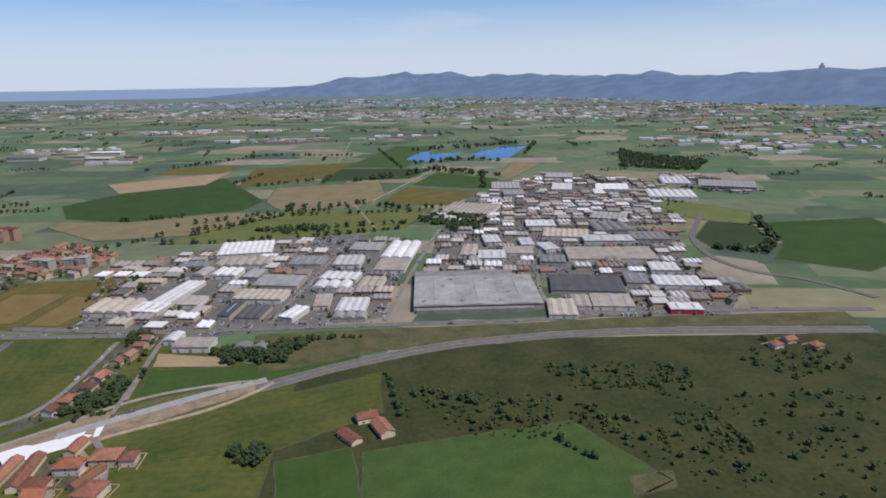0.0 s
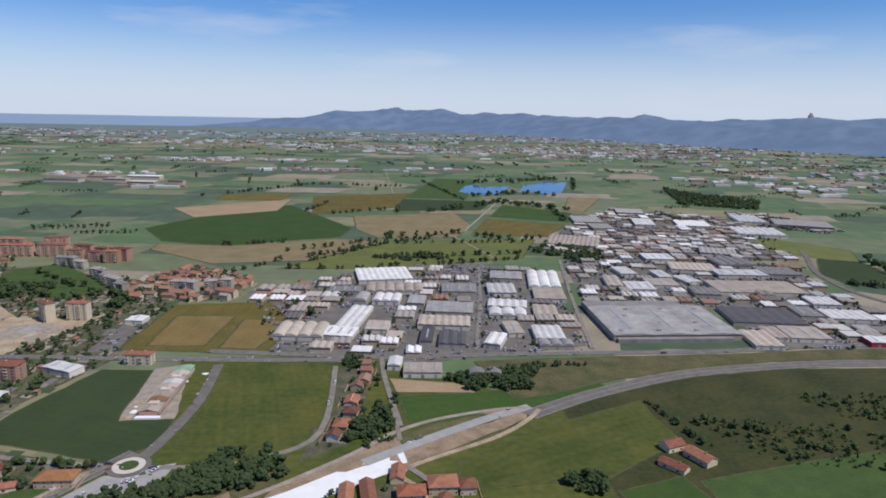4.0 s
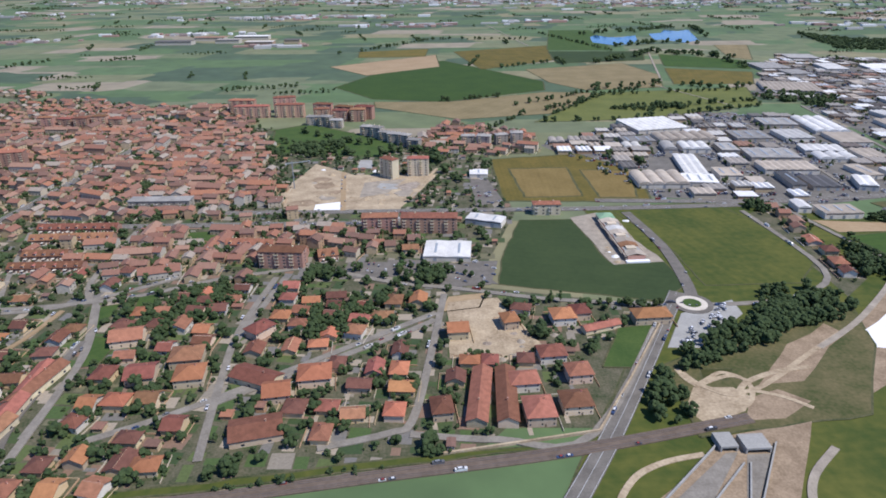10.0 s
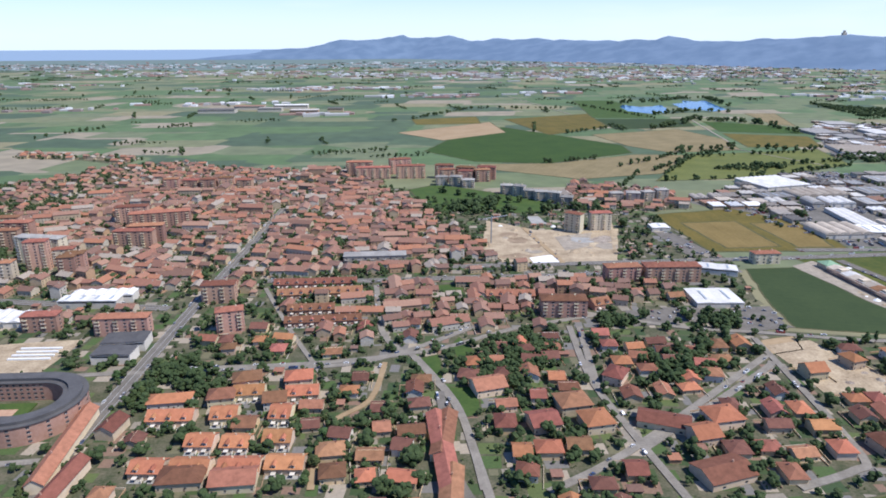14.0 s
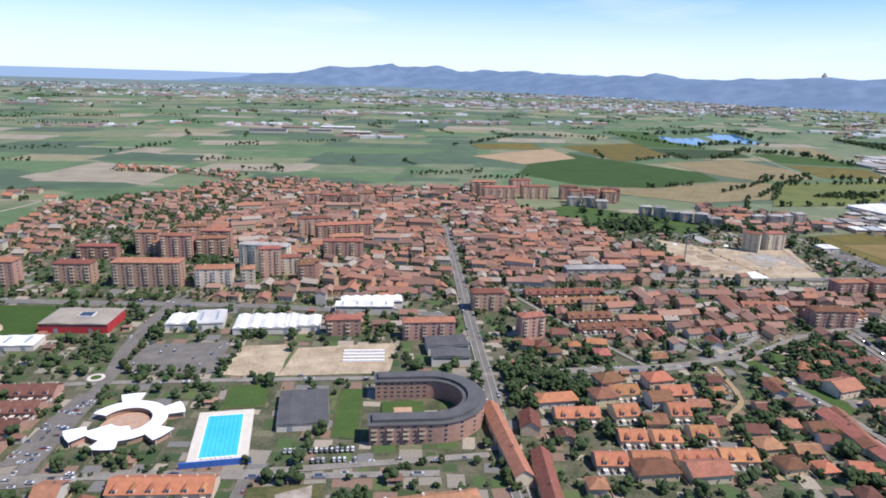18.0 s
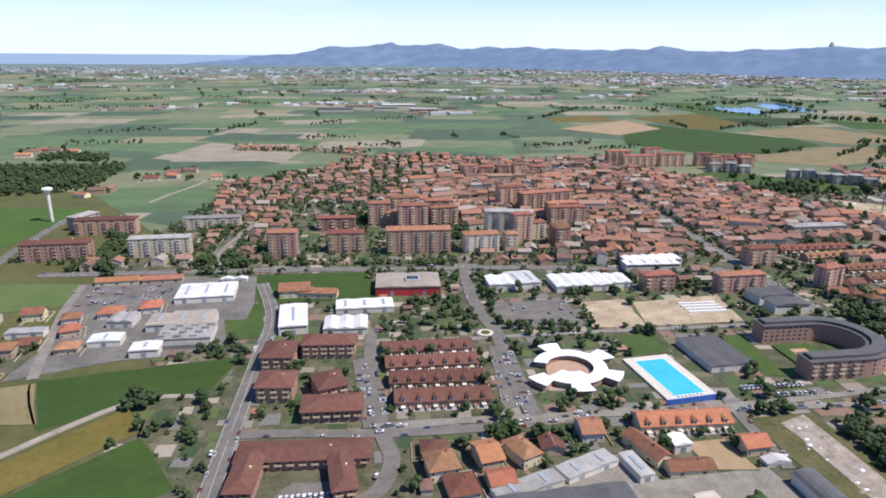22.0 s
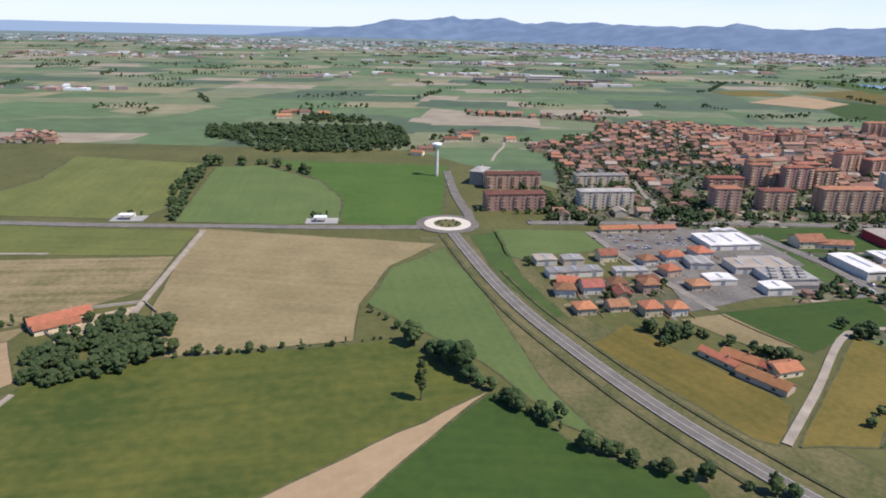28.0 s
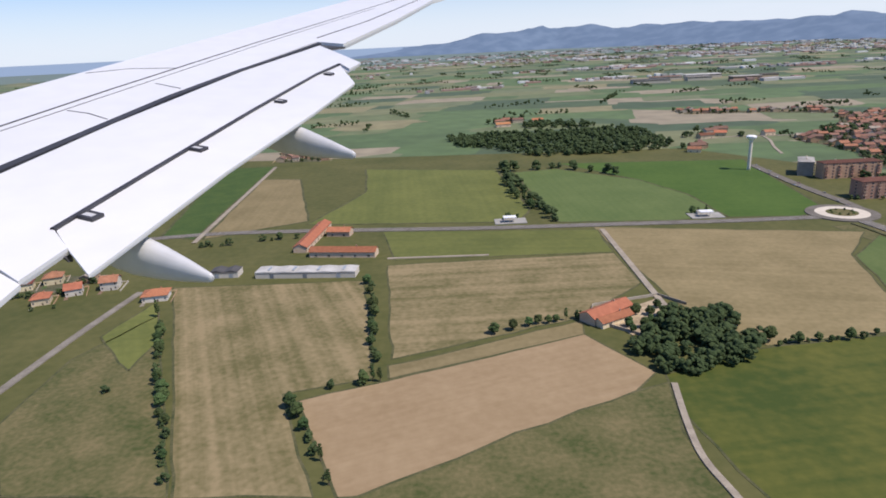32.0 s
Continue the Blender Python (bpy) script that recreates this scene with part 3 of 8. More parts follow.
field("grass", (-676, 243), (-662, 243), (-662, 259), (-675, 259))
field("drygrass", (-665, 158), (-645, 156), (-643, 198), (-663, 199))
field("street", (-748, 150), (-671, 150), (-673, 178), (-702, 178), (-704, 190), (-712, 190), (-736, 183), (-748, 178))
field("soil", (-687, 179), (-676, 177), (-676, 192), (-688, 192))
field("water", (-52, 1101), (-37, 1174), (-18, 1207), (-5, 1167), (18, 1170), (48, 1191), (31, 1131), (8, 1079), (-29, 1057))
field("water", (54, 1117), (79, 1212), (106, 1225), (129, 1273), (145, 1247), (175, 1272), (123, 1100), (88, 1076), (72, 1121))
field("soil", (-342, 254), (-326, 256), (-330, 244), (-345, 241))
field("sand", (-342, 249), (-322, 251), (-308, 205), (-344, 209))
field("asphalt", (-384, 290), (-354, 288), (-362, 274), (-387, 273))
field("asphalt", (-332, 287), (-317, 286), (-323, 263), (-346, 262))
field("asphalt", (-367, 291), (-351, 290), (-329, 282), (-320, 263), (-362, 275))
field("asphalt", (-318, 407), (-307, 406), (-303, 365), (-319, 357))
field("earth", (-240, 182), (-222, 207), (-194, 222), (-168, 243), (-150, 258), (-128, 268), (-100, 286), (-84, 287), (-88, 276), (-112, 258), (-142, 235), (-170, 226), (-195, 208), (-186, 194), (-215, 180))
field("drygrass", (-145, 262), (-128, 272), (-106, 281), (-98, 277), (-124, 262), (-143, 254))
field("drygrass", (-138, 240), (-104, 262), (-92, 272), (-100, 262), (-122, 248))
field("sheet", (-203, 207), (-191, 203), (-148, 233), (-168, 234))
field("sheet", (-159, 239), (-148, 246), (-148, 240))
field("sheet", (-146, 249), (-143, 239), (-141, 240), (-143, 250))
field("drygrass", (-273, 200), (-250, 212), (-228, 226), (-205, 238), (-186, 236), (-196, 206), (-222, 170), (-276, 164))
field("earth", (-247, 187), (-238, 196), (-226, 209), (-214, 215), (-205, 222), (-201, 214), (-212, 206), (-232, 188))
field("sand", (-269, 187), (-256, 186), (-253, 181), (-258, 174), (-272, 169), (-275, 176))
field("earth", (-254, 180), (-243, 184), (-236, 177), (-248, 170), (-260, 170))
field("scrubland", (-262, 197), (-252, 196), (-256, 190), (-264, 191))
field("earth", (-298, 140), (-268, 164), (-241, 168), (-262, 138))
field("concrete", (-268, 210), (-254, 233), (-230, 242), (-231, 231), (-257, 209))
field("grass", (-281, 224), (-266, 227), (-284, 199), (-294, 200))
field("sheet", (-189, 211), (-193, 216), (-151, 242), (-144, 241), (-147, 233))
field("grass", (-560, 396), (-550, 395), (-547, 412), (-555, 412))
field("grass", (-467, 333), (-451, 332), (-453, 314), (-466, 315))
field("soil", (-40, 329), (-6, 333), (-6, 324), (-36, 319))
field("asphalt", (-112, 524), (-82, 523), (-70, 570), (-106, 576))
field("drygrass", (-104, 344), (-38, 350), (40, 353), (110, 360), (240, 362), (240, 342), (133, 345), (63, 342), (-30, 320), (-73, 300), (-90, 296))
field("rubble", (-655, 195), (-646, 198), (-648, 158), (-657, 158))
field("grass", (-483, 255), (-472, 258), (-473, 236), (-479, 241))
field("grass", (-473, 233), (-461, 232), (-463, 214), (-470, 213))
field("grass", (-467, 263), (-462, 273), (-456, 253), (-463, 244))
field("meadow", (-453, 150), (-411, 153), (-366, 158), (-318, 163), (-318, 164), (-366, 161), (-411, 156), (-454, 153))
field("sheet", (-408, 368), (-392, 372), (-394, 357), (-408, 356))
field("concrete", (-388, 455), (-380, 455), (-379, 435), (-389, 437))
field("gravel", (-383, 405), (-357, 411), (-368, 384), (-384, 378))
field("drygrass", (-1244, 237), (-1243, 272), (-1228, 302), (-1193, 205), (-1228, 210))
field("olive", (-1241, 287), (-1233, 315), (-1221, 283), (-1223, 262))
field("sand", (-1083, 270), (-1076, 280), (-1064, 287), (-1065, 276), (-1073, 266), (-1080, 262))
field("works_ground", (-881, 262), (-850, 271), (-831, 271), (-812, 279), (-808, 316), (-809, 351), (-882, 352), (-879, 318), (-876, 290))
field("asphalt", (-880, 321), (-862, 323), (-860, 345), (-877, 346))
field("asphalt", (-859, 325), (-844, 326), (-842, 344), (-857, 344))
field("grass", (-818, 300), (-808, 299), (-808, 281), (-815, 281))
field("asphalt", (-772, 257), (-764, 259), (-765, 214), (-772, 215))
field("asphalt", (-724, 259), (-716, 257), (-720, 219), (-731, 217))
field("asphalt", (-791, 194), (-776, 192), (-778, 183), (-794, 182))
field("asphalt", (-795, 190), (-792, 193), (-779, 193), (-781, 186), (-787, 181), (-796, 181))
dug = random.Random(21)
for cover in ("earth", "gravel", "earth", "concrete", "earth", "gravel", "rubble", "earth"):
    x, y, r = dug.uniform(-418, -352), dug.uniform(366, 418), dug.uniform(4, 10)
    field(cover, *[(x + r * dug.uniform(0.6, 1.3) * math.cos(radians(60 * k)), y + 0.8 * r * dug.uniform(0.6, 1.3) * math.sin(radians(60 * k))) for k in range(6)])
# roads and tracks: cover, width, line
road("sand", 1.8, (-270, 197), (-268, 189), (-259, 184), (-251, 184), (-240, 190), (-227, 199), (-203, 215))
road("sand", 1.6, (-268, 187), (-262, 191), (-256, 194), (-251, 190), (-251, 184), (-256, 177), (-268, 171))
road("sand", 1.6, (-251, 184), (-243, 180), (-237, 174))
road("sand", 1.8, (-307, 140), (-304, 145), (-298, 151), (-289, 155), (-278, 157))
road("gravel", 2.2, (-259, 137), (-256, 143), (-251, 149), (-241, 157))
road("gravel", 2.0, (-890, 517), (-880, 545), (-868, 572), (-862, 594))
road("gravel", 2.0, (-915, 592), (-890, 598), (-862, 594), (-836, 588))
road("street", 3.4, (-872, 262), (-875, 280), (-878, 300), (-881, 320), (-883, 352))
road("asphalt", 3.4, (-664, 203), (-666, 190), (-668, 176))
road("asphalt", 5.5, (-907, 369), (-810, 359), (-748, 350), (-680, 340), (-640, 331), (-588, 319))
road("asphalt", 5.5, (-550, 350), (-508, 344), (-445, 341), (-391, 338), (-343, 341))
road("asphalt", 5.5, (-456, 359), (-346, 353), (-245, 348), (-176, 347))
road("asphalt", 5.5, (-252, 361), (-156, 351), (-111, 353), (-37, 356), (40, 358), (102, 366), (178, 369), (260, 366))
road("asphalt", 5.2, (-1300, 396), (-1242, 402), (-1200, 398), (-1151, 390), (-1107, 382.5), (-1050, 375.5), (-1001, 369.5), (-958, 366))
road("asphalt", 5.4, (-806, 340), (-800, 300), (-803, 265), (-806, 235), (-809, 205), (-811.5, 178), (-815, 150))
road("asphalt", 5.4, (-593, 149), (-591, 190), (-585, 246), (-577.5, 317), (-564, 433), (-556, 500))
road("street", 2.7, (-736, 266), (-717, 266), (-658, 262), (-622, 259), (-590, 258), (-547, 256), (-499, 256), (-452, 283))
road("street", 2.7, (-769, 213), (-735, 213), (-687, 207), (-662, 206), (-636, 206), (-595, 206))
road("asphalt", 5, (-723, 212), (-722, 239), (-718, 268), (-719, 293), (-716, 325), (-710, 359))
road("asphalt", 4.4, (-779, 183), (-771, 187), (-766, 199), (-767, 213), (-766, 256), (-763, 282))
road("asphalt", 4, (-809, 218), (-795, 216.5), (-765, 211), (-733, 208.5), (-707, 209))
road("gravel", 2.6, (-776, 176), (-762, 170), (-750, 174), (-743, 182))
road("street", 2.7, (-769, 215), (-749, 214), (-716, 209), (-695, 210), (-663, 204), (-611, 199))
road("asphalt", 9, (240, 334), (133, 339), (69, 336), (6, 325), (-46, 303), (-72, 288), (-86, 279))
road("concrete", 5.2, (-158, 240), (-130, 260), (-104, 277), (-84, 288))
road("gravel", 2.2, (-85, 287), (-101, 285), (-128, 276), (-147, 264), (-163, 247), (-192, 222), (-216, 206))
road("sand", 2.2, (-80, 285), (-87, 275), (-104, 259), (-142, 235), (-136, 221), (-131, 203))
road("sand", 2, (-269, 195), (-266, 188), (-258, 182), (-251, 188), (-239, 193), (-226, 195))
road("sand", 1.6, (-266, 188), (-255, 192), (-250, 189))
road("soil", 3, (-397, 428), (-392, 357))
road("sand", 2, (-337, 431), (-358, 369))
road("asphalt", 5, (-247, 239), (-242, 257), (-238, 296), (-241, 341))
road("street", 2.7, (-247, 239), (-296, 247), (-336, 260), (-368, 270), (-408, 293))
road("street", 2.7, (-247, 239), (-221, 239), (-200, 244), (-178, 266), (-179, 338))
road("asphalt", 6, (-249, 250), (-274, 209), (-299, 169), (-319, 140))
road("street", 2.6, (-414, 277), (-420, 234), (-419, 202), (-416, 164))
road("street", 2.6, (-343, 256), (-350, 214), (-357, 178), (-364, 172), (-384, 167))
road("street", 2.6, (-358, 171), (-333, 167), (-305, 168), (-260, 236))
road("street", 2.7, (-418, 190), (-397, 203), (-355, 230), (-348, 236))
road("street", 2.6, (-483, 261), (-471, 222), (-469, 196), (-468, 166))
road("ballast", 4.5, (-441, 148), (-411, 150), (-367, 155), (-313, 161), (-258, 171))
road("street", 2.7, (-557, 258), (-513, 257), (-471, 263), (-439, 277), (-397, 287))
road("street", 2.6, (-481, 257), (-471, 224), (-469, 198), (-469, 177))
road("street", 2.7, (-410, 276), (-420, 225))
road("street", 2.7, (-347, 241), (-420, 191), (-452, 174))
road("street", 2.0, (-548, 339), (-531, 287), (-514, 242))
road("soil", 2, (-493, 254), (-499, 228), (-513, 213), (-516, 183))
road("street", 2.7, (-494, 336), (-493, 282), (-485, 260))
road("street", 2.7, (-33, 363), (-19, 466), (1, 593))
road("street", 2.7, (-101, 361), (-88, 460), (-78, 561))
road("street", 2.7, (70, 361), (68, 428), (88, 537))
road("asphalt", 5, (262, 640), (249, 608), (219, 544), (211, 483), (224, 445), (252, 423), (275, 385))
road("street", 2.6, (-144, 270), (-152, 319), (-155, 349))
road("street", 2.0, (-148, 291), (-144, 257))
road("street", 2.6, (-141, 237), (-129, 221), (-122, 203))
road("gravel", 2.2, (-1057, 369), (-1063, 281))
road("gravel", 1.5, (-1152, 347), (-1111, 343))
road("gravel", 2.2, (-1242, 388), (-1239, 579))
road("street", 2.6, (-1254, 254), (-1249, 292), (-1243, 326))
road("gravel", 1.5, (-1079, 234), (-1083, 217), (-1085, 204), (-1084, 191), (-1083, 168))
road("gravel", 2.2, (-897, 190), (-873, 211), (-839, 241), (-818, 241))
road("gravel", 1.5, (-162, 1066), (-185, 1441))
road("gravel", 1.5, (-94, 719), (-59, 598))
road("gravel", 2.2, (-75, 735), (-3, 983))
road("asphalt", 3, (-475, 230), (-476, 189), (-473, 171))
road("asphalt", 5, (-932, 395), (-934, 375))
road("asphalt", 5, (-927, 486), (-932, 429), (-933, 385))
road("street", 2.6, (-814, 454), (-830, 390), (-824, 359))
LINE = [(-946, 356), (-942, 305), (-937.5, 272), (-930.5, 243), (-921.5, 213), (-911, 187), (-897, 160), (-868, 120), (-840, 88)]
road("verge", 1.3, *[(x - 6.2, y - 2) for x, y in LINE])
road("verge", 1.1, *[(x + 6.5, y + 2) for x, y in LINE[1:]])
road("asphalt", 5.2, *LINE)
PLOTS = []  # houses that get lawns, drives and garden walls
# ---- houses ----
STOREY = 1.55  # the whole valley stands at about half size


def windows(parent, w, d, h, me, rows, step, margin=0.7, sides=True, z0=0.75):
    """Panes set a little proud of the walls, each an object of its own."""
    for r in range(rows):
        z = z0 + r * STOREY
        n = max(1, int((w - 2 * margin) / step) + 1)
        for i in range(n):
            x = -w / 2 + margin + (w - 2 * margin) * (i / (n - 1) if n > 1 else 0.5)
            part("window", me, parent, at=(x, -0.02, z))
        if sides:
            n = max(1, int((d - 2 * margin) / (step * 1.3)) + 1)
            for s in (-1, 1):
                for i in range(n):
                    y = margin + (d - 2 * margin) * (i / (n - 1) if n > 1 else 0.5)
                    ob = part("window", me, parent, at=(s * (w / 2 + 0.02), y, z))
                    ob.rotation_euler = (0, 0, radians(90 * s))


def pane_mesh(w, h):
    s = Solid()
    s.box(-w / 2, -0.02, 0, w / 2, 0.03, h, 0)
    s.box(-w / 2 - 0.05, -0.05, -0.07, w / 2 + 0.05, 0.03, 0, 1)
    return s.mesh("window", "window_glass", "wall_white")


SMALL_PANE, WIDE_PANE, TALL_PANE = pane_mesh(0.5, 0.65), pane_mesh(1.0, 0.7), pane_mesh(0.55, 0.9)


def villa_at(x, y, w, d, h, turn, wall="wall_plaster", roof="roof_tile", hip=True, lean=False, group="family houses"):
    """A detached house: walls, tiled roof, chimney, windows, door."""
    PLOTS.append((x, y, turn, w, d))
    t = thing("house", x, y, turn, {"roof_tile": "plastered house with red tiled roof", "roof_orange": "pale house with bright orange tiled roof", "roof_dark_tile": "plastered house with dark brown roof", "roof_grey": "plain house with flat grey roof"}[roof], "house", group)
    h = min(h, 6.2 + (w * 13 + d * 5) % 0.9)
    wh = h * 0.52
    rise = min(h * 0.34, min(w, d) * 0.3)
    s = Solid()
    if hip:
        s.box(-w / 2, 0, 0, w / 2, d, wh)
    else:
        s.house(w, d, wh, rise)
    part("wall", s.mesh("wall", wall), t)
    r = Solid()
    (r.hip if hip else r.gable)(-w / 2 - 0.45, -0.45, w / 2 + 0.45, d + 0.45, wh - (0 if hip else 0.15), rise * (1 if hip else 1.02))
    part("roof", r.mesh("roof", roof), t)
    c = Solid()
    c.box(-0.18, -0.18, 0, 0.18, 0.18, 0.75, 0).box(-0.25, -0.25, 0.75, 0.25, 0.25, 0.83, 1)
    part("chimney", c.mesh("chimney", "wall_brick", "roof_tile"), t, at=(w * 0.2, d * 0.62, wh + rise * 0.62))
    windows(t, w, d, wh, SMALL_PANE, max(1, int(wh / STOREY)), 4.4 if lean else 3.0, sides=not lean)
    s = Solid()
    s.box(-0.25, -0.04, 0, 0.25, 0.03, 1.05)
    part("door", s.mesh("door", "bark"), t, at=(w * 0.12, 0, 0))
    TAKEN.append((x - d / 2 * math.sin(radians(turn)), y + d / 2 * math.cos(radians(turn)), max(w, d) * 0.6))
    return t


def villa(x, y, w, d, h, turn):
    villa_at(x, y, w, d, h, turn, rng.choice(["wall_plaster", "wall_plaster", "wall_white"]), rng.choice(["roof_tile", "roof_orange", "roof_orange", "roof_tile"]), rng.random() < 0.6)


BLOCKS = []


def taken_by_block(x, y, w, d, turn):
    """True where a larger building stands already; else the place is booked."""
    c, n = math.cos(radians(turn)), math.sin(radians(turn))
    mx, my = x - d / 2 * n, y + d / 2 * c
    for a, b, p, q, o in BLOCKS:
        k, m = math.cos(radians(o)), math.sin(radians(o))
        dx, dy = mx - a, my - b
        if abs(dx * k + dy * m) < p * 0.5 and abs(dy * k - dx * m) < q * 0.6:
            return True
    BLOCKS.append((mx, my, w, d, turn))
    return False


def apart(x, y, w, d, h, turn, wall="wall_brick", label="brick apartment block with rows of balconies and windows"):
    if w > 40:
        n = round(w / 16)
        for i in range(n):
            u = (i + 0.5) * w / n - w / 2
            apart(x + u * math.cos(radians(turn)), y + u * math.sin(radians(turn)) + (i % 2) * 2.5, w / n - 2.2, d + i % 3, h * (0.8, 0.66, 0.74)[i % 3], turn + (4, -7, 0)[i % 3], wall, label)
        return
    if taken_by_block(x, y, w, d, turn):
        return
    t = thing("apartment_block", x, y, turn, label, "building", "apartment blocks")
    s = Solid()
    s.box(-w / 2, 0, 0, w / 2, d, h)
    part("wall", s.mesh("wall", wall), t)
    r = Solid()
    r.hip(-w / 2 - 0.3, -0.3, w / 2 + 0.3, d + 0.3, h, 1.1, 0.2)
    part("roof", r.mesh("roof", "roof_dark_tile" if x < -890 and wall == "wall_brick" else "roof_tile" if wall == "wall_brick" else "roof_grey" if wall == "wall_grey" or w > 25 else "roof_tile"), t)
    rows = max(2, int(h / STOREY))
    n = max(2, int(w / 3.3))
    pitch = w / n
    for k in range(rows):
        z = 0.4 + k * (h - 0.3) / rows
        if y > 395:
            g = Solid()
            for i in range(n):
                x0 = -w / 2 + (i + 0.5) * pitch
                g.box(x0 - 0.5, -0.04, z + 0.3, x0 + 0.5, 0.03, z + 1.0, 0)
                if i % 2 == 0 and k:
                    g.box(x0 - 0.95, -0.7, z, x0 + 0.95, 0, z + 0.5, 1)
            part("window_band", g.mesh("window_band", "window_glass", "wall_brick" if wall == "wall_brick" and x < -880 else "wall_plaster"), t)["kind"] = "stuff"
            continue
        for i in range(n):
            x0 = -w / 2 + (i + 0.5) * pitch
            if i % 2 == 0 and k > 0:
                b = part("balcony", BALCONY_BRICK if wall == "wall_brick" and x < -880 else BALCONY if wall == "wall_brick" else BALCONY_PALE, t, at=(x0, 0, z))
                part("window", TALL_PANE, b, at=(0, -0.02, 0.1))
            else:
                part("window", WIDE_PANE, t, at=(x0, -0.02, z + 0.3))
        for sd in (-1, 1):
            ob = part("window", WIDE_PANE, t, at=(sd * (w / 2 + 0.02), d / 2, z + 0.3))
            ob.rotation_euler = (0, 0, radians(90 * sd))
    c = Solid()
    c.box(-0.3, -0.3, 0, 0.3, 0.3, 1.0)
    for q in (-0.25, 0.25):
        part("chimney", c.mesh("chimney", "wall_plaster"), t, at=(q * w, d * 0.5, h + 0.7))
    for q in range(int(w // d) + 1):
        TAKEN.append((x + (-w / 2 + (q + 0.5) * w / (int(w // d) + 1)) * math.cos(radians(turn)) - d / 2 * math.sin(radians(turn)), y + (-w / 2 + (q + 0.5) * w / (int(w // d) + 1)) * math.sin(radians(turn)) + d / 2 * math.cos(radians(turn)), d * 0.75))


def balcony_mesh(front):
    s = Solid()
    s.box(-0.95, -0.7, 0, 0.95, 0.02, 0.12, 0).box(-0.95, -0.7, 0.12, 0.95, -0.63, 0.6, 1).box(-0.95, -0.63, 0.12, -0.88, 0, 0.6, 1).box(0.88, -0.63, 0.12, 0.95, 0, 0.6, 1)
    return s.mesh("balcony", "balcony_slab", front)


BALCONY, BALCONY_PALE, BALCONY_BRICK = balcony_mesh("wall_plaster"), balcony_mesh("wall_white"), balcony_mesh("wall_brick")


def aptgrey(x, y, w, d, h, turn):
    n = max(1, round(w / 11))
    for i in range(n):
        u = (i + 0.5) * w / n - w / 2
        apart(x + u * math.cos(radians(turn)), y + u * math.sin(radians(turn)), w / n - 1.6, d + 1 + i % 2, h * (0.8, 0.92, 0.72)[i % 3], turn * 0.5 + (8, -6, 2)[i % 3], "wall_grey", "grey apartment block with pale balconies")


def aptwhite(x, y, w, d, h, turn):
    apart(x, y, w, d, h, turn, "wall_cream", "pale plastered apartment block with balconies")


def condo(x, y, w, d, h, turn):
    """A low brick block with wide pale balconies and a brown hipped roof."""
    h = min(h, 7.0) * (0.62 if y < 200 else 0.95)
    t = thing("apartment_house", x, y, turn, "low brick apartment house with cream balconies and brown roof", "building", "low apartment houses")
    s = Solid()
    s.box(-w / 2, 0, 0, w / 2, d, h * 0.8)
    part("wall", s.mesh("wall", "wall_brick"), t)
    r = Solid()
    r.hip(-w / 2 - 0.5, -0.8, w / 2 + 0.5, d + 0.5, h * 0.8, h * 0.3, 0.15)
    part("roof", r.mesh("roof", "roof_dark_tile"), t)
    rows = max(2, int(h * 0.8 / STOREY))
    n = max(2, int(w / 2.8))
    for k in range(rows):
        for i in range(n):
            x0 = -w / 2 + (i + 0.5) * w / n
            z = 0.15 + k * h * 0.78 / rows
            if k:
                part("balcony", BALCONY_CREAM, t, at=(x0, 0, z))
            part("window", TALL_PANE, t, at=(x0, -0.02, z + 0.15))
    windows(t, w, d, h * 0.8, SMALL_PANE, rows, 99)
    c = Solid()
    c.box(-0.25, -0.25, 0, 0.25, 0.25, 0.9)
    part("chimney", c.mesh("chimney", "wall_plaster"), t, at=(w * 0.2, d * 0.5, h * 0.92))
    TAKEN.append((x - d / 2 * math.sin(radians(turn)), y + d / 2 * math.cos(radians(turn)), max(w, d) * 0.6))


BALCONY_CREAM = balcony_mesh("wall_yellow")


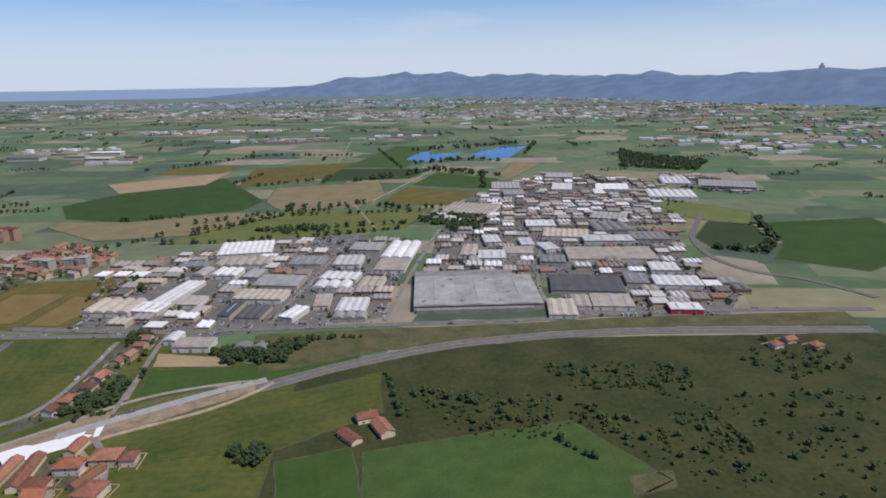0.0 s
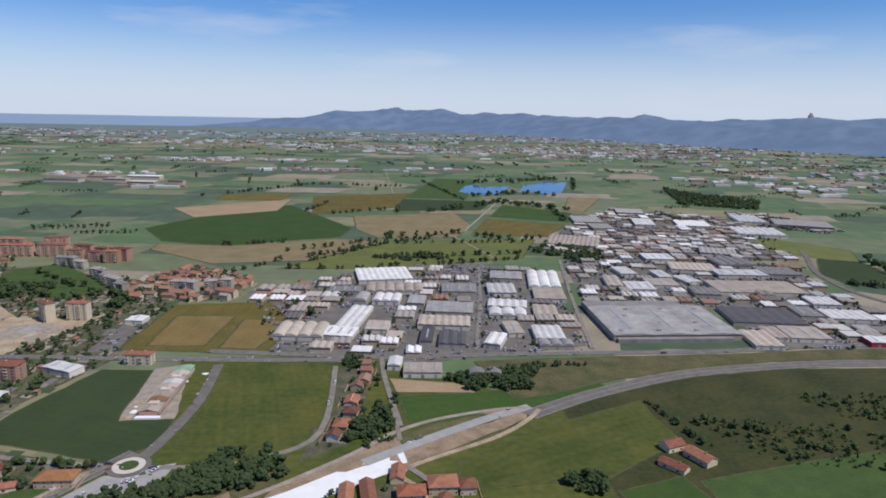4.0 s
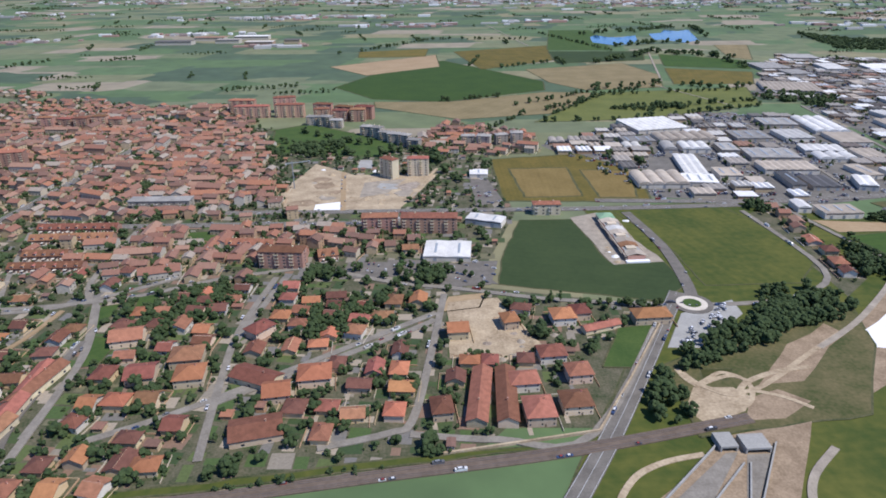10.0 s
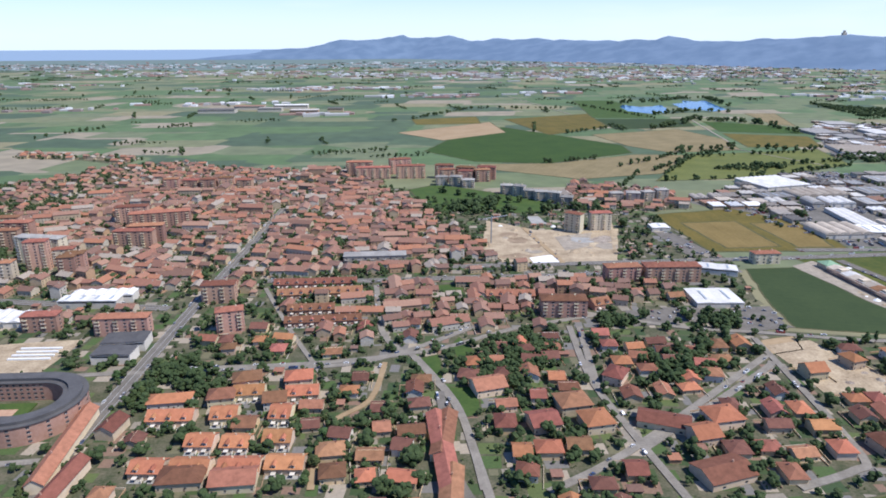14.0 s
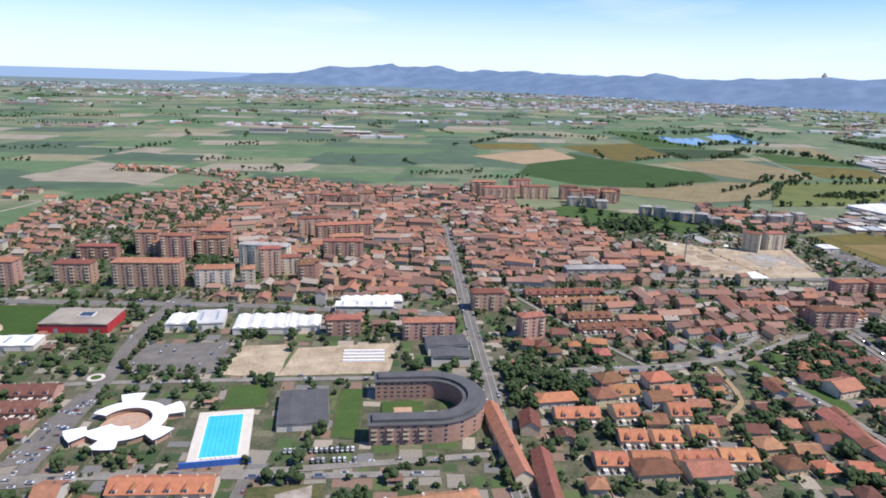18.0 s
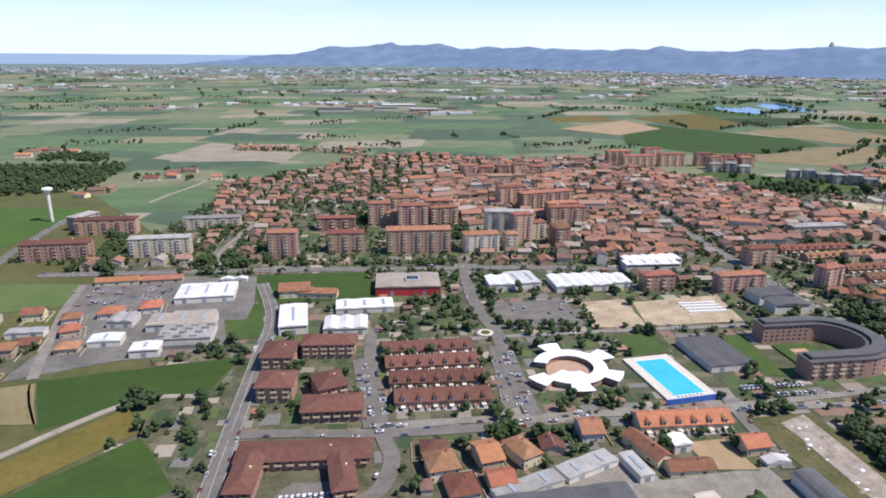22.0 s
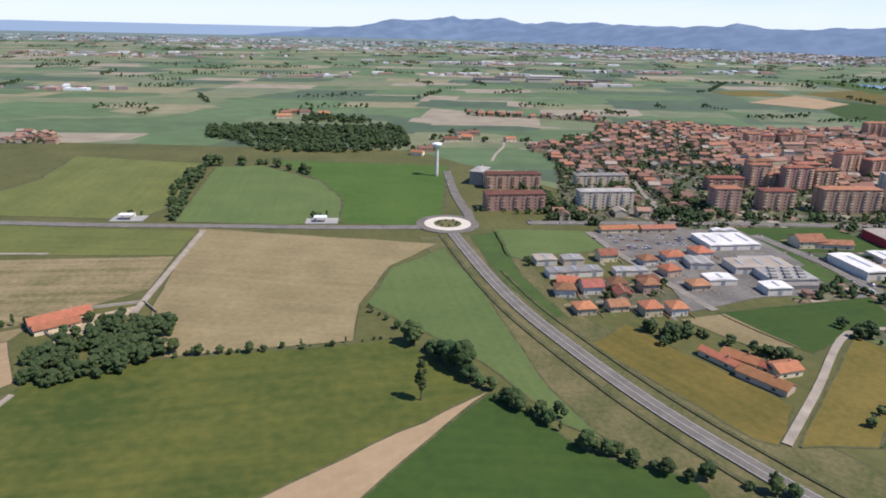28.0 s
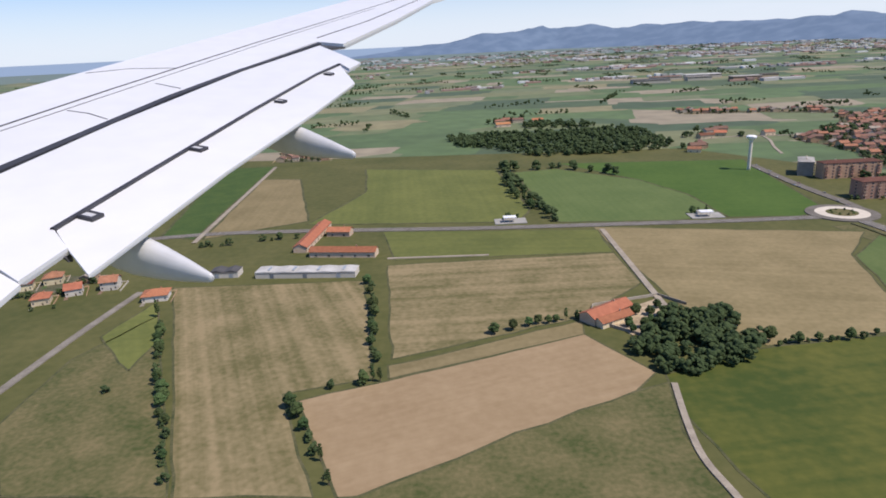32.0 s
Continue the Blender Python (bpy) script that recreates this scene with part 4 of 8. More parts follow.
def terr(x, y, w, d, h, turn):
    """A terrace: one long roof, party chimneys, dormers and a door to each home."""
    orange = y < 285 and (y < 210 and x > -700 or x > -600)
    t = thing("terraced_houses", x, y, turn, "terrace of brick homes with %s tiled roof" % ("orange" if orange else "dark brown"), "house", "terraces")
    h = min(h, 5.4)
    wh, rise = h * 0.46, h * 0.38
    s = Solid()
    s.house(w, d, wh, rise)
    part("wall", s.mesh("wall", "wall_brick" if not orange else "wall_plaster"), t)
    r = Solid()
    r.gable(-w / 2 - 0.25, -0.35, w / 2 + 0.25, d + 0.35, wh - 0.1, rise * 1.04)
    part("roof", r.mesh("roof", "roof_orange" if orange else "roof_tile" if y > 285 else "roof_dark_tile"), t)
    n = max(2, round(w / 4.4))
    for i in range(n):
        x0 = -w / 2 + (i + 0.5) * w / n
        g = Solid()
        g.box(-0.6, 0.1, wh, 0.6, d * 0.4, wh + rise * 0.55, 0)
        dorm = part("dormer", g.mesh("dormer", "wall_white"), t, at=(x0, 0, 0))
        q = Solid()
        q.gable(-0.25 - d * 0.2, -0.75, 0.1 + d * 0.2, 0.75, 0, 0.4, 0.08)
        cap = part("dormer_roof", q.mesh("dormer_roof", "roof_orange" if orange else "roof_tile" if y > 285 else "roof_dark_tile"), dorm, at=(0, d * 0.2, wh + rise * 0.55))
        cap.rotation_euler = (0, 0, radians(90))
        part("window", SMALL_PANE, dorm, at=(0, 0.08, wh + 0.1))
        c = Solid()
        c.box(-0.2, -0.2, 0, 0.2, 0.2, 0.9)
        part("chimney", c.mesh("chimney", "wall_plaster"), t, at=(x0 + w / n * 0.45, d * 0.55, wh + rise * 0.75))
        part("window", TALL_PANE, t, at=(x0 - 0.8, -0.02, 0.2))
        part("window", SMALL_PANE, t, at=(x0 + 0.8, -0.02, 0.5))
        p = Solid()
        p.box(-w / n * 0.45, -1.6, 0, w / n * 0.45, 0, 0.1, 0).box(w / n * 0.42, -1.6, 0.1, w / n * 0.45, 0, 1.1, 1).box(-0.7, -1.5, 1.25, 0.7, 0, 1.33, 1)
        part("porch", p.mesh("porch", "concrete", "wall_white"), t, at=(x0, 0, 0))
    k = max(1, round(w / d))
    for q in range(k):
        u = -w / 2 + (q + 0.5) * w / k
        TAKEN.append((x + u * math.cos(radians(turn)) - d / 2 * math.sin(radians(turn)), y + u * math.sin(radians(turn)) + d / 2 * math.cos(radians(turn)), d * 0.7))


def bay_roof(s, x0, x1, y0, y1, z, rise, bays, style, k=0):
    """A row of ridges or barrel vaults side by side, in one skin."""
    line = {"vault": [(0, 0), (0.12, 0.5), (0.3, 0.88), (0.5, 1), (0.7, 0.88), (0.88, 0.5)], "saw": [(0, 0), (0.3, 1)]}.get(style, [(0, 0), (0.5, 1)])
    top = [(x0 + (i + a) * (x1 - x0) / bays, z + b * rise) for i in range(bays) for a, b in line] + [(x1, z)]
    n = len(top)
    v = [(x, y, h) for y in (y0, y1) for x, h in top] + [(x, y, z - 0.2) for y in (y0, y1) for x in (x0, x1)]
    f = [(i, i + 1, n + i + 1, n + i) for i in range(n - 1)]
    f += [(2 * n, 2 * n + 1, *range(n - 1, -1, -1)), (2 * n + 3, 2 * n + 2, *range(n, 2 * n)), (2 * n, 0, n, 2 * n + 2), (2 * n + 1, 2 * n + 3, 2 * n - 1, n - 1)]
    s.add(v, f, k)


def hall(x, y, w, d, h, turn, roof="roof_white", wall="wall_white", label="", rib=True, shape=""):
    """A works hall: low pitched roof in bays, skylight strips, parapet, doors and a window band."""
    label = label or {"roof_white": "white works hall with low ribbed roof", "roof_slate": "long workshop with dark roof and pale walls", "roof_grey": "grey works hall with weathered roof", "roof_old": "vast factory hall with a stained grey roof", "roof_tan": "works hall with a beige roof"}[roof]
    if taken_by_block(x, y, w, d, turn):
        return None
    h = min(h, 6.0) * 0.74
    t = thing("works_hall", x, y, turn, label, "building", "works halls")
    s = Solid()
    s.box(-w / 2, 0, 0, w / 2, d, h - 0.3)
    part("wall", s.mesh("wall", wall), t)
    style = ("bays", "flat", "vault", "bays", "flat")[int(w * 7 + d * 3) % 5]
    style = shape or style
    bays = max(1, round(w / (5.0 if style == "bays" else 2.6 if style == "saw" else 7.5)))
    if x < -260 and not shape and (style == "vault" or -380 < x) or wall == "wall_red":
        style, bays = "flat", max(1, round(w / 12))
    if not rib and roof == "roof_old":
        style, bays = "flat", 3
    r = Solid()
    rise = {"bays": 0.13, "flat": 0.035, "vault": 0.2, "saw": 0.3}[style] * w / bays
    bay_roof(r, -w / 2 - 0.1, w / 2 + 0.1, -0.15, d + 0.15, h - 0.3, rise, bays, style)
    rf = part("roof", r.mesh("roof", roof), t)
    if rib or roof == "roof_old":
        k = Solid()
        k.box(-0.5, -d * 0.3, 0, 0.5, d * 0.3, 0.14)
        sm = k.mesh("skylight", "skylight")
        for i in range(min(bays, 4)):
            u = (i + 0.5) * w / min(bays, 4) - w / 2 if bays > 4 else (i + 0.5) * w / bays - w / 2
            if style == "flat":
                part("skylight", sm, rf, at=(u, d * 0.5, h - 0.3 + rise))
    if roof == "roof_old":
        k = Solid()
        k.box(-w * 0.48, -3.2, 0, w * 0.42, -0.02, h * 0.55)
        part("front_annex", k.mesh("front_annex", "roof_grey"), t)
        k = Solid()
        k.box(-1.2, -0.8, 0, 1.2, 0.8, 0.9)
        for i in range(12):
            part("roof_vent", k.mesh("roof_vent", "roof_grey"), t, at=(-w * 0.42 + (i * 37 % 12) * w * 0.075, d * (0.12 + 0.25 * (i % 4)), h - 0.3))
        k = Solid()
        k.box(-w * 0.5, d + 0.02, 0, w * 0.36, d + 14, h * 0.9)
        part("rear_annex", k.mesh("rear_annex", "roof_grey"), t)
    g = Solid()
    g.box(-0.8, -0.05, 0, 0.8, 0.03, min(2.0, h * 0.6))
    doors = g.mesh("door", "door_metal")
    for i in range(min(3, bays)):
        part("door", doors, t, at=((i + 0.5) * w / min(3, bays) - w / 2, 0, 0))
    b = Solid()
    b.box(-w / 2 + 0.5, -0.04, 0, w / 2 - 0.5, 0.03, min(0.7, h * 0.15))
    part("window_band", b.mesh("window_band", "window_glass"), t, at=(0, 0, h * 0.66))
    p = Solid()
    for x0, y0, x1, y1 in ((-w / 2 - 0.1, -0.12, w / 2 + 0.1, 0.0), (-w / 2 - 0.12, 0, -w / 2 - 0.003, d), (w / 2 + 0.003, 0, w / 2 + 0.12, d)):
        p.box(x0, y0, h - 0.7, x1, y1, h - 0.32)
    part("parapet", p.mesh("parapet", wall), t)
    k = max(1, round(w / max(d, 6)))
    for q in range(k):
        u = -w / 2 + (q + 0.5) * w / k
        TAKEN.append((x + u * math.cos(radians(turn)) - d / 2 * math.sin(radians(turn)), y + u * math.sin(radians(turn)) + d / 2 * math.cos(radians(turn)), max(d, w / k) * 0.6))
    return t


def hallold(x, y, w, d, h, turn):
    hall(x, y, w, d, h, turn, "roof_old", "wall_grey", rib=False)


def works(kind, x, y, w, d, turn):
    roof = {"white": "roof_white", "tan": "roof_tan", "grey": "roof_grey", "dark": "roof_slate", "red": "roof_white"}[kind]
    h = 3.8 + (w * 7 + d * 3) % 1.4
    hall(x, y, w, d, h, turn, roof, "wall_red" if kind == "red" else "wall_grey" if kind in ("grey", "dark") else "wall_white", {"tan": "works hall with beige ribbed roof", "red": "red walled works hall with pale roof"}.get(kind, ""), rib=d < 30)


def halldark(x, y, w, d, h, turn):
    hall(x, y, w, d, h, turn, "roof_slate", "wall_white", rib=False)


def hallred(x, y, w, d, h, turn):
    t = hall(x, y, w, d, h, turn, "roof_tan", "wall_red", "red walled commercial hall with pale flat roof", rib=False)
    s = Solid()
    s.box(-3, -2.5, 0, 3, 2.5, 0.9, 0).box(-2.6, -2.1, 0.9, 2.6, 2.1, 0.95, 1)
    part("roof_light_well", s.mesh("roof_light_well", "roof_white", "window_glass"), t, at=(2, d * 0.5, min(h, 6.0) * 0.74 - 0.2))


def barn(x, y, length, w, h, turn):
    """A long farm or row building, placed by the middle of its ridge."""
    t = thing("long_house", x + w / 2 * math.sin(radians(turn)), y - w / 2 * math.cos(radians(turn)), turn, "long low building with a red tiled roof", "building", "long low buildings")
    wh, rise = h * 0.62, h * 0.38
    s = Solid()
    s.house(length, w, wh, rise)
    part("wall", s.mesh("wall", "wall_plaster"), t)
    r = Solid()
    r.gable(-length / 2 - 0.3, -0.35, length / 2 + 0.3, w + 0.35, wh - 0.1, rise * 1.04)
    part("roof", r.mesh("roof", "roof_orange" if x < -1000 or -900 < x < -860 else "roof_tile"), t)
    if h > 2:
        for i in range(max(2, int(length / 5))):
            part("window", WIDE_PANE, t, at=(-length / 2 + (i + 0.5) * length / max(2, int(length / 5)), -0.02, 0.5))
        c = Solid()
        c.box(-0.2, -0.2, 0, 0.2, 0.2, 0.9)
        part("chimney", c.mesh("chimney", "wall_brick"), t, at=(length * 0.2, w * 0.5, wh + rise - 0.1))
    n = max(1, round(length / w))
    for q in range(n):
        u = -length / 2 + (q + 0.5) * length / n
        TAKEN.append((x + u * math.cos(radians(turn)), y + u * math.sin(radians(turn)), w * 0.75))


def site(x, y, length, w, h, turn):
    """A long building still going up, in a scaffold."""
    t = thing("unfinished_building", x + w / 2 * math.sin(radians(turn)), y - w / 2 * math.cos(radians(turn)), turn, "unfinished brick building with half laid roof and scaffold", "building")
    s = Solid()
    s.box(-length / 2 + 6, 0, 0, length / 2, w, h * 0.5)
    part("wall", s.mesh("wall", "wall_brick"), t)
    n = 9
    for i in range(n):
        x0, x1 = -length / 2 + 6 + i * (length - 6) / n, -length / 2 + 6 + (i + 1) * (length - 6) / n
        r = Solid()
        if i % 3 == 1:
            r.box(x0 + 0.2, 0.3, h * 0.5, x1 - 0.2, w - 0.3, h * 0.54, 0).box(x0 + 0.5, 1.5, h * 0.54, x1 - 1.5, w - 2, h * 0.7, 1)
            part("floor_slab", r.mesh("floor_slab", "concrete", "wall_cream"), t)
        else:
            r.gable(x0, -0.35, x1, w + 0.35, h * 0.5, h * 0.2)
            part("roof", r.mesh("roof", ("roof_tan", "roof_tile", "roof_white")[i % 3 if i < 5 else (i + 1) % 3]), t)
    r = Solid()
    r.box(-length / 2 - 2, 0.2, 0, -length / 2 + 5.4, w - 0.2, h * 0.55, 0).hip(-length / 2 - 2.4, -0.2, -length / 2 + 5.8, w + 0.2, h * 0.55, h * 0.34, 0.1, 1)
    part("end_pavilion", r.mesh("end_pavilion", "wall_cream", "roof_green"), t, "end house under pale green roofing")
    p = Solid()
    p.box(-0.05, -0.05, 0, 0.05, 0.05, h * 0.56)
    post = p.mesh("scaffold_post", "roof_tan")
    for i in range(16):
        for q in (-0.8, w + 0.8):
            part("scaffold_post", post, t, at=(-length / 2 + 6 + (i + 0.5) * (length - 6) / 16, q, 0))
    for q in (-0.8, w + 0.8):
        for z in (h * 0.25, h * 0.45):
            g = Solid()
            g.box(-length / 2 + 6, q - 0.25, z, length / 2, q + 0.25, z + 0.08)
            part("scaffold_deck", g.mesh("scaffold_deck", "roof_tan"), t)
    g = Solid()
    g.box(length / 2 + 0.3, -1, 0, length / 2 + 2.6, w + 1.5, 0.9, 0)
    part("loading_platform", g.mesh("loading_platform", "membrane"), t)
    for q in range(6):
        u = -length / 2 + (q + 0.5) * length / 6
        TAKEN.append((x + u * math.cos(radians(turn)), y + u * math.sin(radians(turn)), w * 0.75))


# ---- landmark buildings ----
def arc_solid(cx, cy, r0, r1, a0, a1, z0, z1, steps=24, k=0, s=None):
    """A curved bar between two radii and two angles (degrees)."""
    s = s or Solid()
    v, f = [], []
    full = a1 - a0 >= 360
    m = steps if full else steps + 1
    for i in range(m):
        b = radians(a0 + (a1 - a0) * i / steps)
        v += [(cx + r * math.cos(b), cy + r * math.sin(b), z) for z in (z0, z1) for r in (r0, r1)]
    for i in range(steps):
        p, q = 4 * i, 4 * ((i + 1) % m)
        f += [(p + 2, p + 3, q + 3, q + 2), (p, q, q + 1, p + 1), (p + 1, q + 1, q + 3, p + 3), (p, p + 2, q + 2, q)]
    if not full:
        f += [(0, 1, 3, 2), (4 * m - 4, 4 * m - 2, 4 * m - 1, 4 * m - 3)]
    s.add(v, f, k)
    return s


def round_school(x, y):
    """A ring of rooms under a white membrane roof, with fan-shaped wings round a paved court."""
    t = thing("round_pavilion", x, y, 0, "round pavilion with white fan-shaped roofs about a paved court", "building")
    part("court", arc_solid(0, 0, 0.3, 9, 0, 360, -0.2, 0.62, 40).mesh("court", "terracotta_paving"), t)
    for r in (3.2, 6.0):
        part("court_ring", arc_solid(0, 0, r, r + 0.35, 0, 360, 0.5, 0.68, 40).mesh("court_ring", "concrete"), t)
    part("wall", arc_solid(0, 0, 9.3, 13.2, -75, 150, 0, 3.2, 40).mesh("wall", "wall_brick"), t)
    part("roof", arc_solid(0, 0, 8.6, 13.8, -82, 155, 3.3, 3.6, 44).mesh("roof", "membrane"), t)
    part("wall", arc_solid(0, 0, 5.5, 12.5, -140, -70, 0, 2.4, 20).mesh("wall", "wall_plaster"), t)
    part("roof", arc_solid(0, 0, 4.6, 13.8, -150, -64, 3.25, 3.5, 24).mesh("roof", "membrane"), t)
    for a in (97, 22, -38, -98, -150):
        part("wing_wall", arc_solid(0, 0, 12.6, 18.5, a - 10, a + 10, 0, 2.8, 8).mesh("wing_wall", "wall_brick"), t)
        part("wing_roof", arc_solid(0, 0, 12.4, 19.5, a - 13, a + 13, 3.62, 3.85, 10).mesh("wing_roof", "membrane"), t)
        p = Solid()
        p.box(-0.15, -0.15, 0, 0.15, 0.15, 3.7)
        for o in (-9, 9):
            part("post", p.mesh("post", "wall_white"), t, at=(19 * math.cos(radians(a + o)), 19 * math.sin(radians(a + o)), 0))
    t.scale = (0.87, 0.87, 0.66)
    TAKEN.append((x, y, 18))


def swimming_pool():
    """An open-air pool with its deck, lane ropes and blue end screen."""
    t = thing("swimming_pool", -673.0, 226.0, 2, "bright blue open-air swimming pool with a pale deck", "pool")
    s = Solid()
    s.box(-8.4, -15, -0.3, 8.4, 14.5, 0.7)
    part("deck", s.mesh("deck", "pool_deck"), t)
    s = Solid()
    s.box(-5.3, -12, 0.5, 5.3, 11.6, 0.73)
    part("water", s.mesh("water", "pool_water"), t)
    s = Solid()
    for x0, y0, x1, y1 in ((-5.6, -12.3, 5.6, -12), (-5.6, 11.6, 5.6, 11.9), (-5.6, -12, -5.3, 11.6), (5.3, -12, 5.6, 11.6)):
        s.box(x0, y0, 0.6, x1, y1, 0.8)
    part("coping", s.mesh("coping", "paint"), t)
    s = Solid()
    s.box(-0.04, -11.9, 0.72, 0.04, 11.5, 0.76)
    rope = s.mesh("lane_rope", "pool_blue")
    for i in range(7):
        part("lane_rope", rope, t, at=(-3.9 + i * 1.3, 0, 0))
    s = Solid()
    s.box(-10.0, -15.6, 0, 9.5, -15.2, 1.9)
    part("screen", s.mesh("screen", "pool_blue"), t, "blue end screen")
    s = Solid()
    s.box(-0.4, -0.3, 0, 0.4, 0.3, 0.5)
    for i in range(7):
        part("starting_block", s.mesh("starting_block", "paint"), t, at=(-3.9 + i * 1.3, -12.7, 0.7))
    TAKEN.append((-673, 226, 16))


def horseshoe_block():
    """A horseshoe of brick flats round a garden, under a slate roof."""
    x, y, lift = -608.5, 231.5, 6.6
    t = thing("horseshoe_block", x, y, -4, "horseshoe-shaped brick apartment block with dark slate roof", "building")
    r0, r1 = 10.6, 17.4
    s = arc_solid(0, 0, r0, r1, -90, 90, 0, lift, 30)
    s.box(-18, r0, 0, 0, r1, lift).box(-20, -r1, 0, 0, -r0, lift)
    part("wall", s.mesh("wall", "wall_brick"), t)
    s = arc_solid(0, 0, r0 - 0.4, r1 + 0.4, -90, 90, lift, lift + 0.25, 30)
    s.box(-18.4, r0 - 0.4, lift, 0, r1 + 0.4, lift + 0.25).box(-20.4, -r1 - 0.4, lift, 0, -r0 + 0.4, lift + 0.25)
    arc_solid(0, 0, r0 + 1.3, r1 - 1.3, -90, 90, lift + 0.25, lift + 1.2, 30, 0, s)
    s.box(-17, r0 + 1.3, lift + 0.25, 0, r1 - 1.3, lift + 1.2).box(-19, -r1 + 1.3, lift + 0.25, 0, -r0 - 1.3, lift + 1.2)
    part("roof", s.mesh("roof", "roof_slate"), t)
    for k in range(4):
        z = 0.5 + k * 1.55
        for i in range(8):
            b = part("balcony", BALCONY, t, at=(-18.5 + i * 2.4, -r1, z)) if i % 2 == 0 and k else part("window", WIDE_PANE, t, at=(-18.5 + i * 2.4, -r1 - 0.02, z + 0.3))
            part("window", WIDE_PANE, t, at=(-16.8 + i * 2.2, r0 - 0.02, z + 0.3))
        for i in range(9):
            g = -80 + i * 18
            b = part("window", WIDE_PANE, t, at=((r1 + 0.03) * math.cos(radians(g)), (r1 + 0.03) * math.sin(radians(g)), z + 0.3))
            b.rotation_euler = (0, 0, radians(g + 90))
    s = Solid()
    s.box(-16, -8, 0, -2, 8, 0.62, 0).box(-12, -4, 0.6, -6, 4, 0.7, 1)
    part("garden", s.mesh("garden", "grass", "terracotta_paving"), t)
    TAKEN.append((x, y, 24))
    TAKEN.append((x - 16, y, 20))


def court_block():
    """Four wings of flats round a court, under red tiles."""
    t = thing("courtyard_block", -618.0, 174.0, 3, "brick courtyard apartment block with red tiled roofs", "building")
    w, d, u, h = 28.5, 19.0, 6.0, 4.9
    for name, x0, y0, x1, y1 in (("front", -w / 2, -d / 2, w / 2, -d / 2 + u), ("back", -w / 2, d / 2 - u, w / 2, d / 2), ("side", -w / 2, -d / 2 + u, -w / 2 + u, d / 2 - u), ("side", w / 2 - u, -d / 2 + u, w / 2, d / 2 - u)):
        s = Solid()
        s.box(x0, y0, 0, x1, y1, h)
        wing = part(name + "_wing", s.mesh("wing", "wall_brick"), t)
        r = Solid()
        r.hip(x0 - 0.4, y0 - 0.4, x1 + 0.4, y1 + 0.4, h + 0.004, 1.7, 0.15)
        part("roof", r.mesh("roof", "roof_tile"), wing)
        n = int((x1 - x0) / 2.5)
        for k in range(3):
            for i in range(n):
                part("window", WIDE_PANE if i % 3 else TALL_PANE, wing, at=(x0 + (i + 0.5) * (x1 - x0) / n, y0 - 0.02, 0.5 + k * 1.6))
        c = Solid()
        c.box(-0.3, -0.3, 0, 0.3, 0.3, 1.0)
        for i in range(3):
            part("chimney", c.mesh("chimney", "wall_white"), wing, at=(x0 + (i + 0.5) * (x1 - x0) / 3, (y0 + y1) / 2 + 0.8, h + 1.2))
    TAKEN.append((-617, 171, 20))


def water_tower(x, y):
    t = thing("water_tower", x, y, 0, "slim white concrete water tower with a mushroom bowl", "tower")
    part("shaft", arc_solid(0, 0, 0.02, 1.0, 0, 360, 0, 18.2, 20).mesh("shaft", "wall_white"), t)
    prof = [(0.95, 17.4), (2.9, 19.4), (3.0, 20.3), (2.0, 20.8), (0.05, 21.0)]
    v, f = [], []
    for i in range(24):
        b = radians(i * 15)
        v += [(r * math.cos(b), r * math.sin(b), z) for r, z in prof]
    n = len(prof)
    for i in range(24):
        for j in range(n - 1):
            p, q = i * n + j, (i + 1) % 24 * n + j
            f.append((p, q, q + 1, p + 1))
    part("bowl", mesh_of("bowl", v, f, ["membrane"]), t)
    s = Solid()
    s.box(-0.3, -1.0, 0, 0.3, -0.93, 1.2)
    part("door", s.mesh("door", "door_metal"), t)
    TAKEN.append((x, y, 4))


def roundabout(x, y, r, island=True):
    """A ring road with lanes, kerb and a planted island."""
    t = thing("roundabout", x, y, 0, "road roundabout with a pale paved rim and planted island", "roundabout")
    t["kind"] = "structure"
    part("ring_road", arc_solid(0, 0, 0.05, r, 0, 360, 0, LEVEL[0] + 0.05, 48).mesh("ring_road", "asphalt"), t)
    part("rim", arc_solid(0, 0, r * 0.40, r * 0.74, 0, 360, 0, LEVEL[0] + 0.15, 48).mesh("rim", "pool_deck"), t)
    part("island", arc_solid(0, 0, 0.05, r * 0.44, 0, 360, 0, LEVEL[0] + 0.22, 32).mesh("island", "drygrass" if r > 10 else "grass"), t)
    TAKEN.append((x, y, r))


LEVEL[0] += 0.01
roundabout(-946, 370, 15)
roundabout(-247, 240, 8)
roundabout(-722, 270, 4)
round_school(-702.6, 235.6)
swimming_pool()
horseshoe_block()
court_block()
water_tower(-935.5, 474)

# buildings: middle of the front foot, width, depth, height, turn
apart(-729.8, 371.7, 32.9, 9, 12.6, -6)
apart(-766.6, 379.7, 18.4, 8, 10.5, -6)
apart(-798.3, 376.7, 14.3, 8, 13.1, -7)
apart(-725.4, 419.8, 17.9, 6, 14.1, -6)
apart(-706.4, 435.8, 17.1, 7, 12.7, -6)
apart(-743.7, 430.4, 13.2, 6, 13.7, -6)
apart(-769.4, 424.2, 22.3, 6, 7.4, -6)
aptwhite(-697.2, 368.0, 18.5, 8, 9.7, -1)
aptwhite(-680.9, 368.6, 6.6, 7, 9.0, 2)
aptwhite(-675.5, 393.5, 26.8, 7, 14.6, -16)
apart(-650.3, 375.7, 9.8, 7, 10.1, 6)
aptwhite(-660.7, 387.5, 11.5, 6, 9.4, 5)
apart(-629.2, 456.1, 37.0, 8, 11.0, 9)
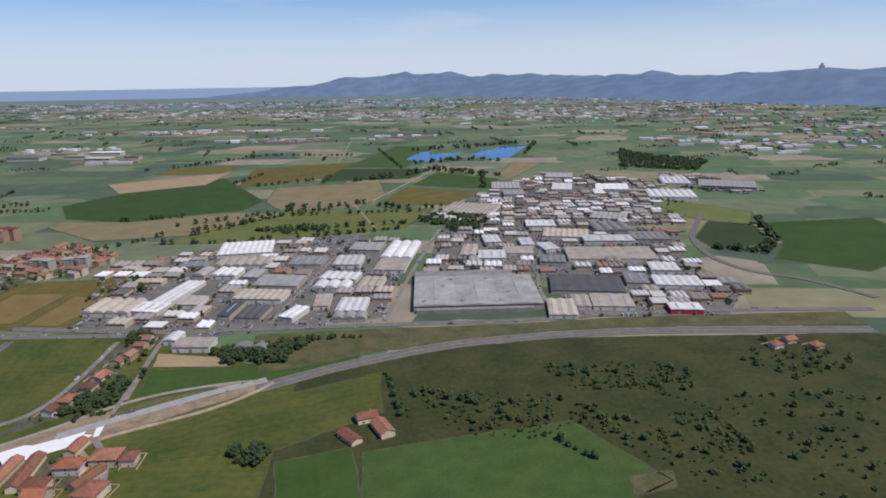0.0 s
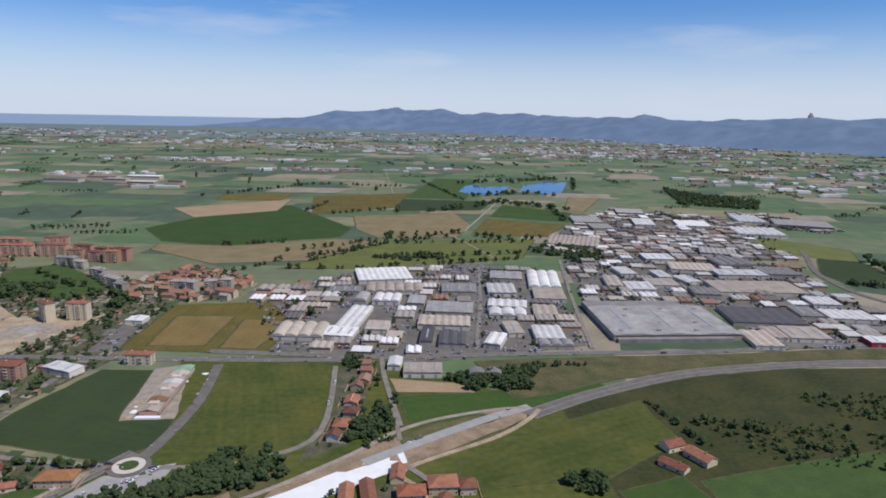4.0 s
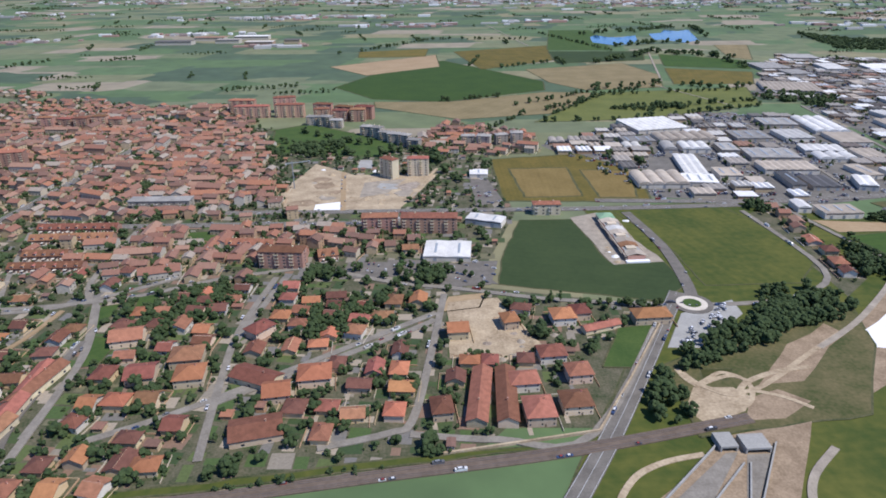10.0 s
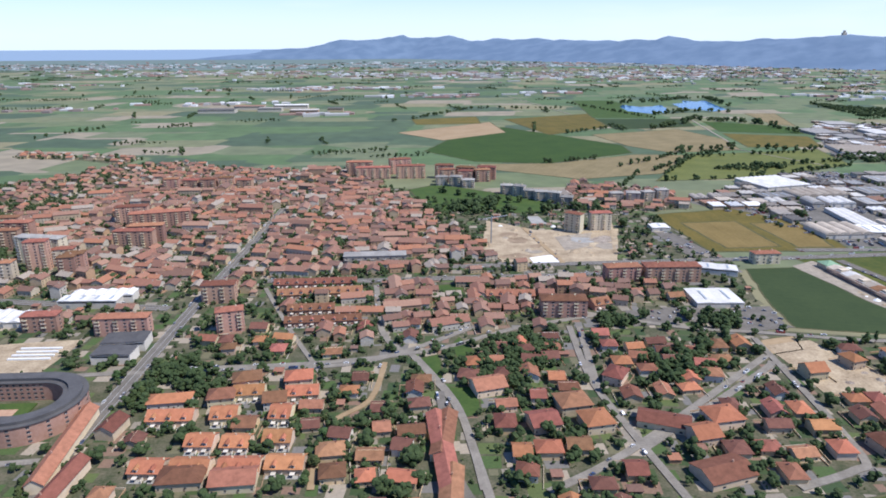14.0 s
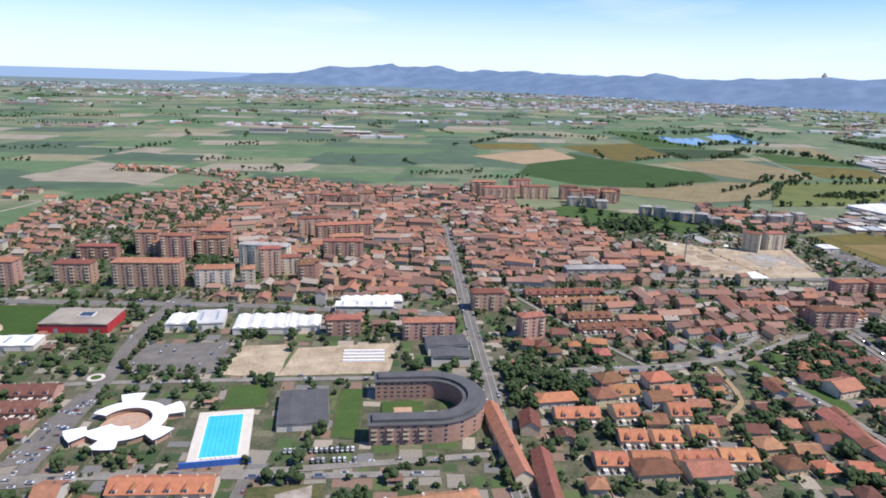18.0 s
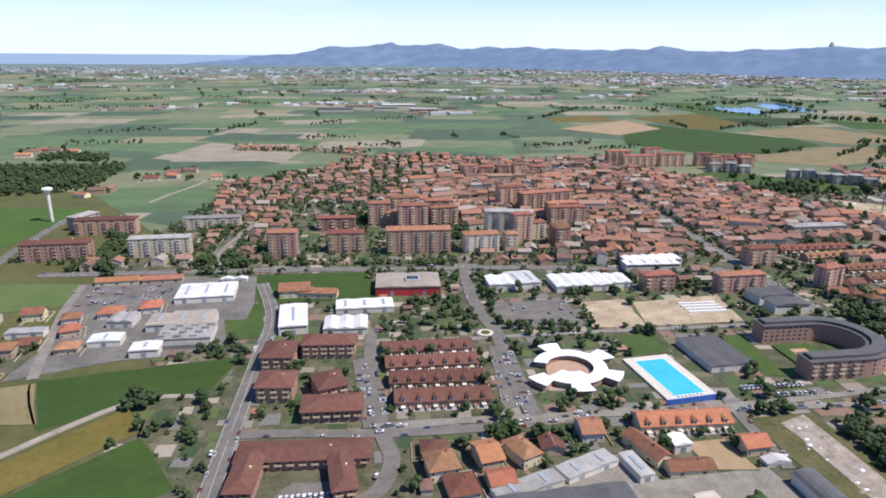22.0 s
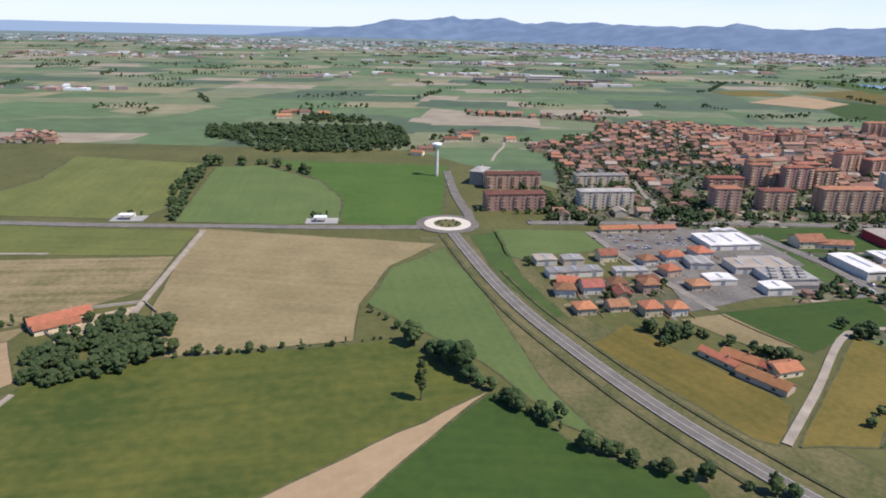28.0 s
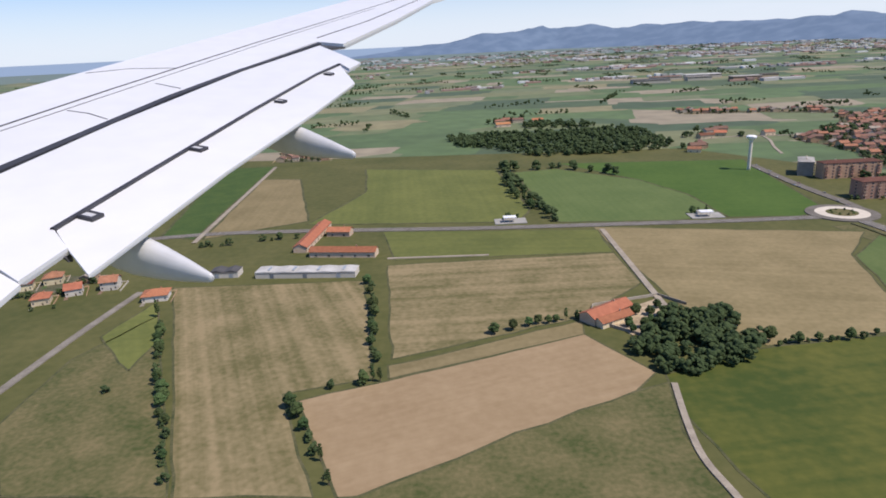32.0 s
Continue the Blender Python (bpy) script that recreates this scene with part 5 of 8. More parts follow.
apart(-629.4, 427.0, 20.2, 7, 10.4, 2)
apart(-649.8, 467.3, 19.8, 7, 12.7, 4)
apart(-723.8, 457.1, 17.9, 7, 10.6, 4)
apart(-567.0, 322.4, 15.0, 7, 9.0, -1)
apart(-634.9, 299.6, 14.4, 6, 7.3, -2)
apart(-907.0, 391.0, 31.2, 9, 8.6, -1, label="long red brick apartment block with recessed balconies")
apart(-896.0, 437.0, 32.3, 8, 8.6, -3, label="long red brick apartment block with recessed balconies")
apart(-908.5, 453.0, 16.0, 8, 8.0, 60, "wall_grey", "grey apartment block beside the road")
aptwhite(-858.5, 389.5, 29.4, 7, 9.5, -2)
aptwhite(-840.0, 441.0, 32.3, 6, 6.3, -2)
apart(-725.4, 420.7, 18.6, 8, 10.0, -5)
apart(-501.3, 612.3, 23.1, 7, 12.4, -6)
apart(-464.1, 617.7, 19.7, 7, 13.1, 8)
apart(-410.3, 585.9, 55.1, 6, 14.6, -16)
aptwhite(-283.5, 341.0, 14.5, 6, 5.8, -4)
aptgrey(-306.5, 483.0, 22.8, 5, 8.8, -27)
aptgrey(-281.2, 485.8, 21.2, 5, 9.1, 2)
apart(-413.5, 285.9, 20.0, 8, 8.0, -8)
apart(-346.7, 321.0, 27.7, 8, 8.2, -6)
condo(-796.6, 253.4, 10.3, 12, 7.6, -8)
condo(-779.8, 260.2, 17.7, 8, 6.9, -8)
condo(-796.7, 233.6, 10.7, 10, 7.9, -9)
condo(-780.3, 219.6, 17.0, 9, 5.1, -6)
condo(-779.3, 230.4, 8.6, 10, 11.4, 13)
condo(-788.3, 199.1, 33.4, 8, 6.1, -7)
condo(-803.0, 188.5, 6.3, 16, 6.9, -9)
condo(-778.7, 185.3, 5.6, 16, 6.5, 2)
terr(-746.0, 256.4, 30.9, 8, 4.7, -4)
terr(-746.7, 245.0, 30.4, 8, 4.6, -4)
terr(-747.3, 233.8, 29.6, 8, 4.6, -6)
terr(-747.8, 221.6, 28.6, 8, 5.2, -6)
terr(-684.3, 196.2, 26.6, 8, 5.7, -6)
terr(-562.3, 219.5, 14.4, 7, 5.8, -5)
terr(-545.5, 218.6, 8.3, 8, 6.3, -1)
terr(-539.9, 232.5, 10.2, 7, 6.1, -2)
terr(-521.8, 230.0, 10.9, 7, 6.7, -2)
terr(-528.0, 216.6, 6.6, 9, 8.1, -8)
terr(-562.1, 193.4, 9.3, 7, 4.9, -8)
terr(-550.3, 192.4, 10.9, 7, 4.9, -8)
terr(-536.5, 191.2, 11.6, 7, 4.7, -6)
terr(-523.9, 190.5, 10.7, 7, 4.9, -8)
terr(-550.2, 204.7, 8.3, 7, 4.8, -8)
terr(-539.6, 203.2, 8.3, 7, 4.4, -8)
terr(-527.3, 203.5, 8.4, 7, 5.4, -8)
hallred(-744.2, 313.7, 27.7, 18, 6.6, -7)
hall(-703.0, 312.7, 11.1, 12, 4.3, -4)
hall(-691.2, 312.6, 12.7, 16, 4.3, 2)
hall(-667.4, 304.8, 25.8, 16, 4.3, -3)
hall(-791.7, 281.9, 10.5, 22, 5.2, 0)
hall(-773.0, 277.8, 16.0, 12, 4.3, -6)
hall(-764.0, 297.7, 22.8, 10, 3.7, -3)
hall(-828.0, 320.5, 23.5, 17, 4.2, -1, shape="flat")
hall(-833.0, 292.5, 24.0, 11, 4.6, -4, "roof_tan", shape="flat")
hall(-829.5, 279.5, 18.5, 12.6, 4.4, -4, "roof_old", "wall_white", "works hall with a striped sawtooth roof and white walls", False, "saw")
hall(-841.0, 271.8, 9.5, 7, 4.6, -2, shape="flat")
hall(-856.5, 283.0, 11.0, 7, 3.8, -2, shape="flat")
hall(-855.5, 299.5, 9.5, 9, 4.2, -8, "roof_grey", shape="bays")
hall(-886.5, 296.0, 13.0, 5, 3.6, -3, "roof_grey", shape="flat")
hall(-916.0, 310.5, 8.5, 7, 4.0, 0, "roof_tan", shape="flat")
hall(-905.0, 309.5, 8.5, 6, 4.2, 0, "roof_grey", "wall_cream", shape="flat")
hall(-621.0, 329.4, 28.5, 8, 8.1, -2)
hall(-908.6, 296.8, 21.5, 6, 4.0, 2, "roof_grey", shape="flat")
halldark(-729.0, 165.6, 32.0, 11, 4.0, -1)
halldark(-729.0, 154.0, 32.0, 11, 2.6, -1)
hall(-668.8, 157.0, 6.4, 14, 4.4, -2, "roof_slate", "wall_white", rib=False, shape="vault")
hall(-696.0, 157.5, 5.4, 12, 3.4, 2, "roof_tan", shape="flat")
hall(-704.5, 149.0, 6.0, 10, 3.2, 2, "roof_slate", "wall_grey", rib=False, shape="flat")
hall(-717.5, 183.3, 16.0, 5.5, 3.0, 18, "roof_grey", "wall_white", "long pale shed with a row of windows", shape="flat")
hall(-735.0, 178.4, 18.0, 5, 3.0, 15, "roof_grey", "wall_white", "long pale shed with a row of windows", shape="flat")
hall(-706.0, 178.0, 4.0, 10, 3.6, 6, "roof_grey", shape="flat")
halldark(-649.3, 226.3, 15.8, 22, 3.8, -0)
hallold(24.0, 376.0, 80.0, 58, 6.0, 1)
hall(-340.0, 287.2, 21.3, 18, 3.9, -7)
hall(-312.2, 408.8, 11.3, 10, 3.7, -6)
hall(-318.8, 328.3, 19.1, 9, 4.8, -24)
hall(-343.8, 287.8, 17.8, 12, 4.1, -4)
hall(-1183.1, 330.3, 39.1, 7, 3.8, -9)
halldark(-1215.1, 336.5, 11.1, 6, 3.7, -5)
hall(-615.7, 325.8, 14.5, 8, 7.1, 14)
hall(-653.3, 306.2, 17.0, 12, 4.1, -4)
halldark(-594.3, 276.3, 16.6, 10, 6.1, 0)
villa(-917.2, 263.5, 6.4, 6, 4.7, 2)
villa(-905.1, 264.9, 6.6, 6, 4.3, 2)
villa(-895.4, 259.9, 6.2, 6, 6.1, 2)
villa(-886.4, 259.5, 5.6, 6, 5.4, -1)
villa(-887.0, 279.0, 6.1, 6, 6.7, 0)
villa(-897.6, 282.7, 6.1, 6, 5.4, 0)
villa(-908.2, 280.4, 7.3, 7, 5.7, -2)
villa(-919.2, 278.8, 6.8, 6, 5.7, -9)
villa(-889.3, 312.2, 7.3, 6, 6.0, 1)
villa(-870.5, 293.5, 6.4, 6, 5.5, 12)
barn(-905.0, 600.0, 12.0, 7, 4.2, 4)
barn(-890.0, 607.0, 9.0, 6, 4.6, -20)
barn(-856.0, 597.0, 9.0, 6, 4.4, 10)
barn(-939.0, 543.0, 9.0, 6, 4.0, -25)
barn(-1046.0, 737.0, 14.0, 7, 4.4, 3)
barn(-1008.0, 756.0, 11.0, 7, 4.4, -8)
villa(-867.5, 279.0, 7.2, 6, 4.5, -1)
villa(-861.5, 309.0, 8.5, 7, 5.0, -2)
villa(-847.0, 312.0, 7.5, 8, 5.2, 4)
villa(-874.0, 306.0, 6.5, 6, 5.0, 8)
villa(-1234.1, 315.5, 8.6, 7, 4.4, 7)
villa(-1256.4, 330.9, 6.1, 6, 6.9, 6)
villa(-119.3, 217.4, 5.8, 6, 5.9, 3)
villa(-741.8, 189.3, 5.7, 9, 9.7, 6)
villa(-731.5, 189.4, 5.4, 9, 7.3, 20)
villa(-711.8, 196.7, 5.9, 8, 5.4, -5)
villa(-751.1, 179.7, 7.1, 8, 3.7, 3)
villa(-541.2, 240.3, 9.4, 7, 7.2, 8)
villa(-523.5, 238.7, 9.2, 7, 7.9, 3)
villa(-548.2, 229.2, 8.5, 7, 7.2, 3)
villa(-530.2, 225.3, 7.3, 7, 6.6, 2)
villa(-565.2, 230.4, 13.6, 6, 5.0, 1)
villa(-551.3, 187.1, 12.1, 8, 5.3, -2)
villa(-536.8, 184.3, 11.9, 8, 5.7, -1)
villa(-457.5, 224.7, 10.8, 9, 7.3, 10)
villa(-444.7, 201.1, 8.9, 9, 5.5, 6)
villa(-432.5, 209.6, 10.3, 9, 6.8, 5)
villa(-428.4, 198.5, 9.0, 9, 6.5, 5)
villa(-388.0, 195.6, 10.2, 9, 7.5, 4)
villa(-414.5, 226.8, 6.6, 9, 7.8, -39)
villa(-398.6, 187.9, 8.0, 8, 6.3, 6)
aptgrey(-423.3, 556.7, 35.2, 5, 8.9, -30)
apart(-632.3, 413.0, 22.6, 6, 11.2, -5)
apart(-670.8, 381.1, 11.2, 6, 16.0, 5)
apart(-651.9, 370.2, 8.3, 6, 10.3, 7)
apart(-729.7, 426.7, 20.5, 6, 8.5, -5)
apart(-706.3, 420.2, 16.6, 6, 12.1, 3)
apart(-624.1, 572.1, 72.2, 6, 11.6, -3)
apart(-489.6, 596.7, 30.1, 6, 10.1, -3)
apart(-456.9, 595.2, 25.4, 6, 11.1, -3)
apart(-411.7, 573.1, 45.0, 6, 13.8, -3)
aptwhite(-369.5, 413.4, 10.7, 6, 12.2, -43)
aptwhite(-349.7, 415.2, 13.3, 6, 11.4, -4)
aptgrey(-369.8, 502.0, 65.7, 5, 8.9, -50)
terr(-523.8, 336.9, 40.3, 6, 5.1, -3)
terr(-520.7, 323.0, 39.6, 6, 5.3, -0)
apart(-493.8, 369.1, 33.8, 8, 4.6, -3, "wall_grey", "low grey block of flats with ribbon windows")
terr(-432.2, 308.5, 22.6, 6, 7.1, -8)
terr(-523.8, 303.7, 20.6, 6, 5.2, -2)
terr(-517.8, 291.2, 32.5, 6, 4.6, -1)
apart(-599.9, 291.8, 21.8, 6, 7.8, -3)
hall(-624.9, 323.4, 26.5, 7, 8.2, -6)
halldark(-595.4, 265.8, 14.8, 8, 10.4, -6)
apart(-555.6, 289.2, 11.1, 6, 9.5, 9)
apart(-370.9, 324.2, 17.8, 7, 8.0, -1)
terr(-411.3, 296.5, 16.0, 6, 7.3, -2)
terr(-393.1, 292.7, 8.8, 8, 11.3, 13)
terr(-781.0, 173.0, 25, 7, 5.0, 6)
villa(-800.5, 173.5, 9, 8, 5.4, -16)
villa(-754.4, 187.8, 7.4, 8, 7.4, 3)
villa(-741.3, 181.4, 6.1, 6, 4.4, 4)
hall(-690.7, 187.5, 5.1, 5, 4.1, 3)
villa(-671.9, 182.7, 6.9, 6, 5.4, -1)
hall(-669.6, 177.7, 6.7, 3, 2.0, 0)
barn(-868.5, 351.5, 18.0, 5, 3.4, 0)
barn(-849.5, 350.5, 17.0, 5, 3.4, 0)
hall(-818.6, 344.0, 11.6, 3, 2.6, -5)
villa(-791.6, 319.2, 12.5, 9, 7.5, -2)
villa(-292.8, 230.5, 6.3, 7, 6.4, 5)
villa(-267.5, 225.4, 13.4, 7, 6.7, 1)
villa(-300.1, 227.4, 8.5, 8, 10.1, 2)
villa(-320.0, 226.1, 5.6, 7, 8.3, 9)
villa(-340.0, 220.5, 7.2, 7, 8.3, 2)
villa(-309.5, 203.2, 8.8, 7, 7.8, 3)
villa(-321.7, 188.2, 9.1, 7, 7.1, 2)
villa(-303.2, 191.5, 7.6, 7, 9.2, 3)
villa(-307.8, 176.1, 8.7, 8, 9.2, 2)
villa(-319.7, 171.6, 8.4, 10, 12.2, 1)
villa(-348.1, 176.0, 6.0, 8, 6.8, 4)
villa(-139.6, 212.6, 9.7, 7, 6.4, 2)
villa(-128.2, 217.3, 10.4, 8, 7.7, 2)
villa(-145.6, 200.9, 8.4, 7, 5.8, 0)
villa(-141.2, 193.6, 7.8, 8, 6.5, 0)
villa(-124.3, 195.4, 9.1, 9, 8.3, -8)
villa(-1290.7, 336.3, 6.1, 6, 5.2, 18)
villa(-1282.4, 342.0, 6.5, 6, 5.5, 17)
villa(-1267.7, 327.3, 5.6, 6, 5.3, 19)
villa(-1275.8, 319.5, 5.8, 6, 4.9, 16)
barn(-885.0, 216.0, 14.0, 5, 3.2, -60)
barn(-884.5, 228.0, 10.0, 5, 3.2, -52)
barn(-876.0, 221.0, 8.0, 6, 3.4, 7)
barn(-880.5, 223.5, 5.0, 4, 2.8, -52)
barn(-890.7, 228.6, 12.2, 3, 3, -66)
barn(-1083.1, 276.8, 17.2, 6, 4, 32)
barn(-1082.3, 272.1, 12.3, 4, 3, 27)
barn(-1170.3, 355.6, 28.2, 6, 4, -12)
barn(-1186.4, 382.8, 40.3, 6, 4, 81)
barn(-1174.7, 386.9, 11.0, 6, 4, -13)
barn(-32.0, 248.6, 8.6, 6, 4, 21)
barn(-24.4, 239.2, 11.8, 6, 4, -63)
barn(-37.3, 233.6, 10.8, 5, 3, -49)
barn(-478.3, 195.0, 37.2, 6, 4, 90)
site(-255.3, 306.7, 51.3, 8, 5, -90)
barn(-589.2, 210.2, 39.5, 5, 5, -90)
barn(-583.3, 188.8, 25.9, 5, 5, -99)
barn(-578.9, 219.0, 9.1, 6, 5, -103)
barn(-336.3, 185.9, 27.3, 6, 4, -100)
barn(-328.1, 185.4, 27.2, 6, 4, -96)
barn(-407.2, 201.0, 15.8, 8, 4, -27)
barn(-402.1, 174.7, 14.7, 10, 4, 11)
barn(-476.9, 202.3, 23.3, 6, 4, 77)
barn(-478.3, 175.9, 19.3, 6, 4, 80)
barn(-693.3, 180.6, 11.7, 5, 3, -5)
barn(-700.1, 189.5, 13.3, 5, 4, -75)
barn(-784.0, 320.3, 20.9, 5, 4, -13)
barn(-162.7, 212.9, 19.0, 5, 3.5, -88)
barn(-154.6, 213.7, 22.1, 5, 3.5, -82)
barn(-144.7, 230.0, 9.9, 5, 3.5, -93)
barn(-129.7, 208.8, 13.0, 5, 3.5, -112)
barn(-287.6, 224.3, 14.7, 4, 3, 17)
works("tan", -206, 378, 30, 24, -4)
works("white", -183, 379, 19, 17, -11)
works("tan", -160, 390, 14, 17, -6)
works("white", -179, 396, 14, 44, -11)
works("grey", -187, 476, 23, 15, 0)
works("tan", -150, 476, 43, 22, 1)
works("white", -156, 450, 19, 18, -7)
works("white", -157, 509, 43, 39, 9)
works("grey", -174, 451, 9, 18, -7)
works("grey", -135, 444, 12, 20, -7)
works("tan", -118, 397, 33, 19, -6)
works("grey", -113, 425, 32, 24, -7)
works("grey", -102, 475, 26, 24, -4)
works("grey", -61, 514, 26, 24, -8)
works("white", -70, 471, 21, 26, -3)
works("white", -34, 490, 25, 49, -8)
works("tan", -37, 457, 23, 30, -7)
works("white", -72, 437, 27, 17, -11)
works("white", -74, 419, 25, 14, -7)
works("tan", -48, 420, 16, 22, -7)
works("white", -55, 373, 18, 24, -3)
works("tan", -74, 383, 10, 23, 3)
works("white", -92, 363, 10, 20, -20)
works("dark", -130, 368, 8, 26, -6)
works("dark", -115, 365, 16, 22, -6)
works("tan", -133, 322, 20, 13, -2)
works("grey", -101, 320, 18, 7, -3)
works("white", -148, 332, 7, 12, -6)
works("grey", -54, 361, 20, 9, -2)
works("tan", 133, 475, 68, 35, -4)
works("tan", 22, 492, 12, 32, -8)
works("white", 46, 530, 14, 25, 4)
works("tan", 63, 496, 24, 21, -4)
works("white", 41, 483, 21, 23, -3)
works("dark", 97, 402, 48, 35, -7)
works("tan", 73, 360, 17, 28, -6)
works("tan", 106, 372, 25, 23, -6)
works("tan", 87, 374, 11, 21, -6)
works("white", 160, 410, 31, 21, -7)
works("white", 161, 441, 20, 20, -7)
works("grey", 134, 416, 15, 23, -7)
works("red", 147, 363, 19, 12, -6)
works("grey", 157, 561, 33, 32, 1)
works("tan", 109, 545, 39, 29, -13)
works("grey", 179, 528, 32, 27, -5)
works("white", 143, 526, 42, 20, -4)
works("white", 95, 587, 27, 24, -4)
works("white", 92, 507, 13, 21, 13)
works("white", 74, 521, 11, 23, 2)
works("grey", 85, 467, 19, 20, -8)
works("white", 209, 770, 39, 42, -12)
works("grey", 161, 864, 36, 39, -13)
works("grey", 83, 787, 35, 46, -5)
works("white", 148, 771, 24, 47, -12)
works("white", 296, 796, 34, 53, -12)
works("grey", 346, 769, 65, 48, -22)
works("white", 261, 709, 52, 46, -11)
works("tan", 26, 648, 53, 53, -18)
works("grey", 89, 744, 25, 33, -2)
works("grey", 162, 611, 34, 30, -21)
# ---- trees ----
def clump(s, x, y, z, r, seed, k=0):
    """A rough many-sided clump of leaves."""
    q = random.Random(seed)
    g = (1 + 5 ** 0.5) / 2
    base = [(-1, g, 0), (1, g, 0), (-1, -g, 0), (1, -g, 0), (0, -1, g), (0, 1, g), (0, -1, -g), (0, 1, -g), (g, 0, -1), (g, 0, 1), (-g, 0, -1), (-g, 0, 1)]
    faces = [(0, 11, 5), (0, 5, 1), (0, 1, 7), (0, 7, 10), (0, 10, 11), (1, 5, 9), (5, 11, 4), (11, 10, 2), (10, 7, 6), (7, 1, 8), (3, 9, 4), (3, 4, 2), (3, 2, 6), (3, 6, 8), (3, 8, 9), (4, 9, 5), (2, 4, 11), (6, 2, 10), (8, 6, 7), (9, 8, 1)]
    t = q.random() * 6.28
    c, n = math.cos(t), math.sin(t)
    v = []
    for a, b, e in base:
        m = r / 1.9 * q.uniform(0.7, 1.25)
        v.append((x + (a * c - b * n) * m, y + (a * n + b * c) * m, z + e * m * 0.85))
    s.add(v, faces, k)


def crown_into(s, x, y, z0, rx, rz, n, seed, k=0):
    q = random.Random(seed)
    for i in range(n):
        u, a = q.uniform(-0.85, 1), q.uniform(0, 6.283)
        o = math.sqrt(max(0, 1 - u * u)) * q.uniform(0.45, 1.0)
        clump(s, x + rx * 0.78 * o * math.cos(a), y + rx * 0.78 * o * math.sin(a), z0 + rz * (0.95 + 0.72 * u), rx * q.uniform(0.26, 0.46) * (1.3 if n < 10 else 1.0), seed * 977 + i, k)


def tree_meshes(kind, seed):
    q = random.Random(seed)
    s = Solid()
    tall = kind == "poplar"
    h = 1.3
    for i in range(6):
        a, b = radians(60 * i), radians(60 * i + 60)
        s.add([(0.17 * math.cos(a), 0.17 * math.sin(a), 0), (0.17 * math.cos(b), 0.17 * math.sin(b), 0), (0.08 * math.cos(b), 0.08 * math.sin(b), h * 1.6), (0.08 * math.cos(a), 0.08 * math.sin(a), h * 1.6)], [(0, 1, 2, 3)])
    for i in range(4):
        a = i * 1.57 + q.random()
        r = 0.9
        s.add([(0.06, 0, h), (-0.06, 0, h), (r * math.cos(a), r * math.sin(a), h + 1.2), (0, 0.07, h + 0.1)], [(0, 1, 2), (1, 3, 2), (3, 0, 2)])
    trunk = s.mesh("trunk", "bark")
    c = Solid()
    crown_into(c, 0, 0, 0.9, 1.0 if tall else 2.0, 3.0 if tall else 1.9, 46, seed)
    return trunk, c.mesh("crown", "leaves")


TREES = [tree_meshes("round", 11), tree_meshes("round", 12), tree_meshes("round", 13), tree_meshes("poplar", 14)]
COUNT = [0]


def tree(x, y, size=1.0, kind=None):
    kind = rng.choice([0, 1, 2, 0, 1, 2, 3]) if kind is None else kind
    t = new("tree")
    tagged(t, "leafy dark green tree" if kind < 3 else "tall narrow dark green tree", "tree", "trees")
    t.matrix_basis = pose(x, y, 0, 0, 0, rng.uniform(0, 360))
    t.scale = (size, size, size * rng.uniform(0.85, 1.15))
    for name, me in zip(("trunk", "crown"), TREES[kind]):
        part(name, me, t)
    COUNT[0] += 1


MASS = {}  # joined woods and bushes by kind


def mass_tree(x, y, size, bag="woodland", n=16):
    s = MASS.setdefault(bag, Solid())
    crown_into(s, x, y, 0.2 * size, 1.9 * size, 1.75 * size, n, int(x * 31 + y * 17) % 99991)


def area_of(pts):
    return abs(sum(pts[i - 1][0] * pts[i][1] - pts[i][0] * pts[i - 1][1] for i in range(len(pts)))) / 2


def scatter(pts, count):
    xs, ys = [p[0] for p in pts], [p[1] for p in pts]
    out = []
    for _ in range(count * 12):
        if len(out) >= count:
            break
        x, y = rng.uniform(min(xs), max(xs)), rng.uniform(min(ys), max(ys))
        if inside(x, y, pts):
            out.append((x, y))
    return out


def wood(*pts):
    """A closed stand of trees over a rough floor."""
    far = min(p[1] for p in pts) > 420
    n = int(area_of(pts) / (20 if far else 8))
    for x, y in scatter(pts, min(n, 850)):
        if free(x, y, -1.5) and not near_road(x, y, 0.5):
            mass_tree(x, y, rng.choice([0.7, 0.9, 1.1, 1.3, 1.55]) if far else rng.uniform(0.85, 1.45), n=9 if far else 13)


def hedge(grow, *pts):
    """A line of trees and bushes along a ditch or road."""
    for a, b in zip(pts, pts[1:]):
        s = math.hypot(b[0] - a[0], b[1] - a[1])
        far = a[1] > 420
        n = max(1, int(s / ((7 if far else 3.2) * max(1, 0.8 * grow))))
        for i in range(n):
            if rng.random() < 0.12:
                continue
            t = (i + rng.random()) / n
            x, y = a[0] + (b[0] - a[0]) * t + rng.uniform(-1, 1), a[1] + (b[1] - a[1]) * t + rng.uniform(-1, 1)
            if free(x, y, -0.5):
                if not far and COUNT[0] < 260 and rng.random() < 0.6:
                    tree(x, y, grow * rng.uniform(0.5, 0.95))
                else:
                    mass_tree(x, y, grow * (rng.uniform(0.9, 1.7) if far else rng.uniform(0.4, 0.9)), "hedgerow", 8 if far else 12)


def scrub(count, *pts):
    for x, y in scatter(pts, count):
        mass_tree(x, y, rng.choice([0.2, 0.3, 0.45, 0.7]) * rng.uniform(0.8, 1.3), rng.choice(["bushes", "bushes", "hedgerow"]), 7)


# ---- loose houses by quarter ----
STUFF = {"oldtown": Solid(), "industry": Solid()}
LOOSE = [0]
WORKS = []


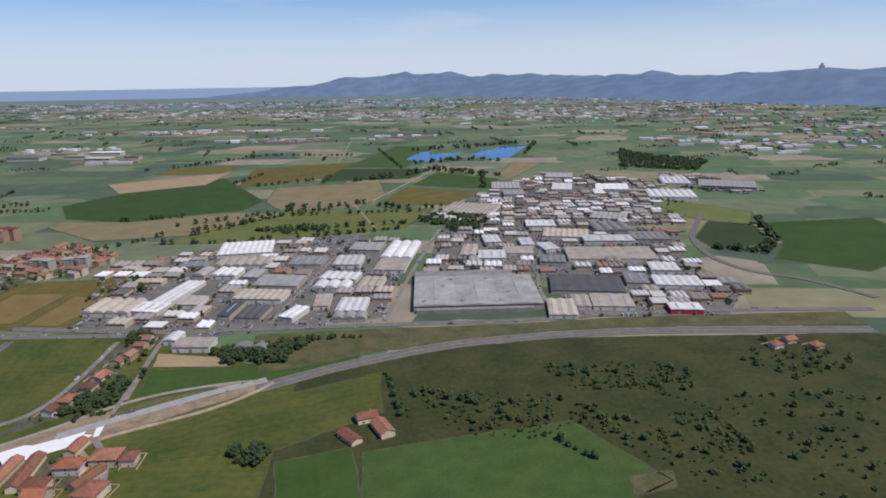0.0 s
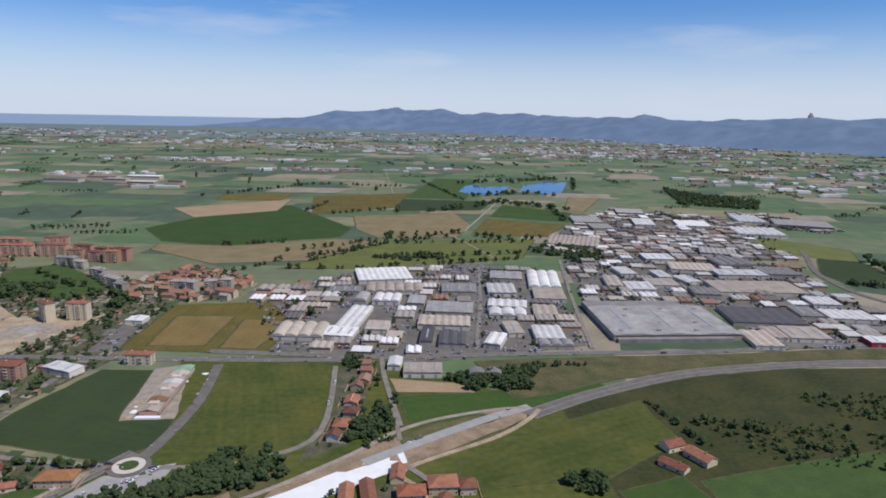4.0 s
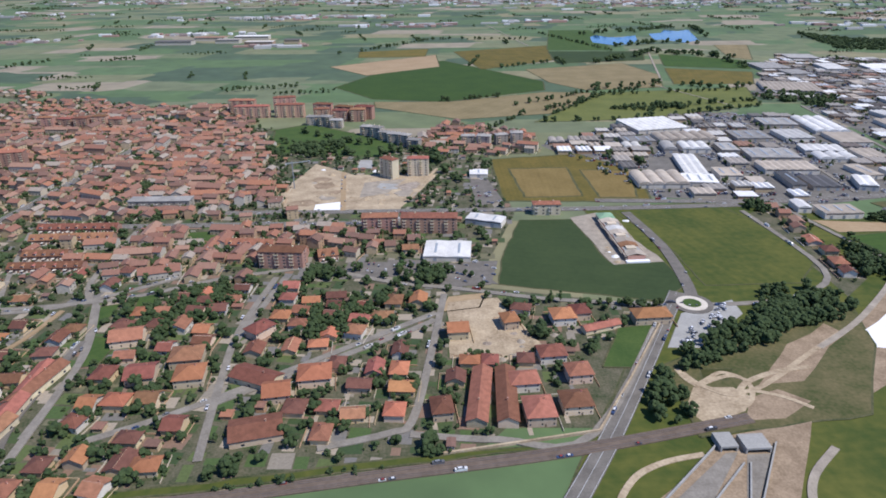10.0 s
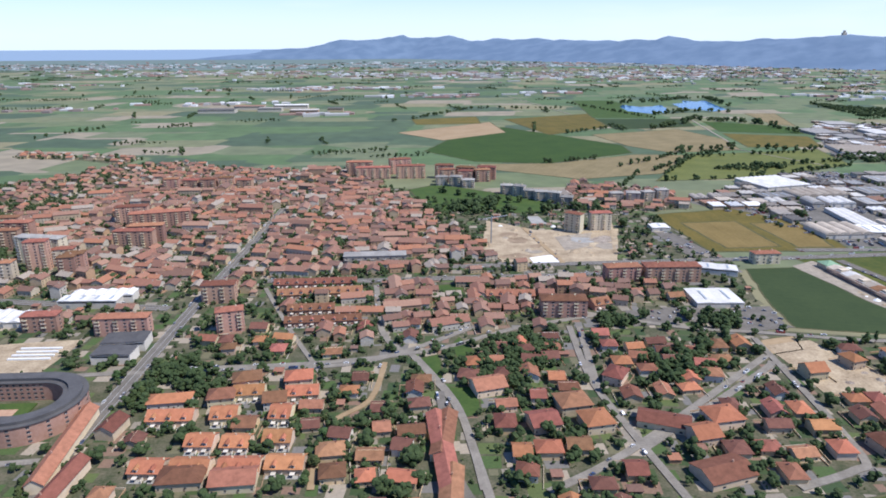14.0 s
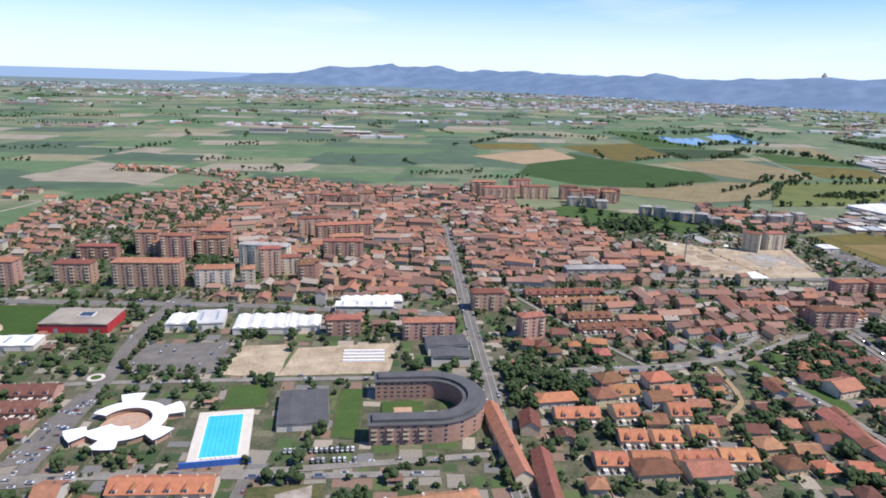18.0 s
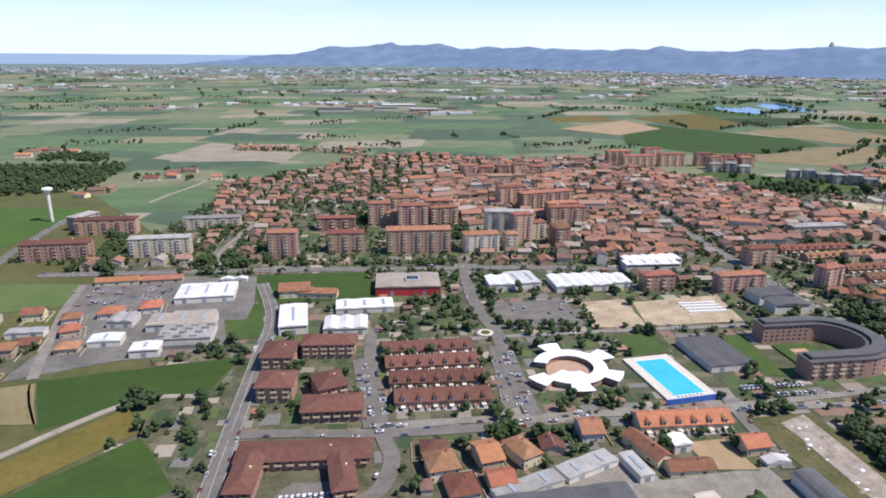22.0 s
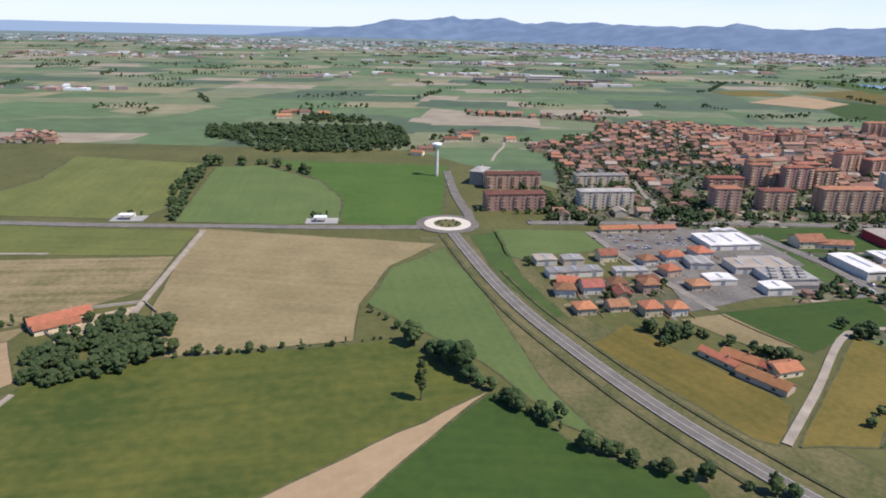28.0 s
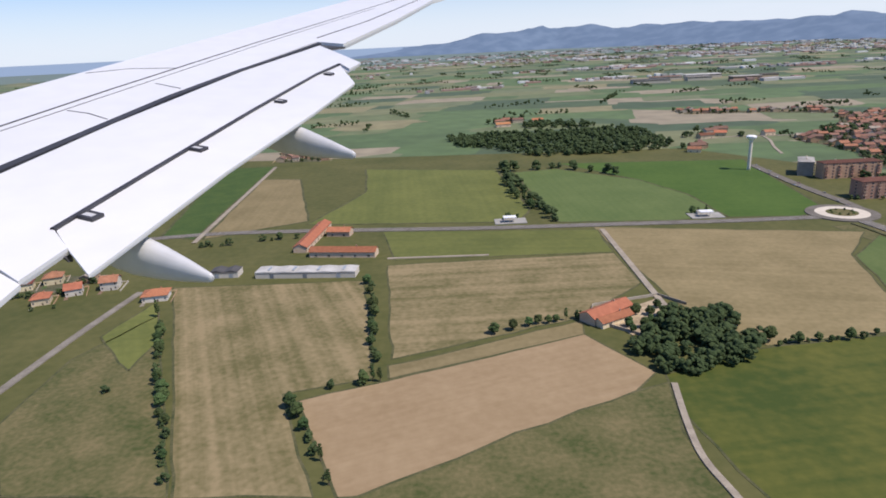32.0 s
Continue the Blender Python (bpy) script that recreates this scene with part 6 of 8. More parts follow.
def patch_into(s, x, y, w, d, turn, z, h=0.0):
    """A low flat piece: a lawn, a drive, or with height a garden wall."""
    c, n = math.cos(radians(turn)), math.sin(radians(turn))
    q = Solid()
    q.box(-w / 2, -d / 2, z - 0.3 if not h else 0, w / 2, d / 2, z + h)
    s.add([(x + a * c - b * n, y + a * n + b * c, e) for a, b, e in q.v], q.f)


def stuff_house(bag, x, y, w, d, h, turn, pitched=True):
    s = STUFF[bag]
    c, n = math.cos(radians(turn)), math.sin(radians(turn))
    q = Solid()
    rise = d * 0.24 if pitched else d * 0.03
    q.house(w, d, h, rise) if pitched else q.box(-w / 2, 0, 0, w / 2, d, h)
    place = lambda vs: [(x + (a) * c - (b - d / 2) * n, y + (a) * n + (b - d / 2) * c, z) for a, b, z in vs]
    s.add(place(q.v), q.f, 0)
    r = Solid()
    if pitched or w < 5:
        r.gable(-w / 2 - 0.25, -0.3, w / 2 + 0.25, d + 0.3, h - 0.05, rise + 0.06, 0.14)
    else:
        style = ("bays", "vault", "bays", "flat", "saw")[int(abs(x) * 3 + abs(y)) % 5]
        bays = max(1, round(w / (3.6 if style in ("bays", "saw") else 5)))
        bay_roof(r, -w / 2 - 0.2, w / 2 + 0.2, -0.2, d + 0.2, h + rise * 0.3, {"flat": 0.03, "vault": 0.2, "saw": 0.25}.get(style, 0.16) * w / bays, bays, style)
    s.add(place(r.v), r.f, 1)
    if pitched:
        r = Solid()
        r.box(w * 0.2 - 0.17, d * 0.4, h, w * 0.2 + 0.17, d * 0.4 + 0.34, h + rise + 0.5)
        s.add(place(r.v), r.f, 0)
        for k in range(int(h / STOREY)):
            for i in range(max(1, int(w / 2))):
                r = Solid()
                u = -w / 2 + (i + 0.5) * w / max(1, int(w / 2))
                r.box(u - 0.28, -0.04, 0.6 + k * STOREY, u + 0.28, 0.02, 1.25 + k * STOREY)
                s.add(place(r.v), r.f, 2)
    else:
        r = Solid()
        r.box(-w / 2 + 0.4, -0.05, h * 0.62, w / 2 - 0.4, 0.02, h * 0.82)
        s.add(place(r.v), r.f, 2)


def zone(kind, *pts):
    xs, ys = [p[0] for p in pts], [p[1] for p in pts]
    step_x, step_y, turn = {"villa": (10.5, 11.5, -7), "oldtown": (8.0, 8.4, -5), "industry": (13.5, 13.5, -6)}[kind]
    slab_cover = {"villa": "yard", "oldtown": "yard", "industry": "works_ground"}[kind]
    LEVEL[0] += 0.006
    name = {"villa": "gardens", "oldtown": "town_ground", "industry": "works_ground"}[kind]
    tagged(slab(name, list(pts), 0.02 + LEVEL[0] * 0.05, slab_cover), {"yard": "gardens and paved yards between houses", "works_ground": "grey paved yards between works halls"}[slab_cover], "ground", kind="structure")
    if kind == "industry":
        WORKS.append(pts)
    cx, cy = sum(xs) / len(xs), sum(ys) / len(ys)
    span = max(max(xs) - min(xs), max(ys) - min(ys))
    c, s = math.cos(radians(turn)), math.sin(radians(turn))
    far = cy > 400
    i = -span
    while i < span:
        j = -span
        while j < span:
            g = 0.36 if kind == "oldtown" else 0.22
            u, v = i + rng.uniform(-g, g) * step_x, j + rng.uniform(-g, g) * step_y
            x, y = cx + u * c - v * s, cy + u * s + v * c
            j += step_y
            if not inside(x, y, pts):
                continue
            if any(inside(x, y, f[1]) for f in FIELDS if f[0] not in ("yard", "pasture") and f is not FIELDS[0]):
                continue
            r = rng.random()
            if kind == "industry":
                w, d, h = rng.uniform(8, 13), rng.uniform(8, 12.5), rng.uniform(1.9, 3.1)
                if near_road(x, y, 3) or not free(x, y, 3.5) or r < 0.06:
                    continue
                TAKEN.append((x, y, max(w, d) * 0.5))
                stuff_house("industry", x, y, w, d, h, turn + rng.choice([0, 0, 3]), False)
                continue
            if near_road(x, y, 3.2) or not free(x, y, 3.2 if kind == "villa" else 2.6):
                if not near_road(x, y, 0.8) and free(x, y, 0.5) and r < 0.5:
                    mass_tree(x, y, rng.uniform(0.35, 0.8), "garden_trees", 10)
                continue
            if r < (0.13 if kind == "villa" else 0.17):
                mass_tree(x, y, rng.uniform(0.5, 1.1), "garden_trees", 12)
                continue
            w, d = rng.uniform(4.8, 8.0), rng.uniform(4.8, 6.6)
            h = rng.uniform(3.5, 5.4)
            if kind == "oldtown":
                w, d, h = rng.uniform(5.4, 8.6), rng.uniform(4.4, 6.2), rng.uniform(3.4, 5.6) if rng.random() < 0.9 else rng.uniform(7, 10)
            TAKEN.append((x, y, 3.2 if kind == "villa" else 2.7))
            tt = turn + rng.choice([0, 90, 0, 8, -9, 90])
            if kind == "oldtown":
                tt += 34 * noise.noise(Vector((x * 0.012, y * 0.012, 4)))
                if rng.random() < 0.16:
                    w, d = rng.uniform(11, 18), rng.uniform(5.5, 7.5)
            if y < 300 and kind == "villa" and LOOSE[0] < 240:
                LOOSE[0] += 1
                villa_at(x + d / 2 * math.sin(radians(tt)), y - d / 2 * math.cos(radians(tt)), w, d, h, tt, rng.choice(["wall_plaster", "wall_plaster", "wall_white", "wall_yellow"]), rng.choice(["roof_tile", "roof_tile", "roof_orange", "roof_dark_tile"]), r < 0.55, lean=True)
                TAKEN.pop()
            else:
                PLOTS.append((x + d / 2 * math.sin(radians(tt)), y - d / 2 * math.cos(radians(tt)), tt, w, d))
                stuff_house("oldtown", x, y, w, d, h * 0.62, tt)
            for _ in range(5 if kind == "villa" else 2):
                gx, gy = x + rng.uniform(-6.5, 6.5), y + rng.uniform(-6.5, 6.5)
                if not near_road(gx, gy, 0.8) and free(gx, gy, 0.0):
                    mass_tree(gx, gy, rng.choice([0.3, 0.45, 0.6, 0.8, 1.05]) * rng.uniform(0.8, 1.2), "garden_trees", 8)
        i += step_x


zone("villa", (-554, 256), (-472, 256), (-414, 266), (-337, 255), (-337, 213), (-375, 168), (-461, 175), (-515, 183), (-549, 243))
zone("villa", (-547, 258), (-420, 269), (-346, 251), (-359, 174), (-415, 164), (-439, 151), (-493, 155))
zone("villa", (-342, 244), (-258, 243), (-302, 170), (-356, 174))
zone("oldtown", (-742, 492), (-679, 582), (-607, 602), (-545, 532), (-465, 527), (-440, 429), (-415, 348), (-569, 353), (-622, 358), (-685, 417))
zone("oldtown", (-539, 348), (-465, 344), (-410, 337), (-402, 275), (-478, 261), (-538, 288))
zone("oldtown", (-599, 519), (-560, 532), (-504, 583), (-444, 421), (-425, 364), (-524, 375))
zone("oldtown", (-517, 361), (-410, 350), (-377, 324), (-372, 292), (-415, 291), (-487, 304))
zone("villa", (-850, 577), (-791, 609), (-730, 698), (-668, 693), (-594, 652), (-649, 503), (-737, 484), (-842, 496))
zone("oldtown", (-671, 658), (-493, 644), (-471, 464), (-490, 388), (-546, 329), (-621, 348), (-612, 446), (-691, 507))
zone("villa", (-926, 292), (-879, 292), (-879, 266), (-924, 264))
zone("villa", (-891, 389), (-840, 383), (-844, 364), (-893, 369))
zone("villa", (-856, 754), (-784, 733), (-730, 698), (-726, 729), (-854, 780))
zone("villa", (-403, 345), (-336, 336), (-310, 342), (-329, 315), (-379, 299))
zone("villa", (-176, 335), (-156, 343), (-165, 256), (-183, 241))
zone("villa", (-366, 272), (-341, 266), (-339, 247), (-354, 250))
zone("villa", (-164, 209), (-147, 228), (-135, 221), (-125, 203))
zone("industry", (-259, 482), (-192, 530), (-120, 567), (-21, 553), (-35, 368), (-92, 351), (-135, 343), (-217, 364))
zone("industry", (3, 593), (216, 571), (188, 486), (199, 406), (170, 358), (73, 363), (83, 426), (72, 441), (-13, 451))
zone("industry", (-19, 641), (72, 799), (157, 916), (271, 839), (283, 737), (227, 593), (55, 589))
zone("industry", (308, 892), (353, 871), (386, 756), (348, 736), (283, 799))
zone("villa", (-764, 207), (-733, 206), (-695, 197), (-703, 194), (-753, 182))
zone("villa", (-579, 225), (-499, 224), (-523, 182), (-585, 176))
zone("villa", (-557, 299), (-524, 312), (-418, 325), (-495, 261), (-572, 262))
zone("villa", (-617, 159), (-596, 158), (-598, 148), (-628, 151))
zone("villa", (-408, 342), (-333, 334), (-333, 306), (-372, 292))
zone("villa", (-1296, 336), (-1273, 331), (-1263, 348), (-1283, 352))
zone("oldtown", (-355, 509), (-316, 562), (-263, 517), (-269, 460), (-337, 460))
zone("oldtown", (-702, 362), (-602, 346), (-588, 372), (-640, 398), (-655, 368), (-700, 372))
zone("villa", (-842, 374), (-802, 368), (-792, 440), (-800, 496), (-846, 492), (-838, 440))
zone("oldtown", (-650, 352), (-606, 345), (-604, 300), (-645, 310))
zone("villa", (-700, 352), (-650, 346), (-655, 328), (-700, 334))
for x, y, t in ((-1046, 762, 8), (-1036, 770, -10), (-1027, 764, 4), (-892, 621, 12), (-880, 628, -8), (-932, 555, 0), (-926, 561, 80)):
    stuff_house("oldtown", x, y, 11, 7, 3.0, t)
for pts in (((-1100, 396), (-1090, 398)), ((-1012, 386), (-1000, 384)), ((-1083, 512), (-1045, 514), (-1010, 480)), ((-945, 560), (-920, 556)), ((-900, 632), (-872, 630)), ((-1060, 760), (-1015, 772)), ((-1080, 410), (-1084, 440), (-1083, 470), (-1080, 500))):
    hedge(1.3, *pts)
zone("villa", (-1240, 596), (-1203, 596), (-1218, 641), (-1247, 647))
wood((-1084, 255), (-1062, 278), (-1047, 269), (-1047, 253), (-1055, 242), (-1080, 235))
wood((-1107, 681), (-1101, 629), (-1070, 596), (-1043, 556), (-987, 552), (-944, 566), (-937, 631), (-940, 680), (-1002, 672), (-1058, 680))
wood((-920, 612), (-898, 616), (-899, 609), (-919, 606))
wood((-882, 602), (-868, 604), (-868, 596), (-880, 595))
wood((-848, 601), (-838, 602), (-838, 590), (-846, 589))
wood((-823, 575), (-785, 577), (-768, 615), (-801, 618))
wood((-246, 209), (-226, 227), (-191, 244), (-192, 230), (-235, 213))
wood((-107, 306), (-79, 325), (-80, 305))
wood((-229, 228), (-213, 249), (-192, 249), (-208, 233))
hedge(1.3, (-451, 486), (-414, 475), (-373, 463))
hedge(1.0, (-443, 539), (-398, 505))
hedge(1.0, (-423, 494), (-382, 497))
hedge(1.2, (-457, 522), (-439, 495))
hedge(1.2, (-369, 475), (-329, 462))
hedge(1.0, (-354, 496), (-317, 496))
wood((-460, 253), (-436, 276), (-424, 260), (-441, 231), (-457, 228))
wood((-397, 244), (-372, 247), (-375, 226), (-400, 224))
wood((-582, 244), (-569, 265), (-554, 259), (-560, 243), (-576, 236))
wood((-644, 178), (-633, 194), (-632, 184), (-641, 165))
wood((-19, 641), (34, 690), (28, 613), (-11, 607))
wood((222, 505), (253, 490), (280, 518), (276, 528), (250, 502), (226, 514))
hedge(1.5, (298, 592), (280, 520), (253, 486))
wood((-266, 205), (-244, 222), (-208, 237), (-224, 213), (-268, 195))
wood((-1033, 712), (-1000, 700), (-964, 702), (-972, 735), (-1020, 745))
wood((-738, 209), (-729, 211), (-730, 200), (-740, 199))
wood((-83, 224), (-58, 234), (-75, 216))
wood((-76, 228), (-65, 231), (-68, 216), (-75, 217))
for a in range(0, 360, 45):
    tree(-946 + 4.6 * math.cos(radians(a)), 370 + 4.6 * math.sin(radians(a)), 0.32)
for x, y, size in ((-688, 162, 1.3), (-686, 164, 1.1), (-690, 163, 1.0)):
    tree(x, y, size)
wood((-877, 235), (-866, 228), (-869, 224), (-879, 231))
wood((-840, 243), (-831, 241), (-832, 235), (-840, 236))
wood((-903, 255), (-891, 249), (-892, 239), (-902, 240))
wood((-357, 281), (-340, 280), (-343, 265), (-359, 267))
hedge(0.8, (-989, 279), (-979, 256))
hedge(2.2, (-980, 255), (-972, 245), (-962, 224))
hedge(1.1, (-981, 256), (-971, 244), (-961, 223), (-944, 196), (-930, 184), (-905, 172))
hedge(0.5, (-1046, 250), (-1000, 252), (-980, 255))
hedge(1.2, (-960, 219), (-951, 208), (-944, 196), (-934, 188))
hedge(2.0, (-979, 225), (-978, 215))
hedge(1.0, (-1158, 321), (-1155, 280), (-1153, 245))
hedge(1.0, (-1175, 239), (-1168, 222), (-1160, 203))
hedge(1.0, (-1228, 302), (-1211, 254), (-1194, 208))
hedge(1.0, (-1125, 269), (-1113, 272), (-1091, 277))
hedge(1.0, (-1046, 252), (-1034, 251), (-1018, 250))
hedge(1.0, (-1079, 540), (-1077, 443), (-1074, 386))
hedge(1.0, (-1164, 244), (-1150, 247))
hedge(1.0, (-230, 579), (-157, 668), (-85, 706))
hedge(1.0, (-325, 649), (-257, 667))
hedge(1.0, (-274, 869), (-254, 950))
hedge(1.0, (-239, 850), (-165, 893))
hedge(1.0, (7, 981), (92, 895))
hedge(1.0, (-249, 555), (-166, 554), (-34, 596))
hedge(1.0, (-422, 1036), (-307, 1181), (-148, 1160))
hedge(1.0, (-112, 1255), (-53, 989))
hedge(1.0, (-27, 294), (-22, 275), (-17, 249))
hedge(1.0, (-11, 274), (21, 256), (60, 214))
hedge(1.0, (-709, 265), (-685, 266))
hedge(1.0, (-806, 367), (-748, 358), (-709, 357))
hedge(1.0, (-745, 351), (-709, 353))
hedge(1.0, (-873, 192), (-865, 198), (-859, 202))
hedge(1.0, (-839, 243), (-818, 241), (-814, 222))
hedge(1.0, (-900, 899), (-849, 999))
hedge(1.0, (-752, 737), (-719, 725))
hedge(1.0, (-258, 622), (-202, 656), (-152, 694))
hedge(1.0, (-103, 607), (-28, 618))
hedge(1.0, (-42, 338), (-91, 333))
hedge(1.0, (-740, 212), (-730, 212))
hedge(1.0, (-712, 318), (-715, 274))
hedge(1.0, (-308, 246), (-259, 239))
hedge(1.0, (-356, 331), (-362, 266))
hedge(1.0, (-583, 185), (-580, 217), (-575, 264))
hedge(1.0, (-593, 186), (-591, 218), (-587, 265))
hedge(1.0, (-511, 234), (-515, 197), (-521, 177))
hedge(1.0, (-389, 319), (-371, 324), (-354, 315))
hedge(1.0, (-312, 504), (-243, 600))
hedge(1.0, (-235, 595), (-162, 663), (-15, 675))
hedge(1.0, (-715, 273), (-690, 268))
for pts, n in ((((-16, 275), (56, 266), (40, 234), (4, 239)), 150), (((93, 249), (114, 253), (122, 222), (111, 204)), 90), (((107, 299), (122, 292), (115, 269), (90, 270)), 70), (((50, 296), (96, 300), (95, 270), (57, 272)), 120), (((54, 246), (74, 224), (99, 195), (120, 200), (90, 236), (60, 262)), 110), (((173, 324), (205, 300), (200, 285), (165, 276), (150, 300)), 90), (((120, 262), (190, 270), (215, 190), (130, 190)), 120)):
    scrub(n, *pts)
for a in ((-28, 293), (-14, 249)), ((54, 246), (74, 224), (99, 195)), ((95, 270), (130, 240), (150, 200)), ((11, 235), (40, 232), (54, 244)):
    hedge(0.5, *a)
for x, y in ((176, 312), (186, 318), (196, 310)):
    villa(x, y, 6, 5, 4.2, 20)
hedge(1.6, (-949, 212), (-946, 207))
hedge(1.6, (-1029, 220), (-1027, 219))
hedge(1.0, (-1225, 250), (-1223, 248))
hedge(1.5, (-1207, 237), (-1204, 237))
hedge(1.2, (-1278, 332), (-1265, 342))
hedge(1.2, (-1239, 380), (-1192, 387))
hedge(1.2, (-922, 319), (-922, 310))
hedge(1.3, (-890, 249), (-882, 237))
hedge(1.5, (-838, 245), (-834, 236))
hedge(1.3, (-822, 227), (-817, 216))
hedge(1.2, (-928, 392), (-893, 382))
hedge(1.0, (-887, 435), (-877, 409))
hedge(1.2, (-838, 247), (-829, 239))
hedge(1.2, (-824, 225), (-815, 215))
hedge(1.2, (-816, 248), (-811, 243))
hedge(1.2, (-732, 290), (-726, 287))
hedge(1.4, (-730, 298), (-727, 307))
hedge(1.0, (-713, 276), (-684, 270))
hedge(0.9, (-675, 300), (-678, 269))
hedge(0.8, (-720, 259), (-712, 263))
hedge(0.8, (-684, 252), (-680, 225))
hedge(0.9, (-709, 211), (-683, 209))
hedge(1.5, (-735, 205), (-730, 210))
hedge(1.5, (-655, 201), (-645, 202))
hedge(1.6, (-687, 164), (-686, 162))
hedge(1.2, (-616, 164), (-598, 163))
hedge(0.8, (-590, 199), (-592, 169))
hedge(1.2, (-589, 230), (-576, 237))
hedge(1.3, (-361, 285), (-329, 271))
hedge(1.3, (-337, 460), (-328, 408))
hedge(1.0, (-448, 399), (-427, 360))
hedge(1.0, (-430, 316), (-387, 293))
hedge(1.2, (-339, 441), (-333, 479))
hedge(1.2, (-220, 453), (-191, 409))
hedge(1.0, (-162, 293), (-157, 249))
hedge(1.2, (-203, 448), (-186, 410))
hedge(1.2, (-161, 252), (-144, 260))
wood((-847, 359), (-815, 355), (-815, 382), (-832, 384))
wood((-767, 433), (-747, 437), (-747, 458), (-764, 459))
wood((-809, 369), (-812, 419), (-806, 419), (-804, 368))
wood((-708, 393), (-693, 392), (-701, 419), (-716, 420))
wood((-457, 495), (-395, 505), (-413, 464), (-452, 469))
wood((-577, 234), (-560, 238), (-556, 227), (-572, 226))
wood((-405, 270), (-383, 273), (-377, 284), (-399, 284))
wood((-903, 366), (-873, 362), (-882, 423), (-893, 436), (-885, 382))
wood((-846, 431), (-827, 441), (-832, 405))
hedge(1.0, (-411, 153), (-366, 158))
hedge(1.4, (-477, 156), (-455, 158))
wood((-415, 162), (-406, 164), (-404, 157), (-413, 157))
wood((-315, 223), (-308, 227), (-312, 215))
wood((-671, 195), (-661, 199), (-663, 191))
wood((-729, 199), (-723, 207), (-719, 199), (-724, 197))
wood((-643, 187), (-635, 192), (-639, 167), (-644, 167))
hedge(1.2, (-734, 200), (-736, 208))
hedge(0.9, (-628, 202), (-608, 204))
wood((-565, 249), (-548, 251), (-548, 239), (-564, 236))
hedge(1.0, (-494, 300), (-497, 276))
hedge(1.0, (-516, 236), (-517, 261))
hedge(1.0, (-520, 189), (-516, 218))
hedge(1.2, (-503, 231), (-495, 201))
hedge(1.0, (-485, 198), (-486, 230))
wood((-276, 199), (-273, 180), (-274, 169), (-283, 168), (-288, 174))
hedge(1.6, (-57, 1208), (6, 1241), (69, 1256))
hedge(1.6, (60, 1238), (145, 1315), (197, 1313), (149, 1128))
hedge(1.6, (-34, 1036), (48, 1077), (103, 1049))
wood((329, 1178), (360, 1076), (427, 1018), (368, 917), (270, 966))
wood((4, 647), (42, 655), (52, 603), (16, 579), (-2, 607))
wood((-175, 600), (-137, 610), (-99, 611), (-102, 594), (-139, 582))
hedge(1.3, (-167, 694), (-111, 709), (-71, 726))
hedge(1.6, (-114, 874), (-51, 914), (-10, 964))
hedge(1.5, (-16, 978), (62, 912), (57, 810))
hedge(1.4, (-68, 708), (-35, 685), (5, 694))
wood((-174, 345), (-165, 354), (-164, 336), (-174, 335))
wood((-155, 292), (-145, 298), (-146, 263), (-162, 249), (-169, 254))
wood((-121, 321), (-104, 324), (-68, 338), (-76, 318), (-110, 306))
wood((-222, 240), (-198, 245), (-184, 237), (-189, 225), (-213, 219), (-225, 220))
hedge(0.8, (-167, 220), (-176, 210))
hedge(1.0, (-1292, 329), (-1276, 329), (-1266, 335))
hedge(1.0, (-1276, 315), (-1266, 316))
# ---- the hills along the horizon ----
def hills():
    line = [(-1500, 4700, 20), (-900, 4650, 62), (-400, 4580, 130), (-40, 4620, 127), (350, 4300, 113), (700, 3900, 112), (1050, 3450, 112), (1330, 3050, 112), (1581, 2754, 132), (1800, 2500, 118), (2200, 2150, 112), (2800, 1700, 110), (3600, 1200, 100)]
    pts = []
    for a, b in zip(line, line[1:]):
        for i in range(14):
            t = i / 14
            s = t * t * (3 - 2 * t)
            pts.append((a[0] + (b[0] - a[0]) * t, a[1] + (b[1] - a[1]) * t, a[2] + (b[2] - a[2]) * s))
    rows = [(-420, 0.0), (-330, 0.22), (-240, 0.45), (-150, 0.68), (-70, 0.88), (0, 1.0), (120, 0.8)]
    v, f = [], []
    for i, (x, y, z) in enumerate(pts):
        for off, g in rows:
            n = noise.fractal(Vector((x * 0.004, y * 0.004 + off * 0.01, 3.1)), 1.0, 2.0, 4)
            h = z * g * (1 + 0.22 * n * (0 if g == 0 else 1)) + (4 * n if g else -2)
            v.append((x + 0.45 * off, y + 0.9 * off, h))
    m = len(rows)
    for i in range(len(pts) - 1):
        for j in range(m - 1):
            f.append((i * m + j, (i + 1) * m + j, (i + 1) * m + j + 1, i * m + j + 1))
    tagged(new("backdrop_hills", mesh_of("hills", v, f, ["far_hills"], smooth=True)), "long wooded hills on the horizon tinted blue for haze", "hills", kind="structure")
    t = thing("hilltop_church", 1581, 2754, 0, "small domed church on the hilltop", "church")
    s = Solid()
    s.box(-9, -6, 120, 9, 6, 138).box(-4, -4, 138, 4, 4, 147)
    part("wall", s.mesh("wall", "wall_grey"), t)


hills()


